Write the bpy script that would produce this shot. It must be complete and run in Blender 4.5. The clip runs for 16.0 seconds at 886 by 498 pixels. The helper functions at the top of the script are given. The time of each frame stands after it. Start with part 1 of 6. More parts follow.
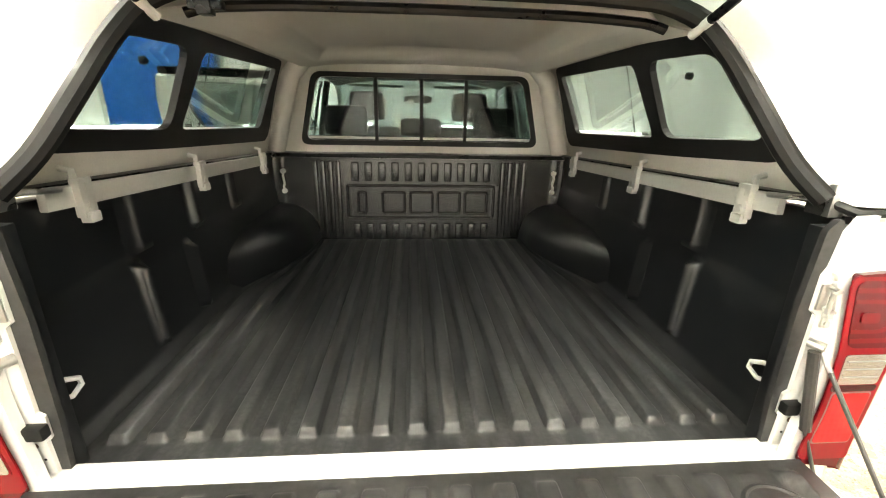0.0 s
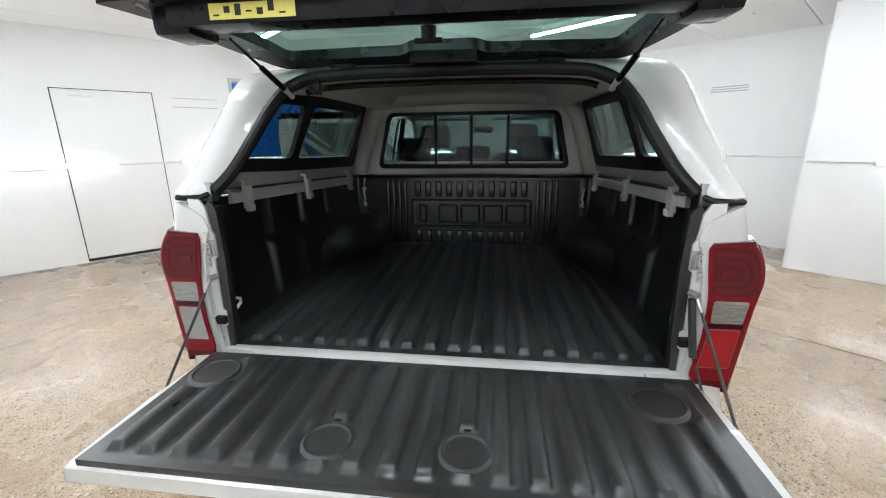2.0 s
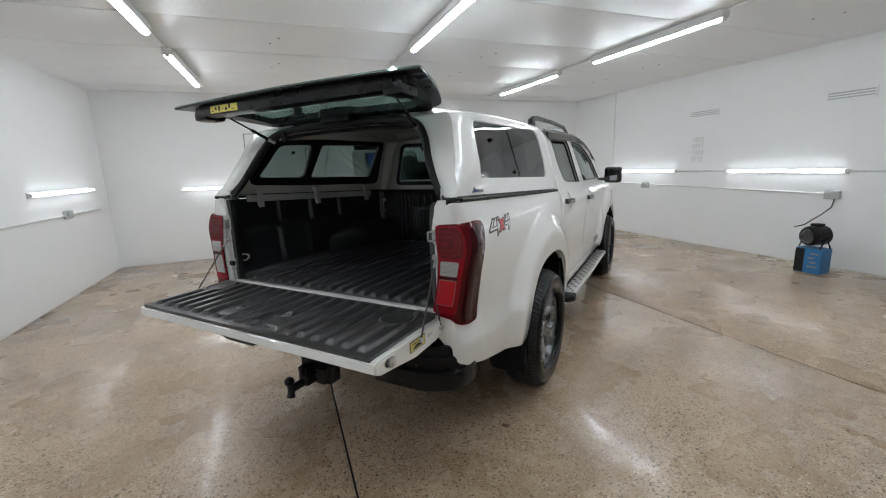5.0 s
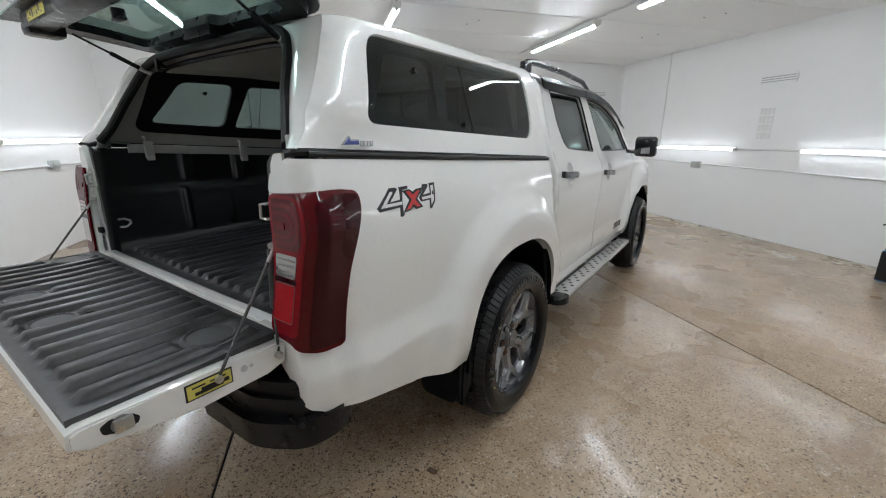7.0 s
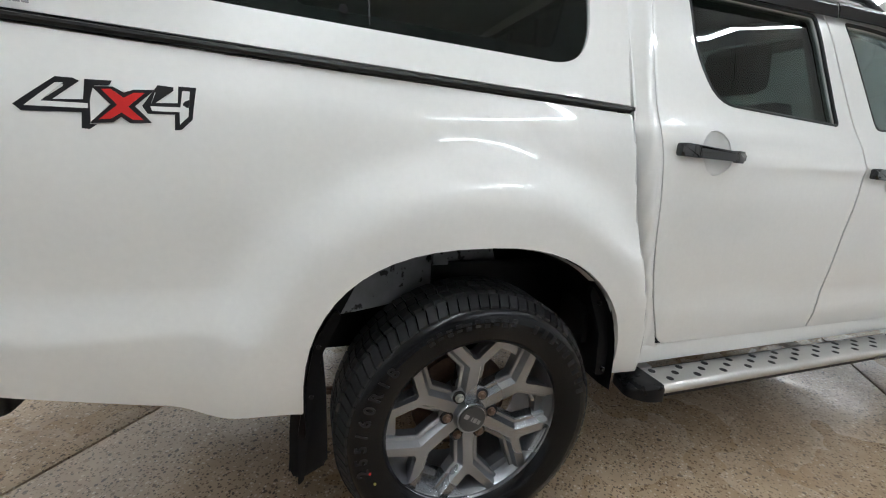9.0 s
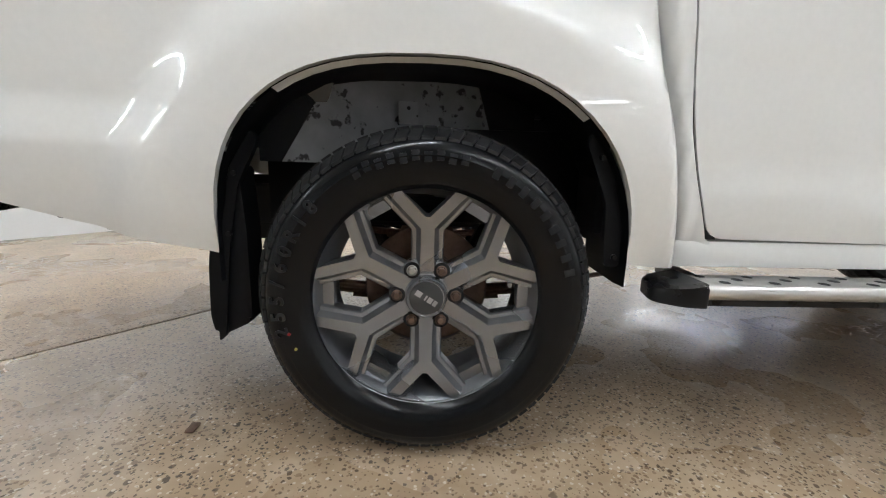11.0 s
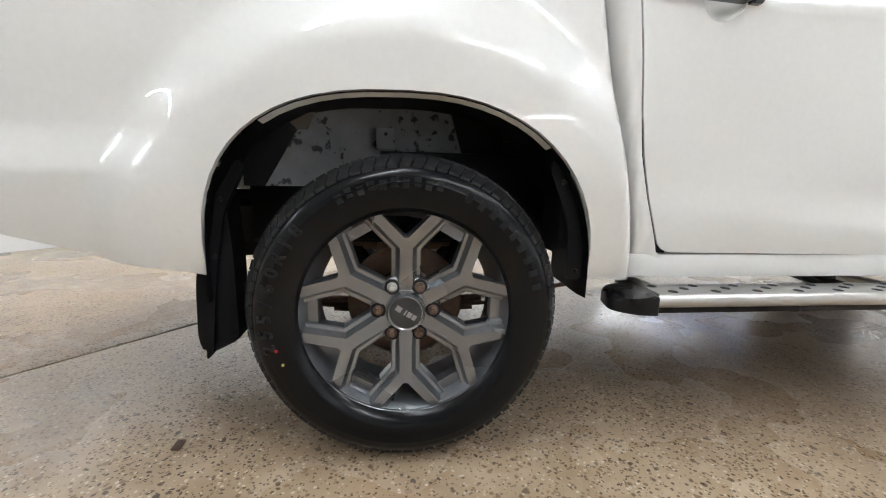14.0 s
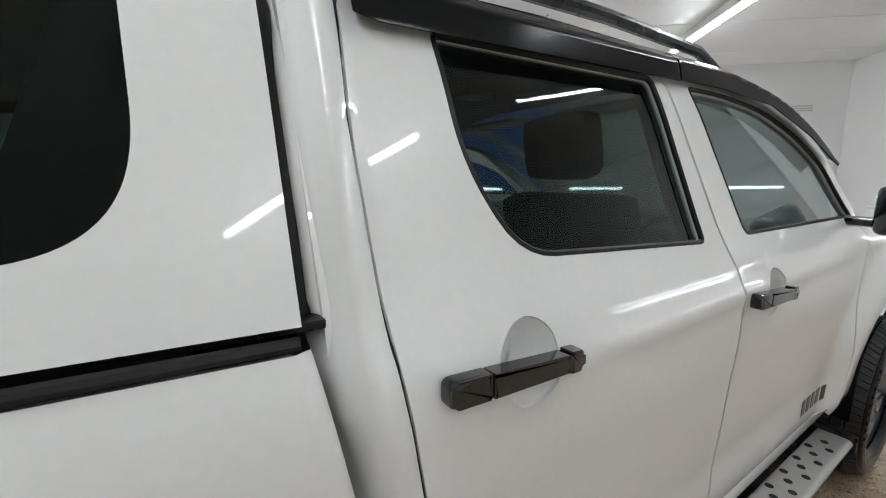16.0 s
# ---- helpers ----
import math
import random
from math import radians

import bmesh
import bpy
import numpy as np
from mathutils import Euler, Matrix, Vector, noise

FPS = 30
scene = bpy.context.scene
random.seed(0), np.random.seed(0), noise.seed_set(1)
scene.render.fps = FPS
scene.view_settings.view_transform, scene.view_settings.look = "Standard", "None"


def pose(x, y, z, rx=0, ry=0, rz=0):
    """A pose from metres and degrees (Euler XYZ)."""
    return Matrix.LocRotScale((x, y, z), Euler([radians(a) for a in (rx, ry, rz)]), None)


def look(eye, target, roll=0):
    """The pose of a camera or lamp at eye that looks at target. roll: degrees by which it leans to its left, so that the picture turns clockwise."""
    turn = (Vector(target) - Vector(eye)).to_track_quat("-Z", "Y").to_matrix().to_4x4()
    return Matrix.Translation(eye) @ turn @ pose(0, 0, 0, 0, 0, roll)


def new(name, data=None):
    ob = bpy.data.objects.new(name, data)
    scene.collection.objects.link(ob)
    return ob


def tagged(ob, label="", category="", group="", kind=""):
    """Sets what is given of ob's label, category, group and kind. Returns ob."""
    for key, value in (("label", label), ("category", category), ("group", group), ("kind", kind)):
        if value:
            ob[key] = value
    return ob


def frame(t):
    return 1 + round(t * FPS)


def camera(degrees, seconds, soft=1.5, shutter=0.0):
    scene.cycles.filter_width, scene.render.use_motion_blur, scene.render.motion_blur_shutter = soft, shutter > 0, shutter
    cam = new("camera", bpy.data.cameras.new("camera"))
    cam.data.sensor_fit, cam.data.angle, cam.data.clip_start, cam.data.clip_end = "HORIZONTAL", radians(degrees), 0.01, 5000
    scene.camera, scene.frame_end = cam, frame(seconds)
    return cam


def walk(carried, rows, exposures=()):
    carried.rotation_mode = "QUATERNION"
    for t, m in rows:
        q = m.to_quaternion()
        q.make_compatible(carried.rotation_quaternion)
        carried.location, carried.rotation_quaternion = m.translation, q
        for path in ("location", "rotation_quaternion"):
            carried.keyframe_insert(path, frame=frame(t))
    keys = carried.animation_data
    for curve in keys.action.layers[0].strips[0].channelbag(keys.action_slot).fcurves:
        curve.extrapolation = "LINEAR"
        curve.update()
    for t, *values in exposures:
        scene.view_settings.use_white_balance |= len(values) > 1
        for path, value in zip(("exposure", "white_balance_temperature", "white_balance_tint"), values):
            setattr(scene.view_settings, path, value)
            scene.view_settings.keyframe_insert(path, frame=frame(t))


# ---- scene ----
from mathutils.geometry import delaunay_2d_cdt

cam = camera(94.3, 16.0, 1.1)
PATH = [
    (0, (-0.045, -1.815, 1.533), (0.1, 0.077, 0.902), 1.2),
    (0.5, (-0.053, -1.896, 1.539), (0.067, 0.005, 0.929), 0.7),
    (1, (-0.055, -2.01, 1.54), (0.007, -0.099, 0.955), 0.4),
    (1.5, (-0.018, -2.158, 1.552), (-0.069, -0.238, 0.996), -0.0),
    (2, (0.169, -2.307, 1.545), (-0.084, -0.391, 1.03), -0.6),
    (2.5, (0.439, -2.435, 1.535), (-0.001, -0.544, 1.055), -0.7),
    (3, (0.747, -2.538, 1.539), (0.113, -0.698, 1.079), -0.7),
    (3.5, (1.065, -2.578, 1.543), (0.254, -0.8, 1.117), -0.8),
    (3.7, (1.201, -2.589, 1.551), (0.344, -0.831, 1.131), -0.8),
    (5.8, (1.598, -2.701, 1.497), (0.62, -1.004, 1.09), -1.9),
    (6, (1.612, -2.579, 1.493), (0.622, -0.896, 1.061), -1.8),
    (6.5, (1.676, -2.215, 1.468), (0.648, -0.57, 0.982), -1.0),
    (7, (1.688, -1.816, 1.42), (0.581, -0.235, 0.896), 0.3),
    (7.5, (1.75, -1.436, 1.383), (0.463, 0.0, 0.852), 1.6),
    (8, (1.821, -1.073, 1.323), (0.325, 0.146, 0.795), 2.8),
    (8.5, (1.821, -0.78, 1.26), (0.129, 0.153, 0.742), 3.3),
    (9, (1.838, -0.448, 1.182), (0.0, 0.172, 0.697), 3.1),
    (9.5, (1.897, -0.178, 1.129), (-0.014, 0.197, 0.675), 2.8),
    (10, (1.899, -0.067, 0.973), (-0.041, 0.127, 0.528), 2.1),
    (12.3, (1.658, 0.009, 0.604), (-0.303, 0.065, 0.215), 1.7),
    (12.5, (1.655, 0.006, 0.605), (-0.306, 0.06, 0.216), 1.8),
    (13, (1.659, 0.002, 0.603), (-0.302, 0.063, 0.216), 1.8),
    (13.5, (1.709, -0.005, 0.613), (-0.253, 0.085, 0.234), 1.6),
    (14, (1.878, -0.019, 0.761), (-0.075, 0.195, 0.388), 1.3),
    (14.5, (1.92, -0.002, 1.112), (-0.012, 0.373, 0.757), 0.9),
    (15, (1.722, 0.082, 1.326), (-0.143, 0.722, 0.987), 0.2),
    (15.5, (1.478, 0.178, 1.416), (-0.289, 1.066, 1.116), -0.4),
    (16, (1.263, 0.338, 1.489), (-0.381, 1.419, 1.132), -0.6),
]
walk(cam, [(t, look(eye, target, roll)) for t, eye, target, roll in PATH],
     [(0.0, 2.75, 8000, 8), (0.5, 2.55, 8100, 10), (1.0, 2.08, 8200, 16), (1.5, 1.4, 7600, 10), (2.0, 0.86, 6150, 9), (2.5, 0.52, 6050, 9), (3.5, 0.24, 6100, 9),
      (6.0, 0.0, 6150, 9), (7.0, 0.14, 6150, 9), (7.5, 0.25, 6150, 10), (8.0, 0.26, 6150, 9), (8.5, 0.44, 6150, 9), (10.0, 0.50, 6200, 9), (12.5, 1.28, 6300, 12), (13.5, 1.20, 6300, 12), (14.5, 0.66, 6200, 9), (15.0, 0.46, 6150, 9), (15.5, 0.18, 6250, 10), (16.0, 0.12, 6250, 10)])

# ---------------------------------------------------------------- world and light
world = bpy.data.worlds.new("world")
scene.world = world
world.use_nodes = True
sky = world.node_tree.nodes.new("ShaderNodeTexSky")
sky.sky_type, sky.sun_disc = "NISHITA", False
sky.sun_elevation, sky.sun_rotation, sky.altitude, sky.dust_density, sky.ozone_density = radians(48), radians(200), 1500, 0.2, 3.0
world.node_tree.links.new(sky.outputs[0], world.node_tree.nodes["Background"].inputs[0])
world.node_tree.nodes["Background"].inputs[1].default_value = 0.10
sun = new("sun", bpy.data.lights.new("sun", "SUN"))
sun.data.energy, sun.data.angle, sun.data.color = 2.0, radians(0.5), (1.0, 0.95, 0.88)
sun.matrix_world = look((6, -14, 16), (0, 0, 0))
TUBE_GLOW, WALL_GLOW = 51.0, 13.0


# ---------------------------------------------------------------- materials
def material(name, color, rough=0.5, metal=0.0, **sockets):
    m = bpy.data.materials.new(name)
    m.use_nodes = True
    b = m.node_tree.nodes["Principled BSDF"]
    b.inputs["Base Color"].default_value = (*color, 1)
    b.inputs["Roughness"].default_value = rough
    b.inputs["Metallic"].default_value = metal
    for key, value in sockets.items():
        b.inputs[key.replace("_", " ")].default_value = value
    return m


def nodes_of(m):
    t = m.node_tree
    return t, t.nodes["Principled BSDF"], lambda kind: t.nodes.new(kind), lambda a, b: t.links.new(a, b)


def coords(t, scale=1.0):
    c = t.nodes.new("ShaderNodeTexCoord")
    mp = t.nodes.new("ShaderNodeMapping")
    mp.inputs["Scale"].default_value = (scale, scale, scale)
    t.links.new(c.outputs["Object"], mp.inputs["Vector"])
    return mp.outputs["Vector"]


def grain(m, scale, amount, bump=0.0, distance=0.002, rough=0.0):
    """Two sizes of noise over the base colour, the gloss and the relief."""
    t, b, node, link = nodes_of(m)
    base = tuple(b.inputs["Base Color"].default_value)
    r0 = b.inputs["Roughness"].default_value
    at = coords(t)
    fine, wide = node("ShaderNodeTexNoise"), node("ShaderNodeTexNoise")
    fine.inputs["Scale"].default_value, fine.inputs["Detail"].default_value = scale, 4
    wide.inputs["Scale"].default_value, wide.inputs["Detail"].default_value = scale / 14, 3
    link(at, fine.inputs["Vector"]), link(at, wide.inputs["Vector"])
    add = node("ShaderNodeMath")
    add.operation = "ADD"
    link(fine.outputs["Fac"], add.inputs[0]), link(wide.outputs["Fac"], add.inputs[1])
    ramp = node("ShaderNodeMapRange")
    ramp.inputs["From Min"].default_value, ramp.inputs["From Max"].default_value = 0.6, 1.4
    ramp.inputs["To Min"].default_value, ramp.inputs["To Max"].default_value = 1 - amount, 1 + amount
    link(add.outputs[0], ramp.inputs["Value"])
    mul = node("ShaderNodeVectorMath")
    mul.operation = "SCALE"
    mul.inputs[0].default_value = base[:3]
    link(ramp.outputs[0], mul.inputs["Scale"])
    link(mul.outputs[0], b.inputs["Base Color"])
    if rough:
        rr = node("ShaderNodeMapRange")
        rr.inputs["From Min"].default_value, rr.inputs["From Max"].default_value = 0.35, 0.65
        rr.inputs["To Min"].default_value, rr.inputs["To Max"].default_value = r0 - rough, r0 + rough
        link(wide.outputs["Fac"], rr.inputs["Value"])
        link(rr.outputs[0], b.inputs["Roughness"])
    if bump:
        bp = node("ShaderNodeBump")
        bp.inputs["Strength"].default_value, bp.inputs["Distance"].default_value = bump, distance
        link(fine.outputs["Fac"], bp.inputs["Height"])
        link(bp.outputs[0], b.inputs["Normal"])
    return m


def paint_white():
    m = material("pearl_white_paint", (0.76, 0.755, 0.735), 0.32, Coat_Weight=1.0, Coat_Roughness=0.03)
    return grain(m, 900, 0.03, rough=0.03)


def floor_material():
    """Worn polished concrete with its stones ground open."""
    m = material("ground_concrete", (0.3, 0.24, 0.17), 0.3)
    t, b, node, link = nodes_of(m)
    at = coords(t)

    def noise_at(scale, detail=4):
        n = node("ShaderNodeTexNoise")
        n.inputs["Scale"].default_value, n.inputs["Detail"].default_value = scale, detail
        link(at, n.inputs["Vector"])
        return n.outputs["Fac"]

    def ramp(value, a, b_, lo, hi):
        r = node("ShaderNodeMapRange")
        for key, v in (("From Min", a), ("From Max", b_), ("To Min", lo), ("To Max", hi)):
            r.inputs[key].default_value = v
        link(value, r.inputs["Value"])
        return r.outputs[0]

    def mix(fac, a, b_):
        x = node("ShaderNodeMix")
        x.data_type = "RGBA"
        link(fac, x.inputs[0])
        for i, c in ((6, a), (7, b_)):
            if isinstance(c, tuple):
                x.inputs[i].default_value = (*c, 1)
            else:
                link(c, x.inputs[i])
        return x.outputs[2]

    base = mix(ramp(noise_at(0.7), 0.35, 0.65, 0, 1), (0.37, 0.265, 0.168), (0.50, 0.382, 0.262))
    base = mix(ramp(noise_at(2.3, 7), 0.48, 0.66, 0, 0.6), base, (0.29, 0.20, 0.122))
    base = mix(ramp(noise_at(9, 6), 0.46, 0.68, 0, 0.5), base, (0.57, 0.45, 0.325))
    warp = node("ShaderNodeVectorMath")
    warp.operation = "MULTIPLY_ADD"
    wn = node("ShaderNodeTexNoise")
    wn.inputs["Scale"].default_value = 45
    link(at, wn.inputs["Vector"])
    link(wn.outputs["Color"], warp.inputs[0])
    warp.inputs[1].default_value = (0.014, 0.014, 0.014)
    link(at, warp.inputs[2])
    worn = ramp(noise_at(1.6, 5), 0.36, 0.56, 0.55, 1.0)
    for scale, limit, share, tones in ((36, 0.46, 0.60, ((0.085, 0.058, 0.042), (0.17, 0.11, 0.072), (0.27, 0.19, 0.125))), (70, 0.48, 0.48, ((0.06, 0.043, 0.032), (0.19, 0.12, 0.075), (0.66, 0.58, 0.47))), (125, 0.5, 0.45, ((0.09, 0.062, 0.042), (0.23, 0.16, 0.10), (0.62, 0.53, 0.42)))):
        v = node("ShaderNodeTexVoronoi")
        v.inputs["Scale"].default_value = scale
        link(warp.outputs[0], v.inputs["Vector"])
        sep = node("ShaderNodeSeparateColor")
        link(v.outputs["Color"], sep.inputs[0])
        tone = node("ShaderNodeValToRGB")
        tone.color_ramp.interpolation = "CONSTANT"
        for k, c in enumerate(tones):
            el = tone.color_ramp.elements[k] if k < 2 else tone.color_ramp.elements.new(0.7)
            el.position, el.color = (0.0, 0.42, 0.75)[k], (*c, 1)
        link(sep.outputs[1], tone.inputs[0])
        size = node("ShaderNodeMath")
        size.operation = "SUBTRACT"
        link(v.outputs["Distance"], size.inputs[0])
        link(ramp(sep.outputs[2], 0, 1, 0.18, limit), size.inputs[1])
        here = node("ShaderNodeMath")
        here.operation = "MULTIPLY"
        link(ramp(size.outputs[0], -0.05, 0.02, 1, 0), here.inputs[0])
        link(ramp(sep.outputs[0], share - 0.02, share + 0.02, 0, 1), here.inputs[1])
        fade = node("ShaderNodeMath")
        fade.operation = "MULTIPLY"
        link(here.outputs[0], fade.inputs[0]), link(worn, fade.inputs[1])
        base = mix(fade.outputs[0], base, tone.outputs[0])
    link(base, b.inputs["Base Color"])
    link(ramp(noise_at(1.6, 3), 0.34, 0.66, 0.22, 0.36), b.inputs["Roughness"])
    # worn sealer, glossier in patches
    link(ramp(noise_at(1.1, 6), 0.38, 0.60, 0.06, 0.50), b.inputs["Coat Weight"])
    link(ramp(noise_at(6, 5), 0.35, 0.65, 0.06, 0.19), b.inputs["Coat Roughness"])
    bp, fine = node("ShaderNodeBump"), node("ShaderNodeBump")
    bp.inputs["Strength"].default_value, bp.inputs["Distance"].default_value = 0.12, 0.004
    link(noise_at(16, 6), bp.inputs["Height"])
    link(bp.outputs[0], b.inputs["Normal"])
    fine.inputs["Strength"].default_value, fine.inputs["Distance"].default_value = 0.10, 0.002
    link(noise_at(38, 5), fine.inputs["Height"])
    link(fine.outputs[0], b.inputs["Coat Normal"])
    return m


def tinted(name, tone, clear):
    """Thin tinted glass: a mirror by its gloss, and a dimmed view through it."""
    m = bpy.data.materials.new(name)
    m.use_nodes = True
    t = m.node_tree
    t.nodes.remove(t.nodes["Principled BSDF"])
    out = t.nodes["Material Output"]
    tr, gl, mx = (t.nodes.new(k) for k in ("ShaderNodeBsdfTransparent", "ShaderNodeBsdfGlossy", "ShaderNodeMixShader"))
    lw, pw, fr = (t.nodes.new(k) for k in ("ShaderNodeLayerWeight", "ShaderNodeMath", "ShaderNodeMapRange"))
    lw.inputs["Blend"].default_value = 0.5
    pw.operation, pw.inputs[1].default_value = "POWER", 4.0
    fr.inputs["To Min"].default_value, fr.inputs["To Max"].default_value = 0.022, 0.9
    t.links.new(lw.outputs["Facing"], pw.inputs[0])
    t.links.new(pw.outputs[0], fr.inputs["Value"])
    tr.inputs[0].default_value = (*(c * clear for c in tone), 1)
    gl.inputs["Roughness"].default_value = 0.0
    t.links.new(fr.outputs[0], mx.inputs[0])
    t.links.new(tr.outputs[0], mx.inputs[1])
    t.links.new(gl.outputs[0], mx.inputs[2])
    t.links.new(mx.outputs[0], out.inputs[0])
    return m


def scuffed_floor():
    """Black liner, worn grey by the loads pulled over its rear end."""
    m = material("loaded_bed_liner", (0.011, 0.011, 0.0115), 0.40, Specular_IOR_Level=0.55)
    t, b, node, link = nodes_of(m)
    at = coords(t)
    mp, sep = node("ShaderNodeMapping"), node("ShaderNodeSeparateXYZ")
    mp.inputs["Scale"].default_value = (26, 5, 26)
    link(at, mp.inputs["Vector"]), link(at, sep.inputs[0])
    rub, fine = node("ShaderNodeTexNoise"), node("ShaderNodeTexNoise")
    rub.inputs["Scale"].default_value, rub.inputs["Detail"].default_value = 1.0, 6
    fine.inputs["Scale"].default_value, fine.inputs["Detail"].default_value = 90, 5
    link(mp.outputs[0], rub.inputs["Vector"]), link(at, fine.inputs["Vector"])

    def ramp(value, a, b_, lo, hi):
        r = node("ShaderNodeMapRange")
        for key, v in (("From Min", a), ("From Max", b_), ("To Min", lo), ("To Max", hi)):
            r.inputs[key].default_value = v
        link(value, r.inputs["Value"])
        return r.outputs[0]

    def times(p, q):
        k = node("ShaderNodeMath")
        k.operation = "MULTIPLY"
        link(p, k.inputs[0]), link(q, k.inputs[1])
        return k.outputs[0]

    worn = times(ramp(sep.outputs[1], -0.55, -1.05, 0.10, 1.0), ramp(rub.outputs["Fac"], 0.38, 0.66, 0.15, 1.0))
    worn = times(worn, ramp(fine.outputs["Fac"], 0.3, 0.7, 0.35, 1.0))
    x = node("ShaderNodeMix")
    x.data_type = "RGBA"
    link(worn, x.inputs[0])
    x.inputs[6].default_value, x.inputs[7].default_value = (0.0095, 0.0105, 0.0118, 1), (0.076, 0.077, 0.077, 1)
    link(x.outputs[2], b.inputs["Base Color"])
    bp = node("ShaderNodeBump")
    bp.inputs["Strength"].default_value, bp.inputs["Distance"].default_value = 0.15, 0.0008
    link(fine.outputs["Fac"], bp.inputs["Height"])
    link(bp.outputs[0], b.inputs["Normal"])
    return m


WHITE = paint_white()
FLOOR = floor_material()
WALL = grain(material("white_wall_paint", (0.80, 0.80, 0.80), 0.5), 60, 0.02, 0.05, 0.003, 0.04)
CEIL = grain(material("white_ceiling_board", (0.80, 0.80, 0.795), 0.42), 30, 0.02, 0.04, 0.002, 0.03)
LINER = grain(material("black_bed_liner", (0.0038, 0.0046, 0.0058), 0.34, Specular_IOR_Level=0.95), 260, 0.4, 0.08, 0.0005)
# front wall is the sides' moulding; its lighter base paints light from behind
FRONTLINER = grain(material("lit_bed_liner", (0.0105, 0.0115, 0.0132), 0.26, Specular_IOR_Level=0.9), 260, 0.4, 0.08, 0.0005)
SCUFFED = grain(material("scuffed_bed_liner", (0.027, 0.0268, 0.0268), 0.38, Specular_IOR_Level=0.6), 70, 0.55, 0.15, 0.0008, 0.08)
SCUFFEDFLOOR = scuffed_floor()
PLASTIC = grain(material("black_plastic", (0.0055, 0.0056, 0.0064), 0.30, Specular_IOR_Level=0.25), 300, 0.3, 0.1, 0.0005, 0.04)
GLOSSBLACK = material("gloss_black", (0.006, 0.006, 0.007), 0.08, Coat_Weight=0.6)
RUBBER = grain(material("black_rubber", (0.006, 0.006, 0.006), 0.5, Specular_IOR_Level=0.35), 60, 0.12)
TYRE = grain(material("tyre_rubber", (0.0024, 0.0029, 0.0040), 0.22, Specular_IOR_Level=0.26), 160, 0.3, 0.04, 0.0003, 0.04)
TREAD = grain(material("tread_rubber", (0.012, 0.012, 0.0125), 0.5, Specular_IOR_Level=0.4), 120, 0.4, 0.2, 0.0006, 0.06)
ALLOY = grain(material("gunmetal_alloy", (0.285, 0.293, 0.311), 0.28, 0.85), 40, 0.03, rough=0.03)
STEEL = grain(material("brushed_steel", (0.55, 0.55, 0.54), 0.3, 1.0), 150, 0.12, rough=0.06)
STEPSTEEL = grain(material("satin_step_steel", (0.50, 0.49, 0.475), 0.36, 0.9), 90, 0.06, rough=0.04)
ALU = grain(material("rail_aluminium", (0.62, 0.61, 0.58), 0.42, 0.35), 120, 0.06, rough=0.05)
RUST = grain(material("rusty_steel", (0.17, 0.11, 0.08), 0.6, 0.6), 60, 0.4)
SMOKED = material("smoked_black", (0.003, 0.003, 0.0035), 0.16, Specular_IOR_Level=0.16)
ARCH = grain(material("arch_black", (0.003, 0.0033, 0.0042), 0.5, Specular_IOR_Level=0.14), 120, 0.4, 0.2, 0.001)
# near black; also on sheets that stand in for shade in gaps
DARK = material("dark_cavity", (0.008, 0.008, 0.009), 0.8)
LINING = grain(material("canopy_lining", (0.68, 0.65, 0.60), 0.45), 200, 0.07, 0.1, 0.001, 0.05)
REDLENS = material("red_lens", (0.19, 0.004, 0.009), 0.08, Specular_IOR_Level=0.22, Subsurface_Weight=0.0)
DARKRED = material("dark_red_lens", (0.036, 0.0014, 0.004), 0.05, Specular_IOR_Level=0.30)
BARRED = material("bar_red_lens", (0.13, 0.003, 0.007), 0.08, Specular_IOR_Level=0.35)
MIDRED = material("mid_red_lens", (0.085, 0.002, 0.005), 0.08, Specular_IOR_Level=0.35)
CLEARLENS = material("clear_lens", (0.37, 0.36, 0.35), 0.16, 0.8, Coat_Weight=1.0, Coat_Roughness=0.02)


def faceted(m, scale, strength):
    """Moulded prisms of a lamp lens."""
    t, b, node, link = nodes_of(m)
    w, bp = node("ShaderNodeTexVoronoi"), node("ShaderNodeBump")
    w.inputs["Scale"].default_value, w.inputs["Randomness"].default_value = scale, 0.15
    bp.inputs["Strength"].default_value, bp.inputs["Distance"].default_value = strength, 0.004
    link(coords(t), w.inputs["Vector"])
    link(w.outputs["Distance"], bp.inputs["Height"])
    link(bp.outputs[0], b.inputs["Normal"])


def streaked(m, strength):
    """Level flutes of a clear reflector."""
    t, b, node, link = nodes_of(m)
    mp, n, bp = node("ShaderNodeMapping"), node("ShaderNodeTexNoise"), node("ShaderNodeBump")
    mp.inputs["Scale"].default_value = (14, 14, 150)
    n.inputs["Scale"].default_value, n.inputs["Detail"].default_value = 1.0, 2
    bp.inputs["Strength"].default_value, bp.inputs["Distance"].default_value = strength, 0.004
    link(coords(t), mp.inputs["Vector"])
    link(mp.outputs[0], n.inputs["Vector"])
    link(n.outputs["Fac"], bp.inputs["Height"])
    link(bp.outputs[0], b.inputs["Normal"])


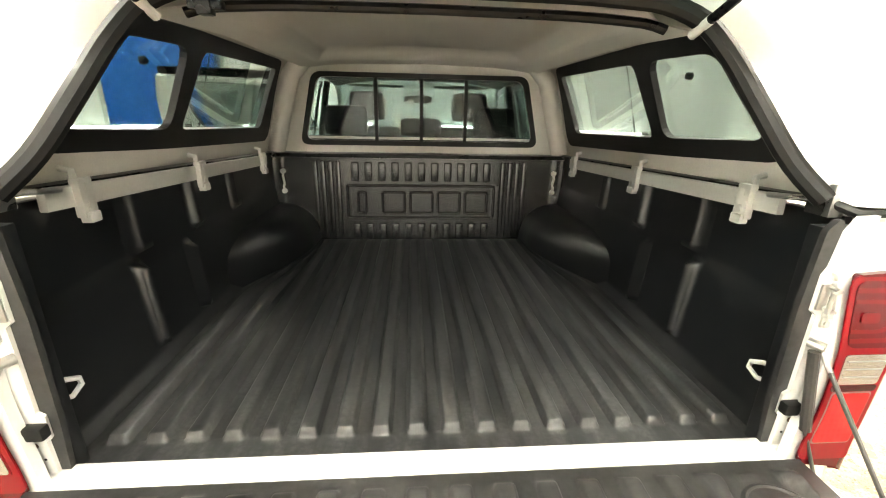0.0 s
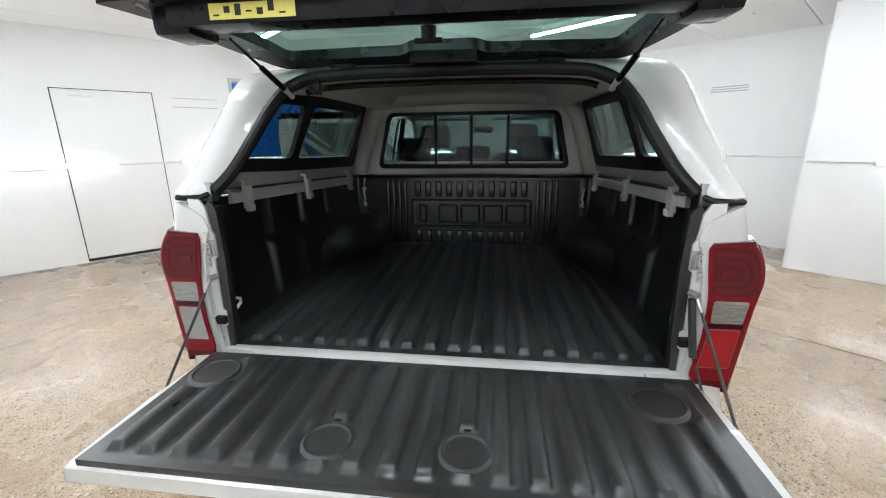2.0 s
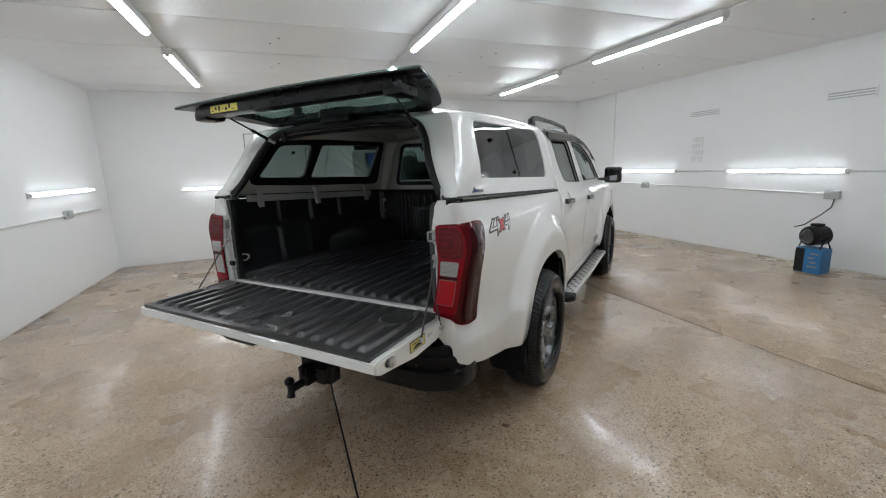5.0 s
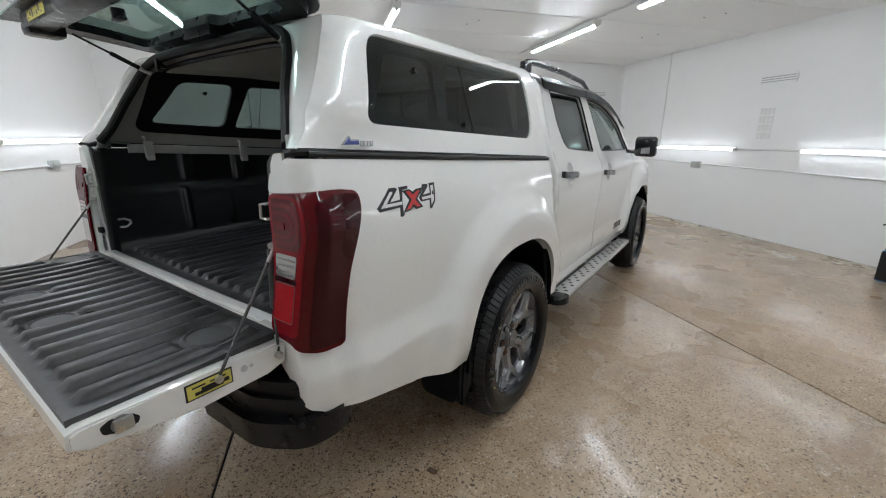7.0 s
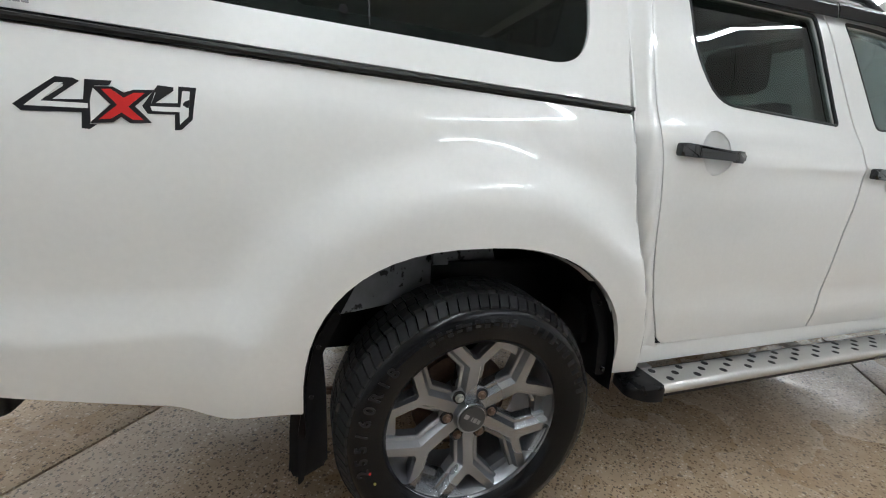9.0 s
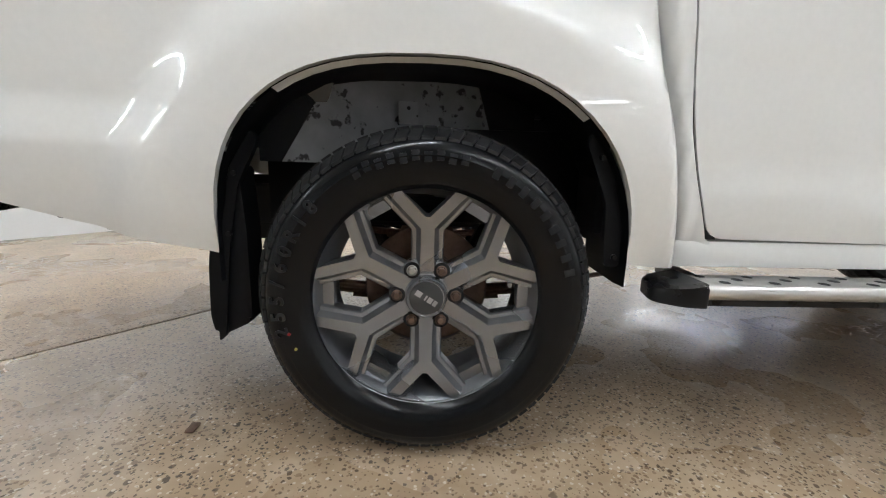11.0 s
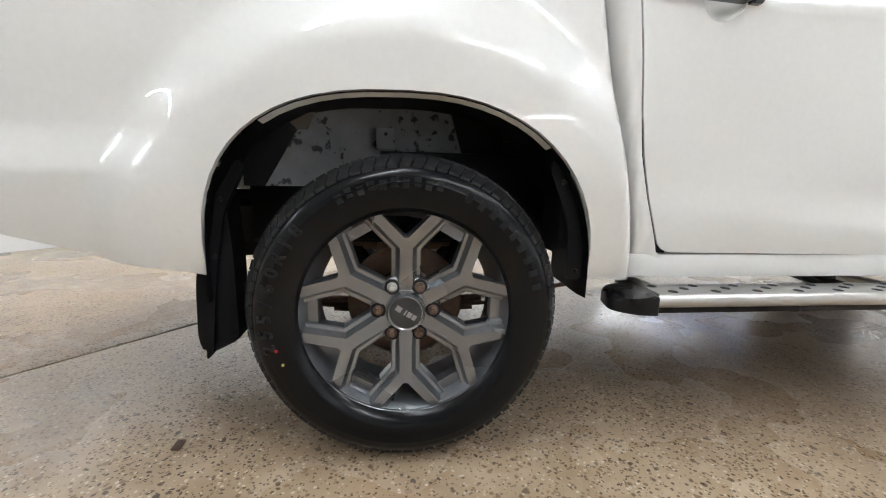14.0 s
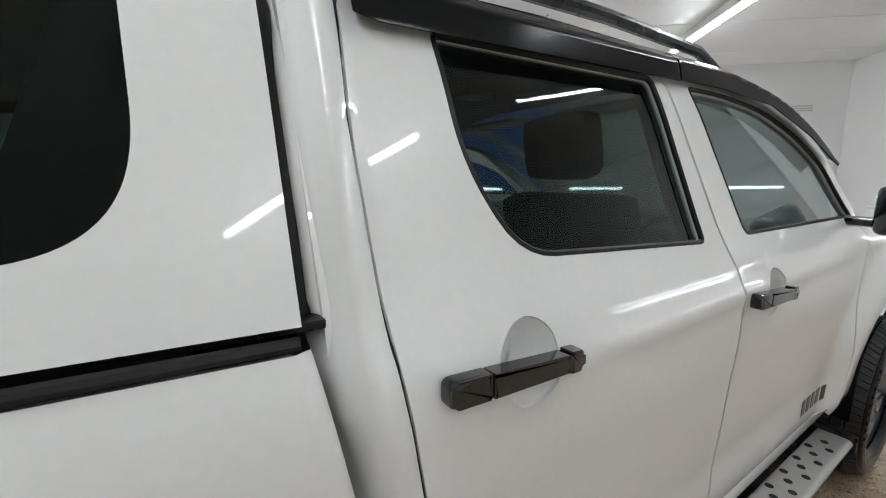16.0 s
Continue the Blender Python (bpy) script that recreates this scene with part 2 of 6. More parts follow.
REDPRISM = material("red_prism_lens", (0.36, 0.010, 0.015), 0.10, Specular_IOR_Level=0.4)
LENSRIM = material("lens_rim_grey", (0.20, 0.10, 0.10), 0.2)
faceted(REDPRISM, 90, 0.25)
streaked(CLEARLENS, 0.07)
TINT = tinted("tinted_glass", (0.88, 1.0, 0.96), 0.42)
TINT_LIGHT = tinted("door_glass", (0.92, 1.0, 0.99), 0.72)
GREENGLASS = tinted("green_glass", (0.80, 0.97, 0.92), 0.72)
CLOTH = grain(material("dark_seat_cloth", (0.016, 0.016, 0.019), 0.85), 300, 0.3, 0.3, 0.001)
GREYTRIM = grain(material("grey_trim", (0.22, 0.215, 0.205), 0.6), 150, 0.08)
YELLOW = grain(material("yellow_label", (0.62, 0.55, 0.12), 0.5), 80, 0.12)
STAYGREY = grain(material("stay_grey", (0.040, 0.038, 0.036), 0.35), 90, 0.2)
RED = material("decal_red", (0.55, 0.02, 0.02), 0.3)
DECAL = material("decal_black", (0.01, 0.01, 0.012), 0.3)
DECALGREY = material("decal_silver", (0.5, 0.5, 0.52), 0.25, 0.5)
BLUE = grain(material("blue_panel", (0.03, 0.22, 0.72), 0.25), 30, 0.1)
CONDUIT = grain(material("white_conduit", (0.7, 0.7, 0.69), 0.4), 60, 0.06)
GREYBOX = grain(material("grey_box", (0.45, 0.46, 0.46), 0.45), 60, 0.06)
GLOW = material("tube_light", (0.9, 0.9, 0.9), 0.4, Emission_Color=(0.94, 0.985, 1.0, 1), Emission_Strength=TUBE_GLOW)
GLOW_WALL = material("wall_tube_light", (0.9, 0.9, 0.9), 0.4, Emission_Color=(0.97, 0.99, 1.0, 1), Emission_Strength=WALL_GLOW)


# ---------------------------------------------------------------- mesh helpers
def link_mesh(name, me, mats, parent=None, label=""):
    for m in mats if isinstance(mats, (list, tuple)) else [mats]:
        me.materials.append(m)
    ob = new(name, me)
    if parent:
        ob.parent = parent
    if label:
        tagged(ob, label)
    return ob


def part(name, bm, mat, parent=None, label="", smooth=30):
    """Links a bmesh as one mesh object under a thing or a part."""
    bmesh.ops.recalc_face_normals(bm, faces=bm.faces)
    me = bpy.data.meshes.new(name)
    limit = radians(smooth)
    for fc in bm.faces:
        fc.smooth = True
    for e in bm.edges:
        e.smooth = len(e.link_faces) == 2 and e.calc_face_angle(0) < limit
    bm.to_mesh(me)
    bm.free()
    return link_mesh(name, me, mat, parent, label)


def thing(name, label, category, group="", kind="", at=(0, 0, 0)):
    ob = new(name)
    ob.location = at
    return tagged(ob, label, category, group, kind)


def box(bm, lo, hi, bevel=0.0, m=None, segments=2):
    r = bmesh.ops.create_cube(bm, size=1)
    vs = r["verts"]
    for v in vs:
        v.co = Vector([lo[i] + (v.co[i] + 0.5) * (hi[i] - lo[i]) for i in range(3)])
    if bevel:
        es = list({e for v in vs for e in v.link_edges})
        g = bmesh.ops.bevel(bm, geom=es, offset=bevel, segments=segments, affect="EDGES", profile=0.6)
        vs = list({v for fc in g["faces"] for v in fc.verts} | {v for v in vs if v.is_valid})
    if m is not None:
        bmesh.ops.transform(bm, matrix=m, verts=[v for v in vs if v.is_valid])
    return bm


def boxed(lo, hi, bevel=0.0, m=None):
    return box(bmesh.new(), lo, hi, bevel, m)


def tube(points, radius, sides=10, closed=False, bm=None, flat=1.0):
    """A pipe along a line of points; flat squeezes it across."""
    bm = bm or bmesh.new()
    pts = [Vector(p) for p in points]
    n = len(pts)
    rings = []
    side = None
    for i, p in enumerate(pts):
        a = pts[(i - 1) % n] if closed or i else pts[0]
        b = pts[(i + 1) % n] if closed or i < n - 1 else pts[-1]
        d = (b - a).normalized()
        if side is None:
            side = d.cross(Vector((0, 0, 1)) if abs(d.z) < 0.9 else Vector((1, 0, 0))).normalized()
        side = (side - d * side.dot(d)).normalized()
        up = side.cross(d)
        r = radius[i] if isinstance(radius, (list, tuple)) else radius
        rings.append([bm.verts.new(p + r * (math.cos(k * math.tau / sides) * side + flat * math.sin(k * math.tau / sides) * up)) for k in range(sides)])
    for i in range(n if closed else n - 1):
        a, b = rings[i], rings[(i + 1) % n]
        for k in range(sides):
            bm.faces.new((a[k], a[(k + 1) % sides], b[(k + 1) % sides], b[k]))
    if not closed:
        bm.faces.new(rings[0]), bm.faces.new(rings[-1])
    return bm


def lathe(profile, sides=64, axis="x", bm=None):
    """Turns a line of (along, radius) round an axis through the origin."""
    bm = bm or bmesh.new()
    rings = []
    for along, r in profile:
        ring = []
        for k in range(sides):
            c, s = math.cos(k * math.tau / sides) * r, math.sin(k * math.tau / sides) * r
            ring.append(bm.verts.new((along, c, s) if axis == "x" else (c, s, along)))
        rings.append(ring)
    for a, b in zip(rings, rings[1:]):
        for k in range(sides):
            bm.faces.new((a[k], a[(k + 1) % sides], b[(k + 1) % sides], b[k]))
    return bm


def prism(outline, to3, depth, bm=None, bevel=0.0):
    """An outline in the plane, carried into space by to3(u, v, w), and thickened from w = 0 to w = depth."""
    bm = bm or bmesh.new()
    a = [bm.verts.new(to3(u, v, 0)) for u, v in outline]
    b = [bm.verts.new(to3(u, v, depth)) for u, v in outline]
    n = len(a)
    faces = [bm.faces.new(a), bm.faces.new(b)]
    for i in range(n):
        bm.faces.new((a[i], a[(i + 1) % n], b[(i + 1) % n], b[i]))
    if bevel:
        bmesh.ops.bevel(bm, geom=list(faces[1].edges), offset=bevel, segments=2, affect="EDGES", profile=0.5)
    return bm


def round_poly(points, radius, n=5):
    """The outline with its corners rounded; radius may be a list."""
    out = []
    pts = [Vector(p) for p in points]
    for i, p in enumerate(pts):
        r = radius[i] if isinstance(radius, (list, tuple)) else radius
        a, b = pts[i - 1] - p, pts[(i + 1) % len(pts)] - p
        cut = min(r, a.length * 0.45, b.length * 0.45)
        if cut < 1e-4:
            out.append(tuple(p))
            continue
        p0, p2 = p + a.normalized() * cut, p + b.normalized() * cut
        for k in range(n + 1):
            t = k / n
            out.append(tuple((1 - t) ** 2 * p0 + 2 * t * (1 - t) * p + t * t * p2))
    return out


def resample(loop, step):
    out = []
    for i, p in enumerate(loop):
        q = loop[(i + 1) % len(loop)]
        d = math.hypot(q[0] - p[0], q[1] - p[1])
        n = max(1, int(d / step + 0.5))
        out += [(p[0] + (q[0] - p[0]) * k / n, p[1] + (q[1] - p[1]) * k / n) for k in range(n)]
    clean = []
    for p in out:
        if not clean or math.hypot(p[0] - clean[-1][0], p[1] - clean[-1][1]) > 1e-5:
            clean.append(p)
    return clean


def inside(loop, pts):
    x, y = pts[:, 0], pts[:, 1]
    hit = np.zeros(len(pts), bool)
    for (ax, ay), (bx, by) in zip(loop, loop[1:] + loop[:1]):
        cross = (ay > y) != (by > y)
        with np.errstate(divide="ignore", invalid="ignore"):
            hit ^= cross & (x < (bx - ax) * (y - ay) / ((by - ay) if by != ay else 1e-12) + ax)
    return hit


def skin(name, outline, fmap, mat, parent=None, holes=(), step=0.05, thick=0.004, back=None, label="", outward=1):
    """A sheet cut from a curved surface: outline and holes in (u, v), fmap(u, v) in space, with its true normals, a rim and a back."""
    loops = [resample(list(lp), step) for lp in (outline, *holes)]
    verts, edges = [], []
    for lp in loops:
        b = len(verts)
        verts += lp
        edges += [(b + i, b + (i + 1) % len(lp)) for i in range(len(lp))]
    lo, hi = np.min(loops[0], 0), np.max(loops[0], 0)
    gu, gv = np.meshgrid(np.arange(lo[0] + step / 2, hi[0], step), np.arange(lo[1] + step / 2, hi[1], step))
    cand = np.stack([gu.ravel(), gv.ravel()], 1)
    keep = inside(loops[0], cand)
    for lp in loops[1:]:
        keep &= ~inside(lp, cand)
    cand = cand[keep]
    rim = np.array(verts)
    if len(cand):
        near = np.array([np.min(np.hypot(rim[:, 0] - c[0], rim[:, 1] - c[1])) for c in cand])
        cand = cand[near > 0.45 * step]
    verts = [Vector(v) for v in verts] + [Vector(c) for c in cand]
    vo, _, fo, *_ = delaunay_2d_cdt(verts, edges, [], 0, 1e-7)
    cen = np.array([np.mean([vo[i][:] for i in fc], 0) for fc in fo])
    ok = inside(loops[0], cen)
    for lp in loops[1:]:
        ok &= ~inside(lp, cen)
    faces = [tuple(fc) for fc, k in zip(fo, ok) if k]
    used = sorted({i for fc in faces for i in fc})
    at = {v: i for i, v in enumerate(used)}
    faces = [tuple(at[i] for i in fc) for fc in faces]
    uv = [tuple(vo[i]) for i in used]
    P, N, e = [], [], 1e-3
    for u, v in uv:
        p = Vector(fmap(u, v))
        du = Vector(fmap(u + e, v)) - Vector(fmap(u - e, v))
        dv = Vector(fmap(u, v + e)) - Vector(fmap(u, v - e))
        P.append(p)
        N.append(du.cross(dv).normalized() * outward)
    vote = sum(math.copysign(1, (P[b] - P[a]).cross(P[c] - P[a]).dot(N[a])) for a, b, c in faces)
    if vote < 0:
        faces = [fc[::-1] for fc in faces]
    n = len(P)
    allv = P + [p - thick * q for p, q in zip(P, N)]
    alln = N + [-q for q in N]
    allf = faces + [tuple(i + n for i in fc[::-1]) for fc in faces]
    count = {}
    for fc in faces:
        for a, b in zip(fc, fc[1:] + fc[:1]):
            count[(a, b)] = 1
    nf = len(allf)
    for a, b in [k for k in count if (k[1], k[0]) not in count]:
        m0 = len(allv)
        side = (P[b] - P[a]).cross(N[a]).normalized()
        allv += [P[a], P[b], allv[b + n], allv[a + n]]
        alln += [side] * 4
        allf.append((m0 + 1, m0, m0 + 3, m0 + 2))
    me = bpy.data.meshes.new(name)
    me.from_pydata([tuple(v) for v in allv], [], allf)
    for i, poly in enumerate(me.polygons):
        poly.use_smooth = True
        poly.material_index = 1 if back is not None and len(faces) <= i < nf else 0
    me.normals_split_custom_set_from_vertices([tuple(v) for v in alln])
    return link_mesh(name, me, [mat] if back is None else [mat, back], parent, label)


def smooth01(a, b, x):
    t = min(1.0, max(0.0, (x - a) / (b - a)))
    return t * t * (3 - 2 * t)


def softstep(a, b, x):
    t = min(1.0, max(0.0, (x - a) / (b - a)))
    return t * t * t * (t * (6 * t - 15) + 10)


def interp(x, xs, ys):
    """A smooth line through a few points."""
    if x <= xs[0]:
        return ys[0] + (ys[1] - ys[0]) / (xs[1] - xs[0]) * (x - xs[0])
    if x >= xs[-1]:
        return ys[-1] + (ys[-1] - ys[-2]) / (xs[-1] - xs[-2]) * (x - xs[-1])
    n = len(xs)
    i = max(k for k in range(n - 1) if xs[k] <= x)
    h = xs[i + 1] - xs[i]

    def slope(k):
        if k == 0:
            return (ys[1] - ys[0]) / (xs[1] - xs[0])
        if k == n - 1:
            return (ys[-1] - ys[-2]) / (xs[-1] - xs[-2])
        a, b = (ys[k] - ys[k - 1]) / (xs[k] - xs[k - 1]), (ys[k + 1] - ys[k]) / (xs[k + 1] - xs[k])
        return 0 if a * b <= 0 else 2 * a * b / (a + b)

    t, m0, m1 = (x - xs[i]) / h, slope(i) * h, slope(i + 1) * h
    return (2 * t**3 - 3 * t * t + 1) * ys[i] + (t**3 - 2 * t * t + t) * m0 + (3 * t * t - 2 * t**3) * ys[i + 1] + (t**3 - t * t) * m1


# ---------------------------------------------------------------- the room, turned 40 degrees to the truck
ROOM = pose(0, 0, 0, 0, 0, -40.1)
U0, U1, V0, V1, HIGH = -5.45, 6.2, -3.74, 5.68, 2.88
PIER_U, PIER_V = 0.87, 4.58


def in_room(ob):
    ob.matrix_world = ROOM
    return ob


def wall(name, lo, hi, label, mat=None, category="wall"):
    ob = part(name, boxed(lo, hi), mat or WALL)
    in_room(ob)
    return tagged(ob, label, category, kind="structure")


WIN_V0, WIN_V1, WIN_Z0, WIN_Z1 = 0.44, 2.05, 1.05, 2.47
JOINTS_V, SEAMS_U = (-0.86, 2.385), [-0.45 + 1.1 * k for k in range(-5, 7)]


def slabs(name, pieces, label, mat, category):
    bm = bmesh.new()
    for lo, hi in pieces:
        box(bm, lo, hi, 0.003 if category != "wall" else 0)
    ob = in_room(part(name, bm, mat))
    return tagged(ob, label, category, kind="structure")


cuts = [V0 - 0.2, *JOINTS_V, V1 + 0.2]
slabs("floor", [((U0 - 0.2, a + 0.006, -0.2), (U1 + 0.2, b - 0.006, 0.0)) for a, b in zip(cuts, cuts[1:])], "worn polished concrete floor with exposed stones and saw-cut joints", FLOOR, "floor")
wall("floor_base", (U0 - 0.2, V0 - 0.2, -0.3), (U1 + 0.2, V1 + 0.2, -0.012), "dark concrete in the floor joints", DARK, "floor")
wall("wall_north", (U0 - 0.2, V1, 0.004), (PIER_U, V1 + 0.2, HIGH), "white painted smooth workshop wall")
wall("wall_pier", (PIER_U, PIER_V, 0.004), (U1, V1 + 0.2, HIGH), "white painted projecting wall section")
slabs("wall_west", [((U0 - 0.2, V0, 0.004), (U0, WIN_V0, HIGH)), ((U0 - 0.2, WIN_V1, 0.004), (U0, V1, HIGH)), ((U0 - 0.2, WIN_V0, 0.004), (U0, WIN_V1, WIN_Z0)), ((U0 - 0.2, WIN_V0, WIN_Z1), (U0, WIN_V1, HIGH))], "white painted end wall with a flush door and a wide window", WALL, "wall")
wall("wall_south", (U0 - 0.2, V0 - 0.2, 0.004), (U1, V0, HIGH), "white painted smooth workshop wall")
wall("wall_east", (U1, V0, 0.004), (U1 + 0.2, PIER_V, HIGH), "white painted end wall")
# dark sheet over the panels, so that shade is painted into their seams
wall("ceiling_shade", (U0 - 0.2, V0 - 0.2, HIGH + 0.02), (U1 + 0.2, V1 + 0.2, HIGH + 0.045), "dark sheet painting the shade in the ceiling seams", DARK, "ceiling")
cuts = [U0 - 0.2, *SEAMS_U[1:], U1 + 0.2]
slabs("ceiling", [((a + 0.006, V0 - 0.2, HIGH), (b - 0.006, V1 + 0.2, HIGH + 0.05)) for a, b in zip(cuts, cuts[1:])] + [((U0 - 0.2, V0 - 0.2, HIGH + 0.05), (U1 + 0.2, V1 + 0.2, HIGH + 0.15))], "white panelled ceiling with open seams", CEIL, "ceiling")


def tube_light(at, along, length, wall_side=None):
    """A bare fluorescent tube on its white batten."""
    ob = thing("tube_light", "bare fluorescent tube on a white batten" + (" on the wall" if wall_side else " under the ceiling"), "light", "tube lights")
    h = length / 2
    if wall_side is None:
        bm = boxed((-h + 0.03, -0.028, -0.014), (h - 0.03, 0.028, 0.004), 0.008)
    else:
        bm = tube([(-h + 0.03, 0, 0), (h - 0.03, 0, 0)], 0.014, 12)
    part("tube", bm, GLOW if wall_side is None else GLOW_WALL, ob, "glowing white tube")
    bm = bmesh.new()
    if wall_side is None:
        box(bm, (-h, -0.05, 0.0045), (h, 0.05, 0.08), 0.004)
    else:
        box(bm, (-h, 0.016, -0.034), (h, 0.036, 0.034), 0.004)
    part("batten", bm, CONDUIT, ob)
    for s in (-1, 1):
        b2 = tube([(s * (h - 0.03), 0, 0), (s * h, 0, 0)], 0.022, 12)
        part("end_cap", b2, CONDUIT, ob)
    ob.matrix_world = ROOM @ pose(*at, 0, 0, along)
    return ob


for v in (-2.05, 0.5, 3.05):
    # the tube at u 4.12 is unseen, added to brighten the bed
    for u in (-3.5, -0.96, 1.58) + ((4.12,) if v < 0 else ()):
        tube_light((u, 0.74 if (u, v) == (1.58, 0.5) else v, HIGH - 0.082), 0, 1.8)
for u, v, along, length in ((-3.4, V1 - 0.038, 0, 1.55), (-0.93, V1 - 0.038, 0, 1.55), (2.2, PIER_V - 0.038, 0, 1.55), (-4.0, V0 + 0.038, 180, 1.75),
                            (U0 + 0.038, -1.87, 90, 1.6), (U0 + 0.038, 0.45, 90, 1.6), (U0 + 0.038, 4.27, 90, 1.55), (U0 + 0.038, 2.55, 90, 0.8)):
    tube_light((u, v, 1.35 if v < V0 + 0.1 else 1.27), along, length, (0, 1, 0))

# ---------------------------------------------------------------- the pickup truck
truck = thing("pickup_truck", "white double-cab pickup with its tailgate and canopy hatch open", "pickup truck")
WHEEL_Z, WHEEL_R, RIM_R = 0.400, 0.402, 0.277
SIDES = (1, -1)


def mirror(fmap, s):
    return lambda u, v: (lambda p: (p[0] * s, p[1], p[2]))(fmap(u, v))


def seam(y):
    """Height of the line between canopy and bed side."""
    return 1.309 + (0.45 - y) * 0.044


def bed_half(y, z):
    x = interp(z, [0.45, 0.60, 0.78, 1.00, 1.16, 1.24, 1.30, 1.40], [0.805, 0.838, 0.853, 0.857, 0.852, 0.843, 0.826, 0.80])
    r = math.hypot(y + 0.01, (z - 0.42) * 0.98)
    x += 0.056 * softstep(0.80, 0.60, r)
    rear = smooth01(-0.44, -0.66, y)
    x += rear * (0.018 * min(1.0, max(0.0, (0.855 + 0.1 * (-0.94 - y) * 0.5 - z) / 0.105)) ** 1.3 - 0.006 * smooth01(1.14, 0.90, z) * smooth01(0.74, 0.85, z))
    x -= 0.024 * smooth01(1.12, 0.84, z) * smooth01(-1.04, -1.15, y)
    return x


def bed_front(z):
    """Where the bed side ends, next to the cab."""
    return interp(z, [0.484, 0.70, 1.09, 1.30], [0.597, 0.56, 0.488, 0.452])


def bed_map(u, v):
    """Unrolled round the rear corner: u runs forward along the side, v is the height."""
    c, r = -1.15, 0.045
    if u >= c:
        t = min(1.0, max(0.0, (u - bed_front(v) + 0.018) / 0.018))
        return (bed_half(u, v) - 0.014 * (1 - math.sqrt(1 - 0.98 * t * t)), u, v)
    a = (c - u) / r
    lean = (0.065 * min(0.40, max(0.0, 1.29 - v))) * smooth01(0.6, 1.3, a)
    if a < math.pi / 2:
        return (bed_half(c, v) - r * (1 - math.cos(a)), c - lean - r * math.sin(a), v)
    return (bed_half(c, v) - r - (c - u - r * math.pi / 2), c - lean - r, v)


def arch(center, base, half, high, rear=0.88, n=28):
    pts = []
    for k in range(n + 1):
        a = math.pi * k / n
        c, s = math.cos(a), math.sin(a)
        e = rear if c > 0 else 0.88
        pts.append((center - half * math.copysign(abs(c) ** e, c), base + high * abs(s) ** e))
    return pts


bed_outline = [(-1.205, seam(-1.18) - 0.012), (-1.245, 1.352), (-1.29, 1.325), (-1.312, 1.29), (-1.312, 0.80), (-1.23, 0.70), (-1.17, 0.655), (-1.05, 0.632), (-0.80, 0.567), (-0.50, 0.512), (-0.475, 0.505)]
bed_outline += arch(0.0, 0.51, 0.472, 0.426, 0.74)
bed_outline += [(0.478, 0.492), (0.597, 0.484), (0.56, 0.70), (0.488, 1.09), (0.452, seam(0.45) - 0.012)]
for s in SIDES:
    skin("bed_side", bed_outline, mirror(bed_map, s), WHITE, truck, step=0.02, thick=0.02, outward=s)

LAMP_C, LAMP_R = -1.188, 0.02


def lamp_side(y, z):
    swell = 0.026 * math.exp(-((z - 1.205) / 0.085) ** 2) * smooth01(-1.0, -1.13, y)
    return bed_half(y, z) + 0.006 + swell - 0.020 * smooth01(-1.145, -1.2, y)


def rear_lean(z):
    """How far the corner and its lamp stand out rearwards."""
    return 0.065 * min(0.40, max(0.0, 1.29 - z))


def lamp_inner(z):
    """The lamp's edge towards the tailgate opening."""
    return 0.690 + 0.085 * (z - 0.9) + interp(z, [0.86, 0.92, 1.03, 1.12, 1.2, 1.28], [0.018, 0.020, 0.030, 0.028, 0.016, 0.0])


def lamp_map(k, lift=0.0):
    """Round the lamp: u runs from the rear face round the ridge and forward along the side."""
    def f(u, v):
        c, r = LAMP_C, LAMP_R
        if u >= c:
            return (k * (lamp_side(u, v) + lift), u - rear_lean(v) * smooth01(-1.11, -1.188, u), v)
        e, a = lamp_side(c, v), (c - u) / r
        if a < math.pi / 2:
            return (k * (e - r + (r + lift) * math.cos(a)), c - rear_lean(v) - (r + lift) * math.sin(a), v)
        t = (c - r * math.pi / 2 - u) / 0.10
        return (k * ((e - r) * (1 - t) + lamp_inner(v) * t), c - rear_lean(v) - r - lift, v)
    return f


lamp_outline = round_poly([(-1.3164, 1.280), (-1.21, 1.287), (-1.10, 1.290), (-1.019, 1.278), (-1.017, 1.225), (-1.052, 1.14), (-1.077, 1.07), (-1.089, 0.99), (-1.093, 0.92), (-1.096, 0.845), (-1.15, 0.842), (-1.196, 0.860), (-1.228, 0.882), (-1.3164, 0.892)],
                          [0.008, 0.02, 0.05, 0.022, 0.04, 0.06, 0.05, 0.05, 0.04, 0.02, 0.03, 0.02, 0.02, 0.008])
lamps = {}
for s in SIDES:
    lamps[s] = skin("tail_light", lamp_outline, lamp_map(s), MIDRED, truck, step=0.016, thick=0.025, label="red tail light wrapping round the corner", outward=s)

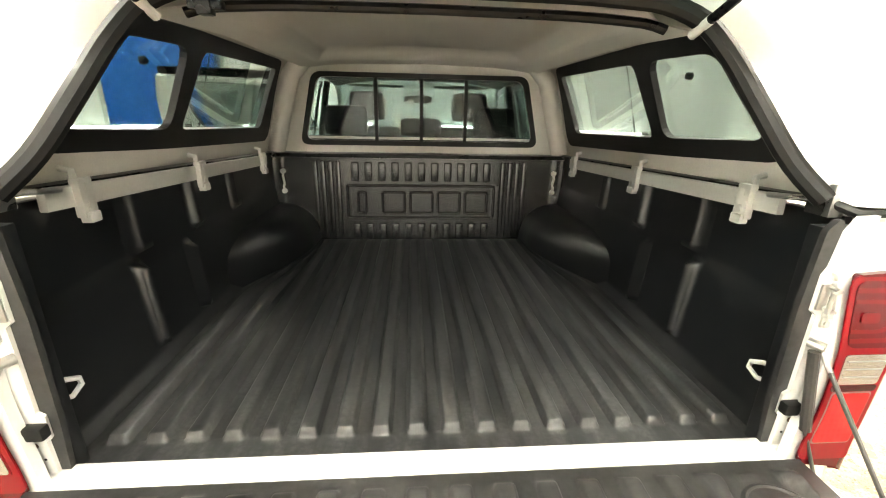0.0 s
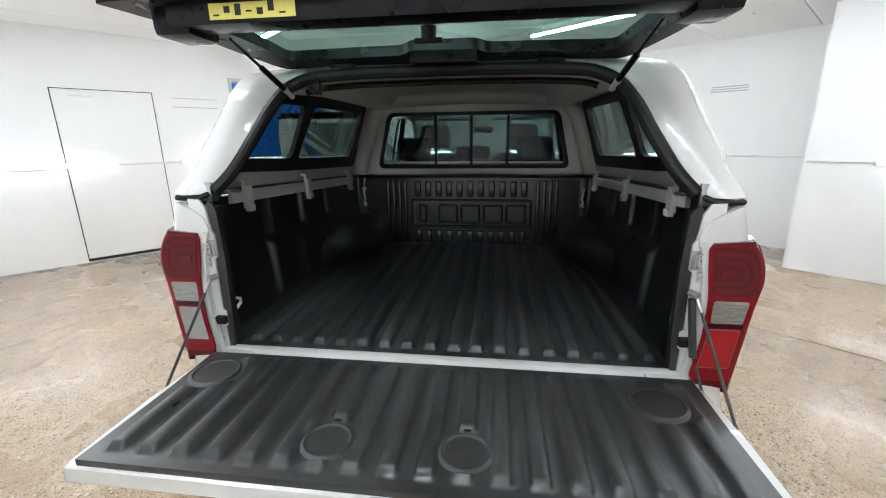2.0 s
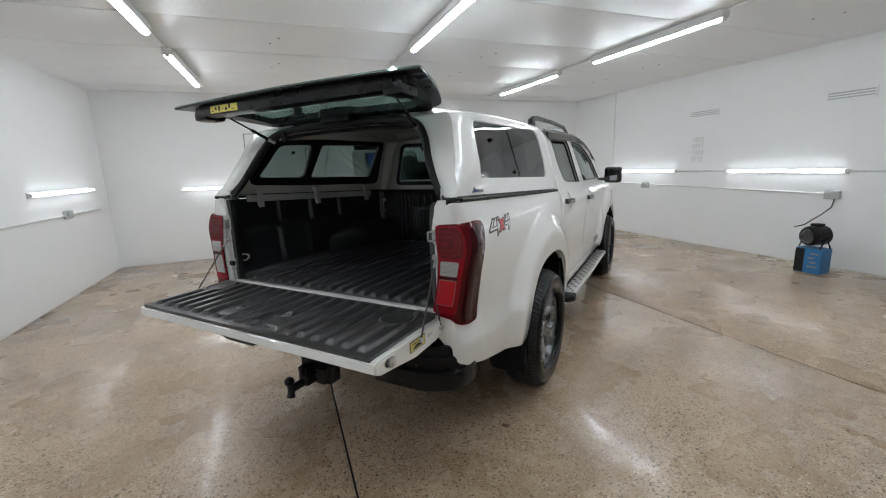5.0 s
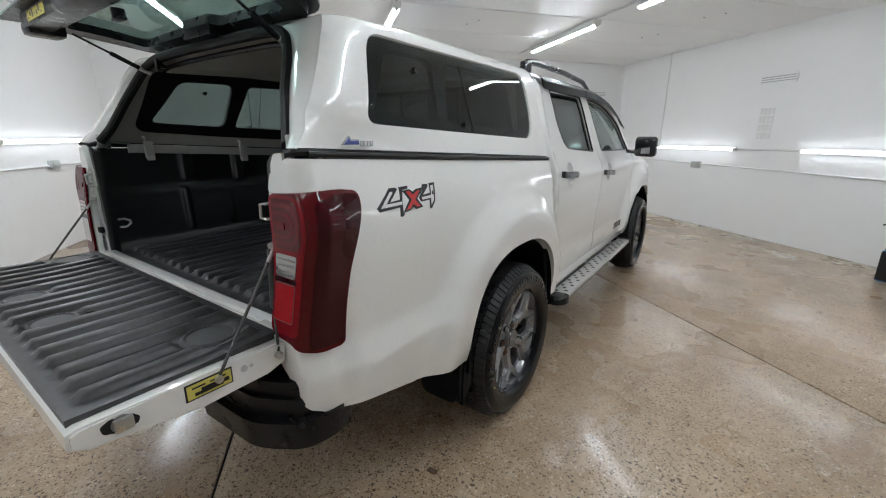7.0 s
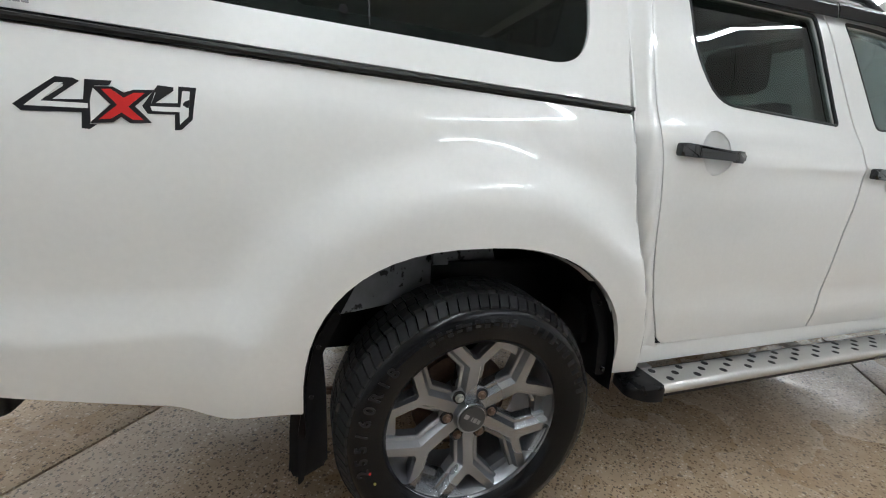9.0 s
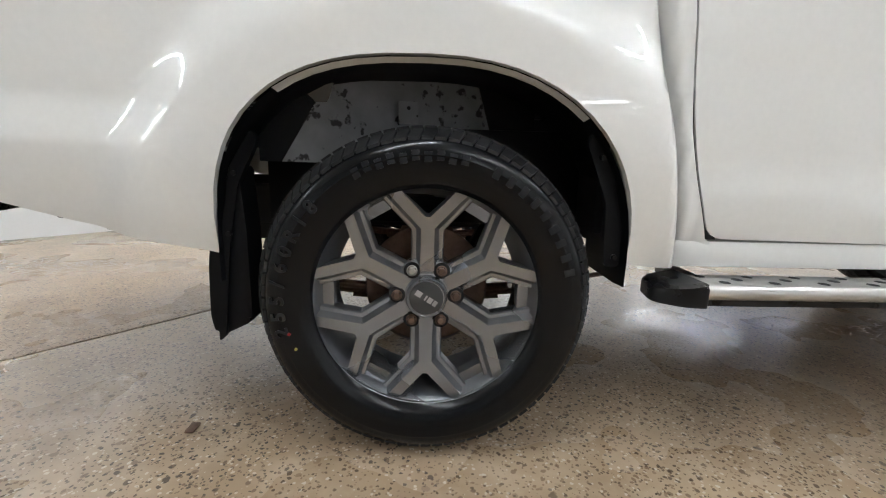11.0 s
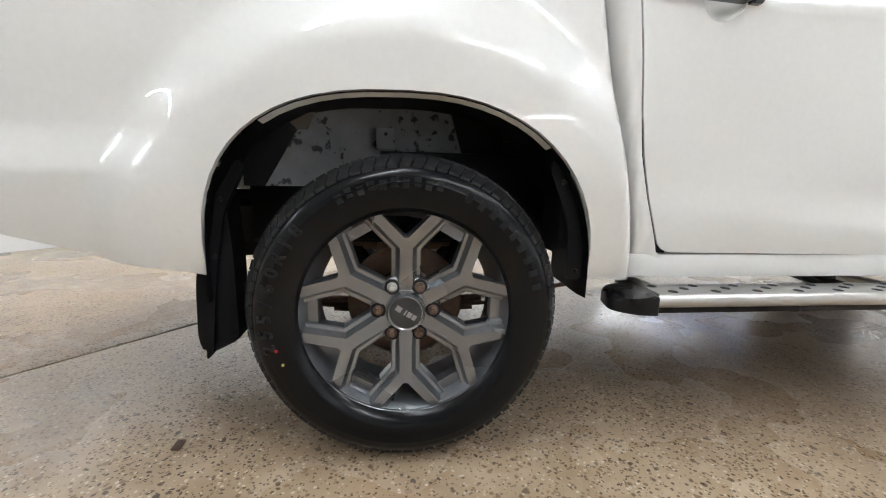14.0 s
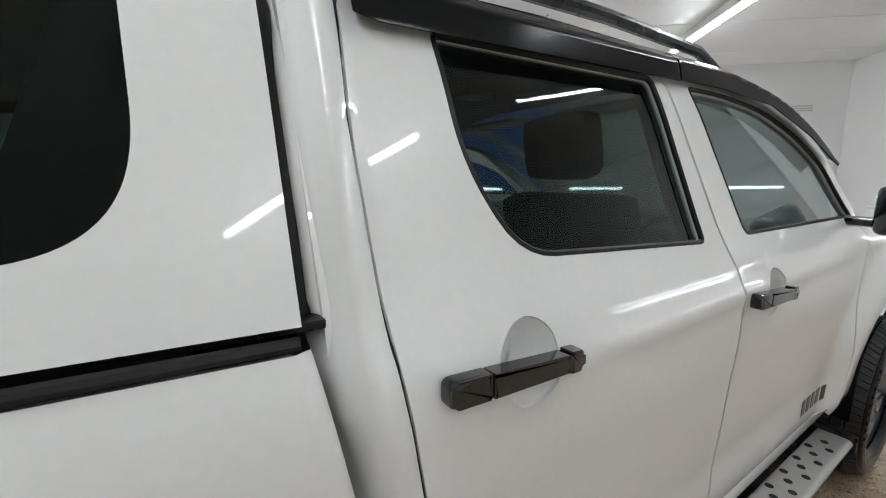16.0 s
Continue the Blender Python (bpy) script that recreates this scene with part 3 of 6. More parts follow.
# lamp lenses
REAR = LAMP_C - LAMP_R * math.pi / 2
for s in SIDES:
    for a0, a1, z0, z1, mat, label, lift in (
        # rear face painted brighter than the side, for light its reflectors return
        (0.002, 0.127, 0.903, 1.278, REDLENS, "red rear lens painted bright with returned light", 0.001),
        (0.012, 0.114, 1.142, 1.270, MIDRED, "dark red upper lens", 0.002),
        (0.026, 0.058, 1.192, 1.212, BARRED, "bright red lamp cluster", 0.0045),
        (0.016, 0.106, 1.068, 1.129, CLEARLENS, "clear reversing lens", 0.003),
        (0.014, 0.106, 0.940, 1.052, LENSRIM if s > 0 else REDLENS, "rim of the lower lens", 0.002),
        (0.0165, 0.1035, 0.943, 1.049, REDPRISM if s > 0 else CLEARLENS, "lower lens", 0.003),
        (0.008, 0.110, 1.053, 1.066, DARKRED, "dark bar between the lenses", 0.002),
    ):
        u0, u1 = REAR - 0.113 + a0, REAR - 0.113 + a1
        skin("lens", round_poly([(u0, z1), (u1, z1), (u1, z0), (u0, z0)], 0.008 if z1 < 1.14 else 0.02 if z1 - z0 > 0.1 else 0.006), lamp_map(s, lift), mat, lamps[s], step=0.012, thick=0.003, label=label, outward=s)
    # nested light guides, open towards the tailgate
    for a1, z0, z1, w in ((0.108, 1.152, 1.258, 0.010), (0.088, 1.171, 1.236, 0.008)):
        u0, u1 = REAR - 0.113 + 0.014, REAR - 0.113 + a1
        outer = round_poly([(u0, z1), (u1, z1), (u1, z0), (u0, z0)], [0, 0.036, 0.036, 0])
        inner = round_poly([(u0, z0 + w), (u1 - w, z0 + w), (u1 - w, z1 - w), (u0, z1 - w)], [0, 0.026, 0.026, 0])
        skin("light_guide", outer + inner, lamp_map(s, 0.0026), BARRED, lamps[s], step=0.008, thick=0.0008, label="bright red curved light guide", outward=s)
    for k in range(3):
        z = 1.083 + 0.016 * k
        skin("lens_rib", [(REAR - 0.09, z), (REAR - 0.012, z), (REAR - 0.012, z + 0.002), (REAR - 0.09, z + 0.002)], lamp_map(s, 0.0045), GREYTRIM, lamps[s], step=0.02, thick=0.002, outward=s)
    side = round_poly([(-1.178, 1.262), (-1.10, 1.280), (-1.026, 1.270), (-1.024, 1.223), (-1.058, 1.14), (-1.083, 1.07), (-1.095, 0.99), (-1.099, 0.92), (-1.101, 0.856), (-1.178, 0.860)], [0.02, 0.03, 0.02, 0.04, 0.05, 0.05, 0.05, 0.04, 0.01, 0.01])
    skin("lens", side, lamp_map(s, 0.0045), DARKRED, lamps[s], step=0.014, thick=0.004, label="dark red side lens", outward=s)


# ---------------------------------------------------------------- wheels
def tyre_profile():
    w = 0.127
    return [(-w * 0.80, RIM_R - 0.014), (-w * 0.93, RIM_R - 0.004), (-w * 1.0, RIM_R + 0.012), (-w * 1.03, RIM_R + 0.035), (-w * 1.045, RIM_R + 0.058), (-w * 1.033, RIM_R + 0.061), (-w * 1.03, 0.345),
            (-0.127, 0.356), (-0.119, 0.365), (-0.106, 0.3725), (-0.09, 0.379), (-0.07, 0.386)]


def tread_mesh():
    """Blocks of tread round the tyre: two shoulder rows and three inner ribs."""
    bm = bmesh.new()
    n = 80
    rows = ((-0.115, -0.072, 0.7, 0.027), (-0.064, -0.026, -0.35, 0.0), (-0.019, 0.019, 0.3, 0.0), (0.026, 0.064, -0.35, 0.0), (0.072, 0.115, 0.7, 0.027))
    for a0, a1, skew, drop in rows:
        for k in range(n):
            c, half = math.tau * k / n, math.tau / n * 0.415
            ring = []
            for r in (WHEEL_R - 0.018, WHEEL_R - 0.001):
                for a, e in ((a0, -1), (a0, 1), (a1, 1), (a1, -1)):
                    ang = c + e * half + skew * (a - (a0 + a1) / 2)
                    outer = drop if abs(a) > 0.1 else drop * 0.22
                    rr = r - outer
                    ring.append(bm.verts.new((a, rr * math.cos(ang), rr * math.sin(ang))))
            lo, hi = ring[:4], ring[4:]
            bm.faces.new(hi)
            for i in range(4):
                bm.faces.new((lo[i], lo[(i + 1) % 4], hi[(i + 1) % 4], hi[i]))
    return bm


def rot(points, a):
    c, s = math.cos(a), math.sin(a)
    return [(x * c - y * s, x * s + y * c) for x, y in points]


def rim_parts(parent):
    """A six-spoke rim whose spokes fork towards the rim; x points outwards."""
    face = 0.052
    barrel = lathe([(0.088, RIM_R - 0.008), (0.094, RIM_R - 0.002), (0.090, RIM_R + 0.004), (0.078, RIM_R + 0.004), (0.078, RIM_R - 0.012), (0.05, 0.252), (-0.03, 0.236), (-0.10, 0.245), (-0.105, RIM_R)], 96)
    part("rim_barrel", barrel, ALLOY, parent, "gunmetal rim barrel")
    part("rim_lip", lathe([(0.0835, 0.2755), (0.0825, 0.268), (0.066, 0.258), (0.036, 0.249), (0.0, 0.244)], 96), ALLOY, parent, "satin sloping rim lip")
    hub = lathe([(-0.02, 0.088), (face - 0.012, 0.092), (face - 0.004, 0.084), (face, 0.07), (face, 0.0)], 48)
    part("hub", hub, ALLOY, parent)
    dome = lambda r: face + 0.032 * smooth01(0.05, 0.265, r)
    for k in range(6):
        a = math.pi / 2 + k * math.tau / 6
        # one forked outline, lofted from its foot to a narrower face
        half = [(0.045, 0.040), (0.108, 0.040), (0.163, 0.040), (0.238, 0.110), (0.270, 0.078), (0.200, 0.004)]
        face_half = [(0.055, 0.018), (0.120, 0.016), (0.168, 0.016), (0.248, 0.090), (0.264, 0.071), (0.196, 0.006)]
        bm = bmesh.new()
        rings = []
        blend = lambda q: [(x0 + (x1 - x0) * q, y0 + (y1 - y0) * q) for (x0, y0), (x1, y1) in zip(half, face_half)]
        for pts, d in ((half, -0.055), (half, -0.024), (blend(0.14), -0.019), (blend(0.52), -0.018), (blend(0.88), -0.004), (face_half, 0.0)):
            full = pts + [(x, -y) for x, y in reversed(pts)]
            rings.append([bm.verts.new((dome(math.hypot(x, y)) + d, *rot([(x, y)], a)[0])) for x, y in full])
        n = len(rings[0])
        for r0, r1 in zip(rings, rings[1:]):
            for i in range(n):
                bm.faces.new((r0[i], r0[(i + 1) % n], r1[(i + 1) % n], r1[i]))
        top = rings[-1]
        for q in ((0, 1, 10, 11), (1, 2, 5, 6, 9, 10), (2, 3, 4, 5), (6, 7, 8, 9)):
            bm.faces.new([top[i] for i in q])
        part("spoke", bm, ALLOY, parent, smooth=18)
        # shallow pocket ledge between neighbouring spokes
        b = a + math.tau / 12
        bm = bmesh.new()
        prism(rot([(0.226, -0.030), (0.252, -0.034), (0.252, 0.034), (0.226, 0.030)], b), lambda u, v, w: (0.015 + w, u, v), 0.035, bm)
        part("pocket", bm, ALLOY, parent)
        # wheel nut
        y, z = rot([(0.072, 0)], b)[0]
        bm = bmesh.new()
        lathe([(face - 0.01, 0.0135), (face + 0.006, 0.0135), (face + 0.008, 0.011), (face - 0.002, 0.009)], 16, bm=bm)
        lathe([(face - 0.004, 0.0095), (face + 0.012, 0.0095), (face + 0.014, 0.007), (face + 0.014, 0.0)], 6, bm=bm)
        bmesh.ops.translate(bm, verts=bm.verts, vec=(0, y, z))
        # flat dark disc paints the shade of a recess round the nut
        hole = lathe([(face - 0.004, 0.0205), (face + 0.001, 0.0205), (face + 0.0012, 0.0)], 20)
        bmesh.ops.translate(hole, verts=hole.verts, vec=(0, y, z))
        part("nut_pocket_shade", hole, DARK, parent)
        part("wheel_nut", bm, RUST if k else STEEL, parent, "wheel nut with light rust")
    cap = lathe([(face, 0.052), (face + 0.020, 0.050), (face + 0.024, 0.047), (face + 0.022, 0.044), (face + 0.026, 0.0)], 48)
    part("centre_cap", cap, ALLOY, parent, "round silver-rimmed centre cap")
    part("cap_face", lathe([(face + 0.0225, 0.042), (face + 0.0262, 0.041), (face + 0.0264, 0.0)], 40), material("cap_grey", (0.05, 0.052, 0.055), 0.3, 0.3), parent, "dark grey face of the cap")
    bm = bmesh.new()
    for i, (y, w) in enumerate(((-0.022, 0.016), (-0.002, 0.004), (0.010, 0.012), (0.024, 0.010))):
        m = pose(face + 0.0266, 0, 0, -32, 0, 0)
        box(bm, (0, y - w / 2, -0.007), (0.001, y + w / 2, 0.007), m=m)
    part("cap_bars", bm, DECALGREY, parent, "pale bars on the cap")
    disc = lathe([(-0.03, 0.16), (-0.045, 0.16), (-0.045, 0.09), (-0.02, 0.085), (-0.02, 0.0)], 48)
    part("brake_disc", disc, RUST, parent, "rusty brake drum behind the spokes")


def tyre_lettering(parent):
    """Size marking in relief, and plain blocks where the maker's name stands."""
    x = 0.1315
    r = 0.333
    for i, ch in enumerate("255/60R18"):
        cu = bpy.data.curves.new("marking", "FONT")
        cu.body, cu.size, cu.extrude, cu.align_x, cu.align_y = ch, 0.044, 0.0012, "CENTER", "CENTER"
        cu.resolution_u = 3
        cu.offset = 0.0012
        ob = new("marking", cu)
        ob.data.materials.append(TYRE_RAISED)
        a = radians(192 - i * 6.6)
        ob.parent = parent
        ob.matrix_local = Matrix.Translation((x + 0.0012, r * math.cos(a), r * math.sin(a))) @ Matrix.Rotation(a - math.pi / 2, 4, "X") @ pose(0, 0, 0, 90, 0, 90)
    for i in range(9):
        a = radians(64 - i * 6.2)
        bm = boxed((x - 0.004, -0.0080, -0.012), (x + 0.0014, 0.0080, 0.012), 0.0006)
        ob = part("raised_block", bm, TYRE_RAISED, parent)
        ob.matrix_local = Matrix.Rotation(a - math.pi / 2, 4, "X") @ Matrix.Translation((0, 0, r))
    for i in range(10):
        a = radians(118 - i * 4.6)
        bm = boxed((x - 0.003, -0.008, -0.011), (x + 0.0010, 0.008, 0.011), 0.0006)
        ob = part("raised_block", bm, TYRE_RAISED, parent)
        ob.matrix_local = Matrix.Rotation(a - math.pi / 2, 4, "X") @ Matrix.Translation((0, 0, r - 0.002 + 0.004 * (i % 2)))


def tyre_dots(parent):
    """Balance dot and stamp on the sidewall."""
    for a, r, mat, label in ((200, 0.315, YELLOW, "yellow balance dot"), (193, 0.318, RED, "small red stamp")):
        bm = tube([(0.1315, 0, 0), (0.1345, 0, 0)], 0.0035, 10)
        bmesh.ops.translate(bm, verts=bm.verts, vec=(0, r * math.cos(radians(a)), r * math.sin(radians(a))))
        part("dot", bm, mat, parent, label)
    bm = tube([(0.045, 0.205, 0.035), (0.075, 0.200, 0.034)], 0.005, 8)
    part("valve", bm, STEEL, parent, "steel tyre valve")


TYRE_RAISED = grain(material("tyre_raised_rubber", (0.0085, 0.0092, 0.011), 0.36, Specular_IOR_Level=0.32), 200, 0.2)
for s in SIDES:
    for y in (0.0, 3.1):
        m = pose(0.79 * s, y, WHEEL_Z, 0, 0, 0 if s > 0 else 180)
        prof = tyre_profile()
        prof = prof + [(-a, r) for a, r in reversed(prof)]
        w = part("wheel", lathe(prof, 120), TYRE, truck, "black road tyre on a gunmetal six-spoke rim")
        part("tread", tread_mesh(), TREAD, w)
        rim_parts(w)
        if s > 0:
            tyre_lettering(w)
            tyre_dots(w)
        w.matrix_local = m

# ---------------------------------------------------------------- load bed with its black drop-in liner
FLOOR_Z = 0.886
PITCH = 0.0765


def house_reach(y):
    """How far the wheel house stands in from the bed's side."""
    return 0.2 * smooth01(-0.47, 0.18, y)


def rib(x):
    t = abs((x / PITCH) % 1 - 0.5) * 2
    return smooth01(0.62, 0.38, t)


def ribbed_sheet(x0, x1, ys, base, high, ramp, dip=None, edge=0.0):
    """A sheet with long ribs; ramp(y) scales the ribs, dip(x, y) lowers the sheet."""
    xs = []
    n0, n1 = math.floor(x0 / PITCH) - 1, math.ceil(x1 / PITCH) + 1
    for k in range(n0, n1):
        xs += [(k + f) * PITCH for f in (0.0, 0.18, 0.23, 0.28, 0.33, 0.5, 0.67, 0.72, 0.77, 0.82)]
    xs = sorted({round(x, 5) for x in xs if x0 < x < x1} | {x0, x1})
    bm = bmesh.new()
    grid = [[bm.verts.new((x, y, base + high * rib(x) * ramp(x, y) - (dip(x, y) if dip else 0))) for x in xs] for y in ys]
    for r0, r1 in zip(grid, grid[1:]):
        for i in range(len(xs) - 1):
            bm.faces.new((r0[i], r0[i + 1], r1[i + 1], r1[i]))
    # skirt downwards, so that the sheet has a body
    rim = [e for e in bm.edges if len(e.link_faces) == 1]
    g = bmesh.ops.extrude_edge_only(bm, edges=rim)
    for v in [v for v in g["geom"] if isinstance(v, bmesh.types.BMVert)]:
        v.co.z = base - 0.02
    return bm


ys = [-1.162, -1.152, -1.142, -1.130, -1.12, -1.106, -1.102, -1.098, -1.094, -1.09, -1.07] + list(np.linspace(-1.0, 0.2, 25)) + [0.26, 0.29, 0.31, 0.335]
bm = ribbed_sheet(-0.735, 0.735, ys, FLOOR_Z - 0.010, 0.020, lambda x, y: smooth01(-1.106, -1.090, y) * smooth01(0.31, 0.27, y) * smooth01(0.70, 0.66, abs(x)))
for v in bm.verts:
    # the sheet narrows between the wheel houses
    if abs(v.co.x) > 0.5:
        v.co.x = math.copysign(0.5 + (abs(v.co.x) - 0.5) * (min(0.735, 0.742 - house_reach(v.co.y)) - 0.5) / 0.235, v.co.x)
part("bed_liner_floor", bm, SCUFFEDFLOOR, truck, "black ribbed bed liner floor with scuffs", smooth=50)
part("bed_pan", boxed((-0.52, -1.18, 0.78), (0.52, 0.42, FLOOR_Z - 0.03)), DARK, truck)
# rear sill
sill = bmesh.new()
box(sill, (-0.735, -1.194, 0.81), (0.735, -1.163, 0.8945), 0.006)
box(sill, (-0.735, -1.212, 0.80), (0.735, -1.188, 0.880), 0.008)
part("bed_sill", sill, WHITE, truck, "white rear sill below the liner")
part("sill_strip", boxed((-0.70, -1.224, 0.81), (0.70, -1.214, 0.848), 0.003), RUBBER, truck)
for x in (-0.07, 0.03):
    part("sill_hole", tube([(x, -1.2145, 0.864), (x, -1.210, 0.864)], 0.005, 10), DARK, truck)
part("sill_slot", boxed((0.30, -1.2148, 0.855), (0.332, -1.210, 0.870), 0.002), RUST, truck)
for s in SIDES:
    part("hinge_cover", boxed((min(s * 0.60, s * 0.715), -1.236, 0.872), (max(s * 0.60, s * 0.715), -1.19, 0.892), 0.004), WHITE, truck)

for s in SIDES:
    # side of the liner, leaning slightly outwards, with upright ribs
    def side_map(y, z, k=s):
        lean = 0.726 + 0.026 * smooth01(0.86, 1.32, z) - 0.02 * smooth01(0.92, 0.86, z)
        for c, w, lo, hi, d in ((-0.768, 0.030, 1.185, 1.40, 0.030), (-0.478, 0.026, 1.175, 1.40, 0.030), (-0.172, 0.024, 1.17, 1.40, 0.024), (-0.795, 0.013, 0.93, 1.155, 0.030), (-0.562, 0.013, 0.93, 1.14, 0.030)):
            lean -= d * smooth01(w + 0.010, w - 0.004, abs(y - c)) * smooth01(lo - 0.006, lo + 0.006, z) * smooth01(hi + 0.006, hi - 0.006, z)
        lean -= 0.007 * smooth01(1.185, 1.135, z)
        return (lean * k, y, z)
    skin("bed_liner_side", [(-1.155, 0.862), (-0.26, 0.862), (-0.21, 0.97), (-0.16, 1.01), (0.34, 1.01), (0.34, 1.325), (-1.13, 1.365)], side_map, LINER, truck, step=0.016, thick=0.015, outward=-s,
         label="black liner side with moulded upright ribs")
    # wheel house
    bm = bmesh.new()
    n, m_ = 56, 24
    grid = []
    for i in range(n + 1):
        y = -0.475 + 0.812 * i / n
        reach, rise = house_reach(y), 0.165 + 0.045 * smooth01(-0.40, -0.10, y)
        row = []
        for j in range(m_ + 1):
            a = math.pi / 2 * j / m_
            row.append(bm.verts.new((s * (0.748 - (reach + 0.014) * math.cos(a) ** 0.8), y, 0.862 + rise * math.sin(a) ** 0.8)))
        grid.append(row)
    for r0, r1 in zip(grid, grid[1:]):
        for j in range(m_):
            bm.faces.new((r0[j], r0[j + 1], r1[j + 1], r1[j]))
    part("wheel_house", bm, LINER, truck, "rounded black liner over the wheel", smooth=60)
    # jamb behind the tail light, facing rearwards
    def jamb(x, z, k=s):
        return (x * k, -1.186 + 0.014 * smooth01(0.684, 0.664, x), z)
    skin("jamb", [(0.690, 0.86), (0.742, 0.83), (0.752, 1.38), (0.716, 1.378), (0.700, 1.352), (0.693, 1.285), (0.684, 1.270), (0.684, 1.200), (0.694, 1.192), (0.695, 1.025), (0.682, 1.018), (0.682, 0.972), (0.693, 0.965)],
         jamb, WHITE, truck, step=0.03, thick=0.008, outward=s, label="white body jamb")
    # flange of the liner beside it
    part("liner_edge", prism(round_poly([(0.676, 0.885), (0.706, 0.885), (0.706, 1.352), (0.694, 1.374), (0.672, 1.352), (0.664, 1.2), (0.668, 1.0)], 0.008),
                             lambda u, v, w, k=s: (k * u, -1.178 + w, v), 0.012, None, 0.003), SCUFFED, truck, "dull grey flange of the liner")
    part("liner_return", boxed((min(s * 0.672, s * 0.742), -1.166, 0.88), (max(s * 0.672, s * 0.742), -1.14, 1.355), 0.004), LINER, truck)
    # striker latch, rubber stop, plugs
    bm = boxed((-0.009, -0.004, -0.026), (0.009, 0.0, 0.026), 0.002)
    tube([(0.006, -0.003, 0.021), (0.004, -0.024, 0.020), (-0.012, -0.028, 0.018), (-0.014, -0.028, -0.018), (0.004, -0.024, -0.020), (0.006, -0.003, -0.021)], 0.0042, 8, bm=bm)
    bmesh.ops.transform(bm, matrix=Matrix.Translation((s * 0.693, -1.187, 1.230)) @ Matrix.Diagonal((s, 1, 1, 1)), verts=bm.verts)
    part("striker", bm, STEPSTEEL, truck, "steel tailgate striker")
    bm = boxed((-0.009, -0.005, -0.016), (0.009, 0.0, 0.016), 0.002)
    box(bm, (-0.009, -0.012, 0.006), (0.009, 0.0, 0.014), 0.002)
    tube([(0, -0.009, -0.007), (0, -0.003, -0.007)], 0.006, 12, bm=bm)
    bmesh.ops.translate(bm, verts=bm.verts, vec=(s * 0.712, -1.187, 1.185))
    part("striker_plate", bm, ALU, truck)
    part("bump_stop", boxed((min(s * 0.678, s * 0.718), -1.206, 0.982), (max(s * 0.678, s * 0.718), -1.186, 1.008), 0.005), RUBBER, truck)
    for x, z, r, d, mat in ((0.706, 1.272, 0.011, 0.012, LINING), (0.724, 1.247, 0.003, 0.001, DARK), (0.714, 1.228, 0.0065, 0.006, RUST), (0.714, 0.957, 0.006, 0.005, RUST), (0.704, 0.927, 0.0025, 0.001, DARK)):
        part("plug", lathe([(0.0, r), (d * 0.6, r), (d, r * 0.7), (d, 0.0)], 14), mat, truck).matrix_local = Matrix.Translation((s * x, -1.1862, z)) @ pose(0, 0, 0, 0, 0, -90)
    # tie-down loop at the rear, small bracket at the front
    pts = [(s * 0.728, -1.115, 1.028), (s * 0.713, -1.095, 1.03), (s * 0.706, -1.075, 1.02), (s * 0.706, -1.073, 1.005), (s * 0.712, -1.092, 0.99), (s * 0.728, -1.112, 0.99)]
    part("tie_down_loop", tube(pts, 0.0055, 10), CONDUIT, truck, "white tie-down loop")
    bm = tube([(s * 0.70, 0.337, 1.235), (s * 0.70, 0.322, 1.21), (s * 0.694, 0.322, 1.175), (s * 0.70, 0.322, 1.16), (s * 0.70, 0.337, 1.135)], 0.006, 8)
    for z in (1.235, 1.135):
        tube([(s * 0.70, 0.338, z), (s * 0.70, 0.325, z)], 0.013, 12, bm=bm)
    part("tie_down_bracket", bm, CONDUIT, truck, "white tie-down bracket")
    # aluminium rail with clamps
    bm = bmesh.new()
    m = Matrix.Translation((s * 0.728, -0.42, 1.335)) @ pose(0, 0, 0, -2.6)
    box(bm, (-0.008, -0.60, -0.021), (0.008, 0.60, 0.021), 0.002, m)
    rail = part("cargo_rail", bm, ALU, truck, "pale aluminium cargo rail")
    for y, w in ((-0.935, 0.019), (-0.45, 0.021), (0.11, 0.020)):
        z = 1.335 - (y + 0.42) * 0.0454
        bm = bmesh.new()
        box(bm, (-0.016, -w, -0.045), (0.004, w, 0.035), 0.004)
        box(bm, (-0.022, -w * 0.8, -0.056), (0.0, w * 0.8, -0.034), 0.003)
        tube([(0.0, -w * 0.4, 0.03), (0.0, -w * 0.4, 0.05), (0.02, -w * 0.4, 0.055)], 0.008, 8, bm=bm)
        for q in (0.018, -0.020):
            box(bm, (-0.018, -w * 0.35, q - 0.007), (-0.0155, w * 0.35, q + 0.007))
        bmesh.ops.transform(bm, matrix=Matrix.Translation((s * 0.722, y, z)) @ Matrix.Diagonal((s, 1, 1, 1)), verts=bm.verts)
        part("rail_clamp", bm, ALU, truck, "pale cast clamp on the cargo rail")
    # canopy bolt plate at the rear corner
    bm = boxed((min(s * 0.705, s * 0.735), -1.14, 1.365), (max(s * 0.705, s * 0.735), -1.09, 1.425), 0.003)
    tube([(s * 0.715, -1.09, 1.392), (s * 0.69, -1.07, 1.39), (s * 0.69, -1.02, 1.385)], 0.006, 8, bm=bm)
    part("latch_plate", bm, STEEL, truck, "worn canopy latch plate")
    # rubber top edge of the bed side
    part("bed_rail_cap", boxed((min(s * 0.735, s * 0.80), -1.15, 1.30), (max(s * 0.735, s * 0.80), 0.42, 1.312), 0.003, pose(0, 0, 0.03, -2.5)), PLASTIC, truck)

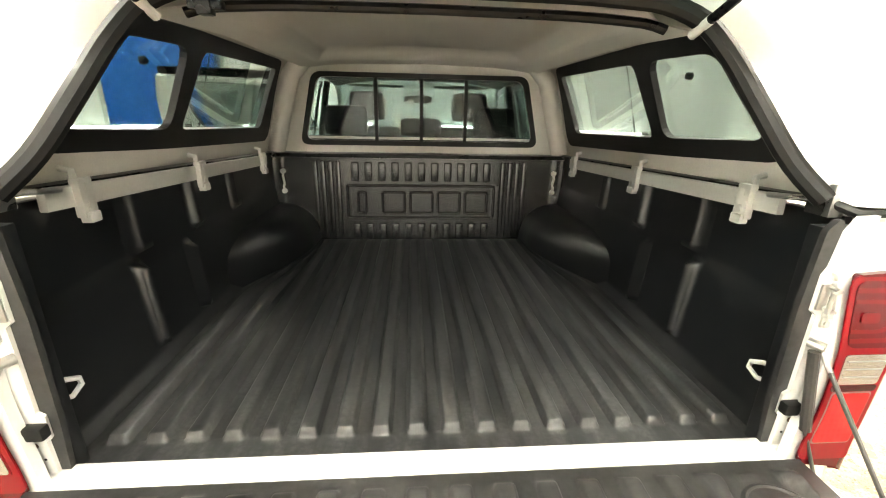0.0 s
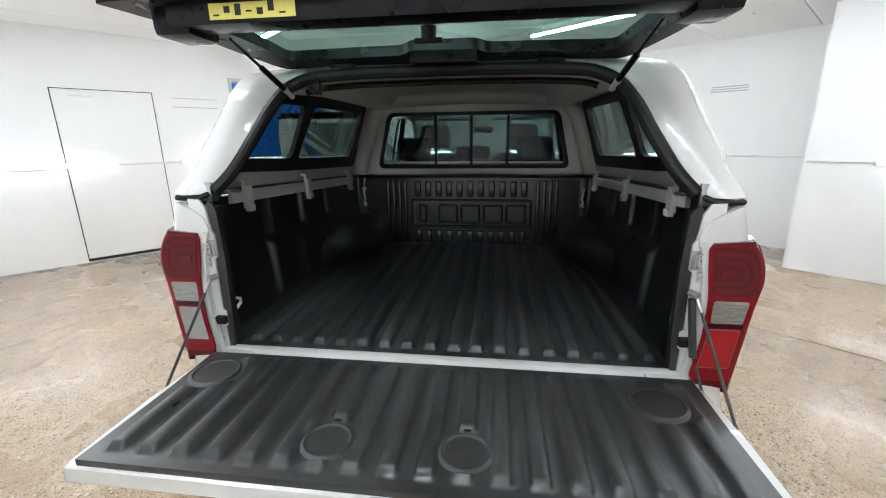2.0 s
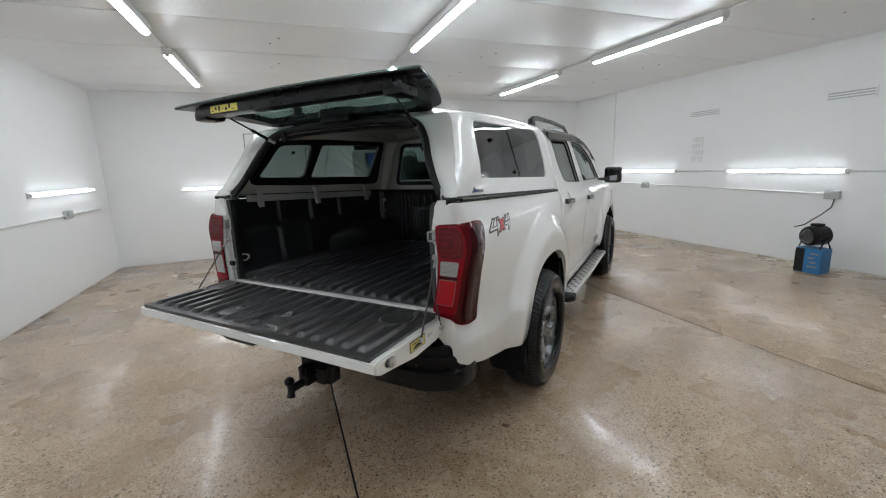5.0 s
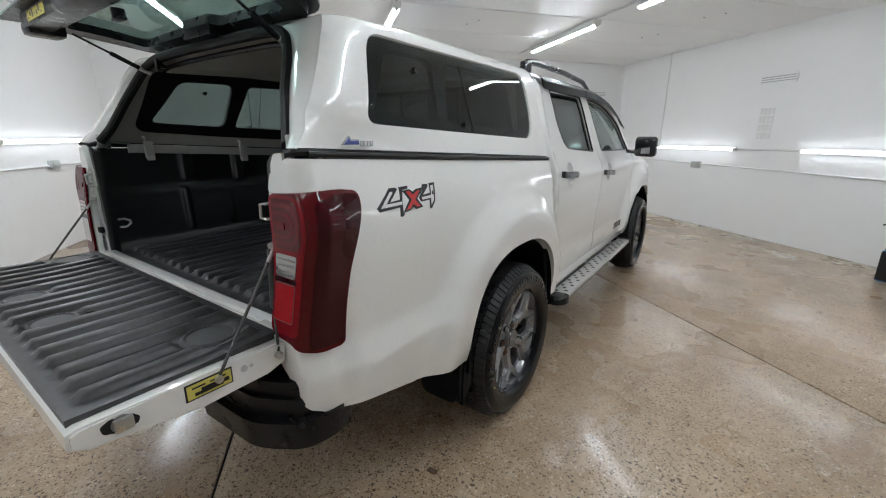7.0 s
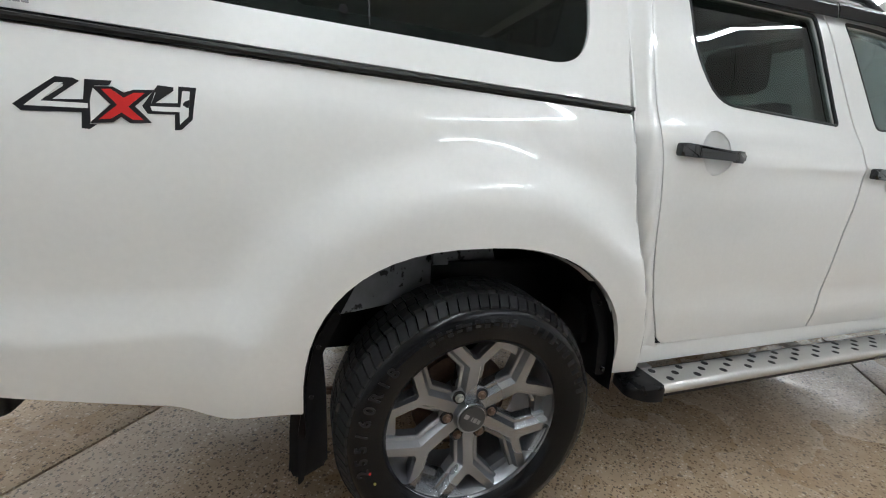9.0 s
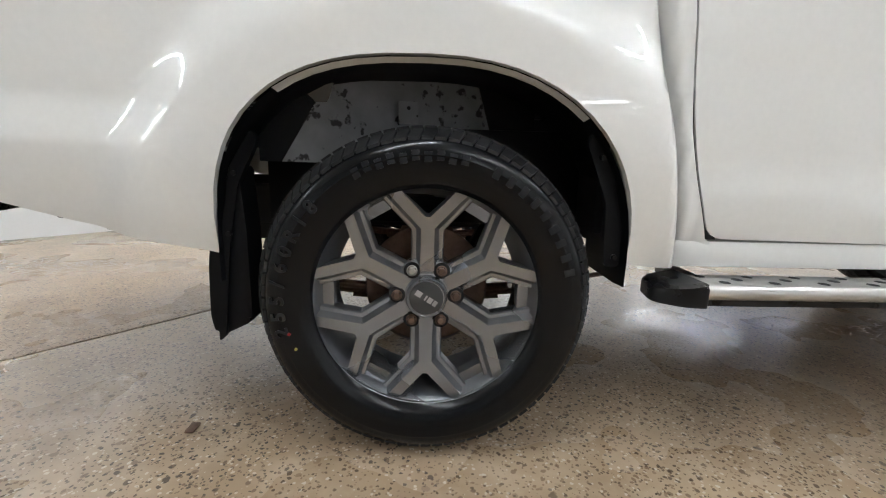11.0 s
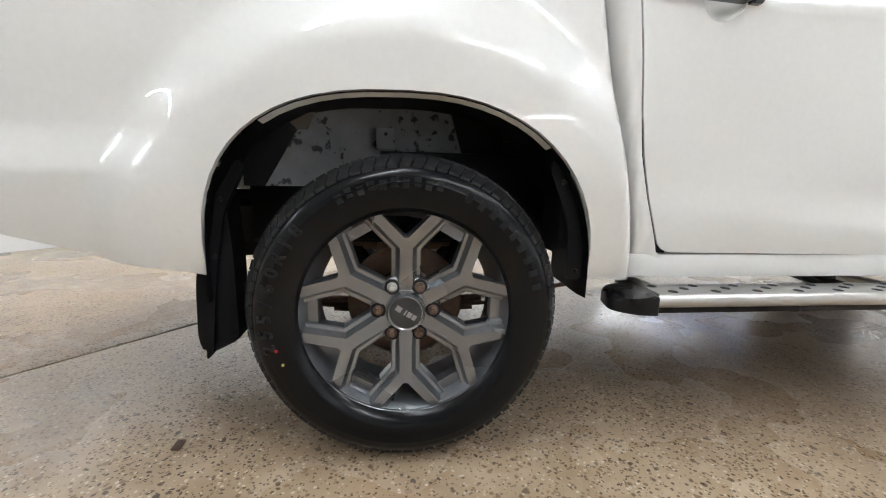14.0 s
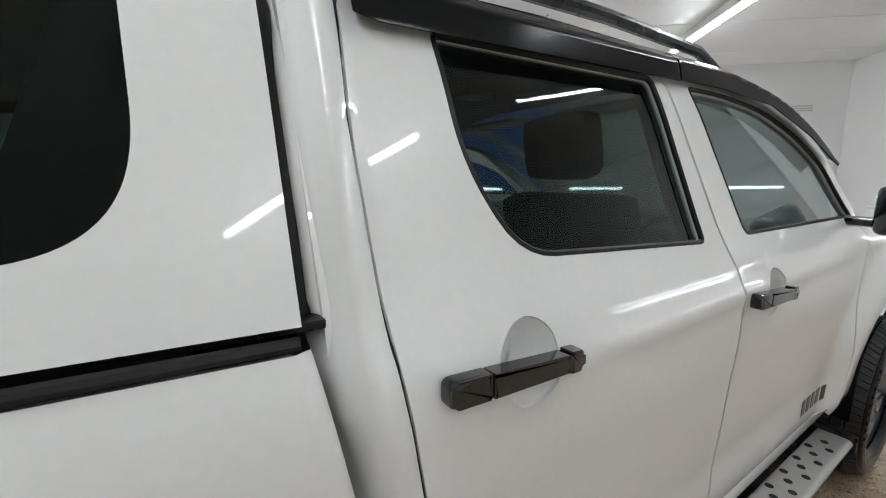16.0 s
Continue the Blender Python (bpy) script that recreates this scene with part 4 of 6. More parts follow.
# front wall of the bed
def front_map(x, z):
    # a shallow recess in the middle, and corners turning towards the bed
    fr = max(abs(x) - 0.385, abs(z - 1.077) - 0.087)
    return (x, 0.342 + 0.006 * smooth01(0.004, -0.004, fr) - 0.03 * smooth01(0.69, 0.745, abs(x)), z)


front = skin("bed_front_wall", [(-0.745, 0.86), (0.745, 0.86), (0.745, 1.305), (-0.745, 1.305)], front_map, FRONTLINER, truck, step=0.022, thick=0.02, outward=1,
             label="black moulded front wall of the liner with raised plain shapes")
for k in range(11):
    for z0, z1 in ((1.188, 1.284), (0.872, 0.962)):
        c = (k - 5) * 0.0685
        part("wall_rib", boxed((c - 0.019, 0.324, z0), (c + 0.019, 0.348, z1), 0.009), FRONTLINER, front, smooth=20)
for k in SIDES:
    for c in (0.428, 0.466, 0.504, 0.542):
        part("wall_rib", boxed((k * c - 0.012, 0.326, 0.885), (k * c + 0.012, 0.348, 1.288), 0.007), FRONTLINER, front, smooth=20)
part("panel_rim", tube([(x, 0.340, z) for x, z in round_poly([(-0.385, 0.99), (0.385, 0.99), (0.385, 1.164), (-0.385, 1.164)], 0.015)], 0.0065, 8, closed=True), FRONTLINER, front)
for k in range(5):
    c, w, h = (k - 2) * 0.146 - (0.02 if k == 0 else 0), (0.020 if k == 0 else 0.058), 0.056
    part("raised_shape", tube([(x, 0.346, z) for x, z in round_poly([(c - w, 1.072 - h), (c + w, 1.072 - h), (c + w, 1.072 + h), (c - w, 1.072 + h)], 0.012)], 0.0068, 8, closed=True), FRONTLINER, front)
part("front_wall_cap", boxed((-0.75, 0.33, 1.305), (0.75, 0.43, 1.325), 0.005), PLASTIC, truck)
part("front_wall_bead", tube([(-0.70, 0.335, 1.318), (0.70, 0.335, 1.318)], 0.004, 6), STEEL, truck)

# ---------------------------------------------------------------- tailgate, folded flat
bm = bmesh.new()
prof = [(-1.222, 0.868), (-1.238, 0.878), (-1.45, 0.882), (-1.672, 0.880), (-1.690, 0.874), (-1.692, 0.842), (-1.66, 0.825), (-1.45, 0.800), (-1.28, 0.80), (-1.226, 0.815)]
prism(prof, lambda u, v, w: (-0.742 + w, u, v), 1.484, bm)
bmesh.ops.bevel(bm, geom=[e for e in bm.edges if abs(e.verts[0].co.x - e.verts[1].co.x) < 1e-5], offset=0.006, segments=2, affect="EDGES")
tailgate = part("tailgate", bm, WHITE, truck, "white tailgate folded flat with a black liner", smooth=40)


def gate_dip(x, y):
    return -0.006 * smooth01(-1.45, -1.25, y)


def gate_ramp(x, y):
    k = smooth01(-1.655, -1.635, y) * smooth01(-1.25, -1.27, y) * smooth01(0.69, 0.66, abs(x))
    for cx, cy, r in ((-0.195, -1.565, 0.066), (0.115, -1.565, 0.066), (-0.63, -1.335, 0.085), (0.585, -1.345, 0.085)):
        k *= smooth01(r - 0.012, r + 0.012, math.hypot(x - cx, y - cy))
    return k


ys = list(np.linspace(-1.682, -1.60, 14)) + list(np.linspace(-1.59, -1.228, 42))
part("gate_liner", ribbed_sheet(-0.712, 0.712, ys, 0.8925, 0.017, gate_ramp, gate_dip), SCUFFED, tailgate, "black ribbed liner with round recesses", smooth=50)
for cx, cy, r in ((-0.195, -1.565, 0.052), (0.115, -1.565, 0.052), (-0.63, -1.335, 0.062), (0.585, -1.345, 0.062)):
    z = 0.8925 + 0.006 * smooth01(-1.45, -1.25, cy)
    dish = part("recess", lathe([(z - 0.002, r + 0.012), (z + 0.0045, r + 0.003), (z + 0.005, r), (z + 0.001, r - 0.005), (z + 0.001, r - 0.006), (z + 0.001, 0.0)], 32, "z"), SCUFFED, tailgate, "round moulded recess", smooth=40)
    dish.location = (cx, cy, 0)
for cx, cy in ((-0.195, -1.482), (0.115, -1.482)):
    part("bolt", lathe([(0.889, 0.024), (0.9, 0.022), (0.901, 0.016), (0.894, 0.014), (0.9, 0.008), (0.9, 0)], 20, "z"), PLASTIC, tailgate).location = (cx, cy, 0)
for s in SIDES:
    part("rubber_buffer", boxed((min(s * 0.63, s * 0.665), -1.505, 0.892), (max(s * 0.63, s * 0.665), -1.475, 0.903), 0.004), PLASTIC, tailgate)
    part("latch", tube([(s * 0.735, -1.605, 0.854), (s * 0.7435, -1.605, 0.854)], 0.019, 16), GREYTRIM, tailgate, "greasy steel latch")
    part("latch_grease", prism(round_poly([(-1.638, 0.846), (-1.615, 0.837), (-1.60, 0.841), (-1.578, 0.838), (-1.572, 0.852), (-1.585, 0.866), (-1.606, 0.868), (-1.622, 0.873), (-1.641, 0.864)], 0.006), lambda u, v, w, k=s: (k * (0.7405 + w), u, v), 0.0022), DARK, tailgate, "dark grease round the latch")
    part("latch_jaw", boxed((min(s * 0.743, s * 0.752), -1.62, 0.838), (max(s * 0.743, s * 0.752), -1.585, 0.868), 0.004), STEEL, tailgate)
part("warning_label", boxed((0.7405, -1.485, 0.829), (0.7435, -1.375, 0.872), 0.001), DECAL, tailgate, "yellow label with a black border")
bm = boxed((0.743, -1.481, 0.833), (0.7445, -1.379, 0.868))
part("label_face", bm, YELLOW, tailgate)
bm = bmesh.new()
for y0, y1, z0, z1 in ((-1.465, -1.40, 0.838, 0.846), (-1.45, -1.41, 0.846, 0.853), (-1.47, -1.44, 0.857, 0.861), (-1.43, -1.392, 0.857, 0.861), (-1.40, -1.385, 0.842, 0.852)):
    box(bm, (0.7446, y0, z0), (0.7453, y1, z1))
part("label_bars", bm, DECAL, tailgate)
for y, r in ((-1.345, 0.009), (-1.325, 0.005)):
    part("plug", tube([(0.7405, y, 0.85), (0.744, y, 0.85)], r, 12), GREYBOX, tailgate)
# stay cables and damper
for s in SIDES:
    a, b = Vector((s * 0.705, -1.202, 1.134)), Vector((s * 0.746, -1.41, 0.858))
    part("stay_cable", tube([a.lerp(b, 0.12), b], 0.0042, 8), STAYGREY, truck, "thin dark grey tailgate stay")
    part("stay_end", tube([a, a.lerp(b, 0.13)], 0.0052, 10), STEPSTEEL, truck, "bright end of the stay")
    part("stay_pivot", tube([(s * 0.692, -1.190, 1.140), (s * 0.704, -1.212, 1.138)], 0.0095, 12), STEPSTEEL, truck)
    part("stay_pivot", tube([(s * 0.740, -1.41, 0.856), (s * 0.753, -1.41, 0.856)], 0.010, 12), STEEL, truck)
part("gate_damper", tube([(0.692, -1.206, 1.128), (0.7000, -1.215, 1.046), (0.7080, -1.224, 0.9655), (0.7083, -1.2245, 0.963), (0.746, -1.248, 0.846)], [0.0098, 0.0098, 0.0098, 0.0038, 0.0038], 10), STAYGREY, truck, "slim black damper")
part("damper_pivot", tube([(0.740, -1.249, 0.846), (0.753, -1.249, 0.846)], 0.011, 12), STEEL, truck)
# step bumper and tow bar
for s in SIDES:
    # three stacked tiers, each wider than the one above, the lowest tucked in underneath
    for grow, z0, tall, tuck in ((-0.022, 0.705, 0.052, 0.10), (-0.008, 0.648, 0.066, 0.05), (0.014, 0.572, 0.086, -0.12)):
        bm = bmesh.new()
        reach = 0.03 if grow > 0 else 0.0
        pts = round_poly([(0.42, -1.18), (0.42, -1.318 - grow), (0.69 + grow, -1.311 - grow), (0.815 + grow, -1.235 - grow * 0.7), (0.832 + grow, -1.14), (0.832 + grow - reach * 0.5, -1.10 + reach), (0.73, -1.10 + reach)], [0, 0.02, 0.05, 0.05, 0.02, 0.02, 0.02])
        prism(pts, lambda u, v, w, k=s: (k * (0.6 + (u - 0.6) * (1 + tuck * (0.045 - w) * 2)), -1.15 + (v + 1.15) * (1 + tuck * (0.045 - w) * 4), z0 + w), tall, bm, 0.016)
        part("bumper_step", bm, PLASTIC, truck, "black textured step bumper corner", smooth=40)
bm = boxed((-0.40, -1.32, 0.60), (0.40, -1.24, 0.72), 0.02)
part("bumper_beam", bm, PLASTIC, truck)
tow = bmesh.new()
box(tow, (-0.10, -1.30, 0.40), (0.10, -1.22, 0.60), 0.01)
box(tow, (-0.06, -1.36, 0.40), (0.0, -1.28, 0.50), 0.008)
tube([(-0.03, -1.35, 0.42), (-0.06, -1.41, 0.40), (-0.06, -1.42, 0.36)], 0.022, 12, bm=tow)
bmesh.ops.create_uvsphere(tow, u_segments=16, v_segments=10, radius=0.025, matrix=Matrix.Translation((-0.06, -1.42, 0.445)))
tube([(-0.06, -1.42, 0.38), (-0.06, -1.42, 0.445)], 0.014, 12, bm=tow)
box(tow, (0.04, -1.34, 0.42), (0.10, -1.30, 0.50), 0.01)
bmesh.ops.translate(tow, verts=tow.verts, vec=(0, 0.02, 0.035))
part("tow_bar", tow, PLASTIC, truck, "black tow bar with a ball")

# ---------------------------------------------------------------- canopy
CAN = [(0.0, 0.812, 1.323), (0.10, 0.782, 1.43), (0.30, 0.718, 1.665), (0.37, 0.690, 1.738), (0.43, 0.648, 1.785), (0.52, 0.56, 1.812), (0.70, 0.38, 1.832), (1.08, 0.0, 1.842)]
CH, CX, CZ = ([c[i] for c in CAN] for i in range(3))


def can_rear(h):
    return interp(h, [0.0, 0.04, 0.1, 0.3, 0.45, 0.6, 1.08], [-1.178, -1.14, -1.112, -1.005, -0.93, -0.895, -0.878])


def can_map(u, v):
    h = 1.08 - abs(v)
    x, z = interp(h, CH, CX), interp(h, CH, CZ)
    z += (0.45 - u) * 0.044 * smooth01(0.3, 0.0, h) - 0.022 * smooth01(-0.4, -0.95, u) * smooth01(0.3, 0.5, h)
    x -= 0.014 * smooth01(-0.3, -1.15, u) * smooth01(0.14, 0.0, h)
    x += 0.030 * smooth01(-0.45, -1.0, u) * smooth01(0.0, 0.16, h) * smooth01(0.70, 0.36, h)
    # the side rolls over into the rear flange
    t = min(1.0, max(0.0, (can_rear(h) + 0.13 - u) / 0.13))
    roll = 0.058 * (1 - math.sqrt(1 - 0.93 * t * t)) * smooth01(0.02, 0.12, h)
    x -= roll * smooth01(0.62, 0.40, h)
    z -= 0.5 * roll * smooth01(0.36, 0.55, h)
    return (math.copysign(x, v) if v else 0.0, u, z)


hs = [0.0, 0.015, 0.03, 0.06, 0.1, 0.15, 0.2, 0.25, 0.3, 0.34, 0.37, 0.40, 0.43, 0.46, 0.5, 0.6, 0.8, 1.0]
out = [(can_rear(h), 1.08 - h) for h in hs] + [(can_rear(h), h - 1.08) for h in reversed(hs)]
out += [(0.445, -1.08), (0.445, 1.08)]
win = round_poly([(-0.94, 1.0), (-0.846, 0.716), (0.315, 0.706), (0.314, 1.0)], [0.06, 0.08, 0.08, 0.21], 18)
canopy = skin("canopy", out, can_map, WHITE, truck, [win, [(u, -v) for u, v in win]], 0.02, 0.028, LINING, "white fibreglass canopy with tinted side windows", outward=-1)
for s in SIDES:
    # glass, its inner frame with a post, and the dividing line
    def pane(inset):
        return lambda u, v, k=s: (lambda p: (p[0] - k * inset, p[1], p[2] - inset * 0.25))(can_map(u, k * v))
    w1 = skin("side_window", round_poly([(-0.95, 1.005), (-0.858, 0.709), (0.32, 0.698), (0.317, 1.005)], 0.07), pane(0.008), TINT, canopy, step=0.05, thick=0.004, outward=-s, label="dark tinted side window")
    w1.visible_shadow = False
    openings = [round_poly([(-0.895, 0.962), (-0.755, 0.752), (-0.485, 0.745), (-0.525, 0.962)], 0.045), round_poly([(-0.470, 0.962), (-0.395, 0.745), (0.285, 0.733), (0.20, 0.962)], 0.03)]
    skin("window_frame", round_poly([(-0.968, 1.02), (-0.868, 0.694), (0.335, 0.686), (0.332, 1.02)], 0.06), pane(0.014), RUBBER, w1, openings, 0.04, 0.02, outward=-s, label="black inner window frame")
    part("window_bead", tube([can_map(-0.30, s * v)[:1] + can_map(-0.30, s * v)[1:] for v in (0.99, 0.9, 0.8, 0.745)], 0.002, 6), RUBBER, w1).location = (-s * 0.006, 0, 0)
    for u, v in ((-0.36, 0.965), (-0.62, 0.80)):
        p = can_map(u, s * v)
        part("window_knob", tube([(p[0] - s * 0.01, p[1], p[2]), (p[0] + s * 0.004, p[1], p[2])], 0.010, 14), GLOSSBLACK, w1)
    # rubber between canopy and bed side
    pts = []
    for i in range(24):
        y = 0.438 - 1.588 * i / 23
        pts.append((s * (0.822 - 0.014 * smooth01(-0.3, -1.15, y)), y, seam(y) - 0.001))
    part("seam_rubber", tube(pts, 0.0082, 8), RUBBER, canopy, "black rubber seam")
    # badge
    if s > 0:
        for name, mat, label, x, pts in (("badge_rim", DECALGREY, "silver edge of the badge", 0.8055, [(-1.040, 1.398), (-1.012, 1.424), (-1.004, 1.414), (-0.975, 1.413), (-0.972, 1.397)]),
                                         ("badge", material("badge_blue", (0.02, 0.035, 0.16), 0.25, 0.3), "small blue and silver badge", 0.8065, [(-1.031, 1.400), (-1.012, 1.418), (-1.007, 1.410), (-0.978, 1.410), (-0.976, 1.400)])):
            part(name, prism(pts, lambda u, v, w, x=x: (x + w, u, v), 0.004), mat, canopy, label)
        for k in range(4):
            part("badge_bar", boxed((0.807, -0.970 + k * 0.013, 1.395), (0.8115, -0.960 + k * 0.013, 1.410), 0.001), DECALGREY, canopy)

# rear flange of the canopy and the seal round its opening
SEAL_H = [0.0, 0.08, 0.18, 0.29, 0.38, 0.47, 0.68, 1.08]
SEAL_X = [0.708, 0.658, 0.602, 0.556, 0.503, 0.420, 0.25, 0.0]
SEAL_Y = [-1.125, -1.085, -1.04, -0.99, -0.958, -0.938, -0.927, -0.922]
SEAL_Z = [1.388, 1.452, 1.552, 1.648, 1.712, 1.743, 1.753, 1.756]


def ring_point(v, k):
    """A point of the rear rim; k = 0 on the outer edge, 1 at the seal."""
    h = 1.08 - abs(v)
    p = Vector(can_map(can_rear(h), v))
    q = Vector((math.copysign(interp(h, SEAL_H, SEAL_X), v), interp(h, SEAL_H, SEAL_Y), interp(h, SEAL_H, SEAL_Z)))
    r = p.lerp(q, k)
    r.y -= 0.022 * math.sin(math.pi * min(1.0, max(0.0, k))) * smooth01(0.9, 0.3, h)
    return r


skin("rear_flange", [(0.0, -1.08), (0.16, -1.08), (0.16, 1.08), (0.0, 1.08)], lambda k, v: ring_point(v, k / 0.16), WHITE, canopy, step=0.025, thick=0.006, back=LINING, outward=1, label="white rear flange")
vs = np.linspace(-1.07, 1.07, 90)
part("opening_seal", tube([ring_point(v, 1.0) + Vector((0, -0.008, 0)) for v in vs], 0.019, 10), RUBBER, canopy, "thick black rubber seal round the opening")
for s in SIDES:
    lip = tube([(s * 0.712, -1.128, 1.392), (s * 0.735, -1.162, 1.378), (s * 0.79, -1.178, 1.383), (s * 0.80, -1.15, 1.384), (s * 0.795, -1.05, 1.378)], 0.009, 8)
    part("corner_lip", lip, RUBBER, canopy)

# front bulkhead of the canopy with its window
def bulk(x, z):
    return (x, 0.432, z)


bw_out = round_poly([(-0.625, 1.36), (0.625, 1.36), (0.545, 1.715), (-0.545, 1.715)], 0.05)
bw_in = round_poly([(-0.595, 1.385), (0.595, 1.385), (0.522, 1.692), (-0.522, 1.692)], 0.045)
skin("bulkhead", round_poly([(-0.785, 1.325), (0.785, 1.325), (0.685, 1.70), (0.61, 1.785), (-0.61, 1.785), (-0.685, 1.70)], [0, 0, 0.05, 0.08, 0.08, 0.05]), bulk, LINING, canopy, [bw_in], 0.05, 0.018, outward=1, label="grey canopy front wall")
skin("front_window_frame", bw_out, lambda x, z: (x, 0.424, z), RUBBER, canopy, [bw_in], 0.03, 0.02, outward=1, label="black front window frame")
for x in (-0.232, 0.0, 0.230):
    part("window_bar", boxed((x - 0.009, 0.425, 1.38), (x + 0.009, 0.445, 1.70), 0.002), RUBBER, canopy)
part("window_channel", boxed((-0.58, 0.426, 1.392), (0.58, 0.444, 1.404), 0.002), ALU, canopy)
g = skin("front_window_glass", bw_in, lambda x, z: (x, 0.438, z), TINT_LIGHT, canopy, step=0.1, thick=0.004, outward=1, label="clear sliding front window")
g.visible_shadow = False
# roof lining, recessed between broad side and front borders
def roof_lining(x, y):
    f = smooth01(0.0, 0.07, min(0.485 - abs(x), 0.27 - y))
    z = interp(abs(x), CX[::-1], CZ[::-1]) - 0.022 * smooth01(-0.4, -0.95, y)
    return (x, y, z - 0.034 - 0.048 * (1 - f))


skin("roof_lining", [(-0.575, -0.86), (0.575, -0.86), (0.575, 0.43), (-0.575, 0.43)], roof_lining, LINING, canopy, step=0.03, thick=0.004, outward=-1, label="grey moulded roof lining with a recess")
part("seal_strip", tube([ring_point(v, 1.0) + Vector((0, 0.030, -0.030)) for v in np.linspace(-0.66, 0.66, 60)], 0.010, 8), PLASTIC, canopy, "black inner strip of the seal")
bm = boxed((-0.445, -0.958, 1.700), (-0.385, -0.935, 1.716), 0.004)
box(bm, (-0.428, -0.965, 1.690), (-0.402, -0.94, 1.742), 0.004)
part("hatch_catch", bm, PLASTIC, canopy, "black catch on the seal")
for s in SIDES:
    part("corner_post", tube([(s * 0.745, 0.405, 1.33), (s * 0.70, 0.405, 1.50), (s * 0.64, 0.40, 1.69), (s * 0.56, 0.39, 1.775)], 0.045, 10), LINING, canopy, smooth=60)

# ---------------------------------------------------------------- canopy hatch, raised
def hatch_map(drop):
    def f(x, d):
        return (x, -0.868 - 0.985 * d, 1.815 + 0.135 * d + 0.03 * math.sin(math.pi * min(1, max(0, d / 0.5))) * 0.5 - 0.012 * (x / 0.75) ** 2 - drop)
    return f


hatch_out = round_poly([(-0.585, -0.005), (0.585, -0.005), (0.665, 0.18), (0.765, 0.495), (-0.765, 0.495), (-0.665, 0.18)], [0.09, 0.09, 0.1, 0.012, 0.012, 0.1])
hatch_in = round_poly([(-0.50, 0.085), (-0.13, 0.085), (-0.10, 0.115), (0.10, 0.115), (0.13, 0.085), (0.50, 0.085), (0.565, 0.34), (0.12, 0.36), (-0.12, 0.36), (-0.565, 0.34)], 0.025)
hatch = skin("hatch", hatch_out, hatch_map(0.0), GREENGLASS, truck, step=0.06, thick=0.006, outward=-1, label="raised canopy hatch with green-tinted glass in a black frame")
skin("hatch_border", hatch_out, hatch_map(0.0065), PLASTIC, hatch, [hatch_in], 0.05, 0.006, PLASTIC, outward=-1)
inner = round_poly([(-0.545, 0.02), (0.545, 0.02), (0.625, 0.18), (0.69, 0.445), (-0.69, 0.445), (-0.625, 0.18)], 0.05)
skin("hatch_frame", inner, hatch_map(0.012), PLASTIC, hatch, [hatch_in], 0.05, 0.026, outward=-1, label="black moulded inner frame")
bm = bmesh.new()
box(bm, (-0.62, -1.325, 1.806), (0.62, -1.235, 1.868), 0.02)
part("hatch_beam", bm, PLASTIC, hatch, "deep black beam along the free edge")
for s in SIDES:
    part("hatch_beam_end", boxed((min(s * 0.56, s * 0.66), -1.32, 1.79), (max(s * 0.56, s * 0.66), -1.20, 1.845), 0.02), PLASTIC, hatch)
part("yellow_sticker", boxed((-0.50, -1.3268, 1.818), (-0.29, -1.3255, 1.852)), YELLOW, hatch, "worn yellow instruction sticker")
bm = bmesh.new()
for k in range(7):
    box(bm, (-0.49 + k * 0.027, -1.3272, 1.825 + 0.006 * (k % 2)), (-0.475 + k * 0.027, -1.3268, 1.829 + 0.006 * (k % 2) + 0.01 * (k % 3)))
part("sticker_bars", bm, DECAL, hatch)
bm = lathe([(1.78, 0.018), (1.81, 0.02), (1.815, 0.0)], 16, "z")
box(bm, (-0.035, -0.012, 1.775), (0.035, 0.012, 1.785), 0.004)
part("hatch_handle", bm, PLASTIC, hatch, "black turn handle").location = (-0.005, -1.215, 0.0)
bm = boxed((-0.10, -0.985, 1.768), (0.10, -0.90, 1.815), 0.008)
part("brake_light_box", bm, PLASTIC, hatch, "black brake light housing")
for x in (-0.34, 0.325):
    bm = bmesh.new()
    box(bm, (x - 0.034, -0.915, 1.772), (x + 0.034, -0.872, 1.818), 0.004)
    tube([(x - 0.04, -0.905, 1.778), (x + 0.04, -0.905, 1.778)], 0.010, 10, bm=bm)
    part("hinge", bm, PLASTIC, hatch)
for s in SIDES:
    a, b = Vector((s * 0.50, -0.955, 1.685)), Vector((s * 0.54, -1.195, 1.808))
    d = (b - a).normalized()
    part("gas_strut", tube([a + d * 0.04, a + d * 0.15, a + d * 0.1505, b], [0.009, 0.009, 0.0045, 0.0045], 10), PLASTIC, hatch, "black gas strut")
    part("strut_end", tube([a, a + d * 0.045], 0.0095, 10), ALU, hatch)
bm = tube([(0.02, -1.18, 1.868), (0.02, -1.18, 1.892)], 0.045, 20)
part("lock_boss", bm, PLASTIC, hatch)

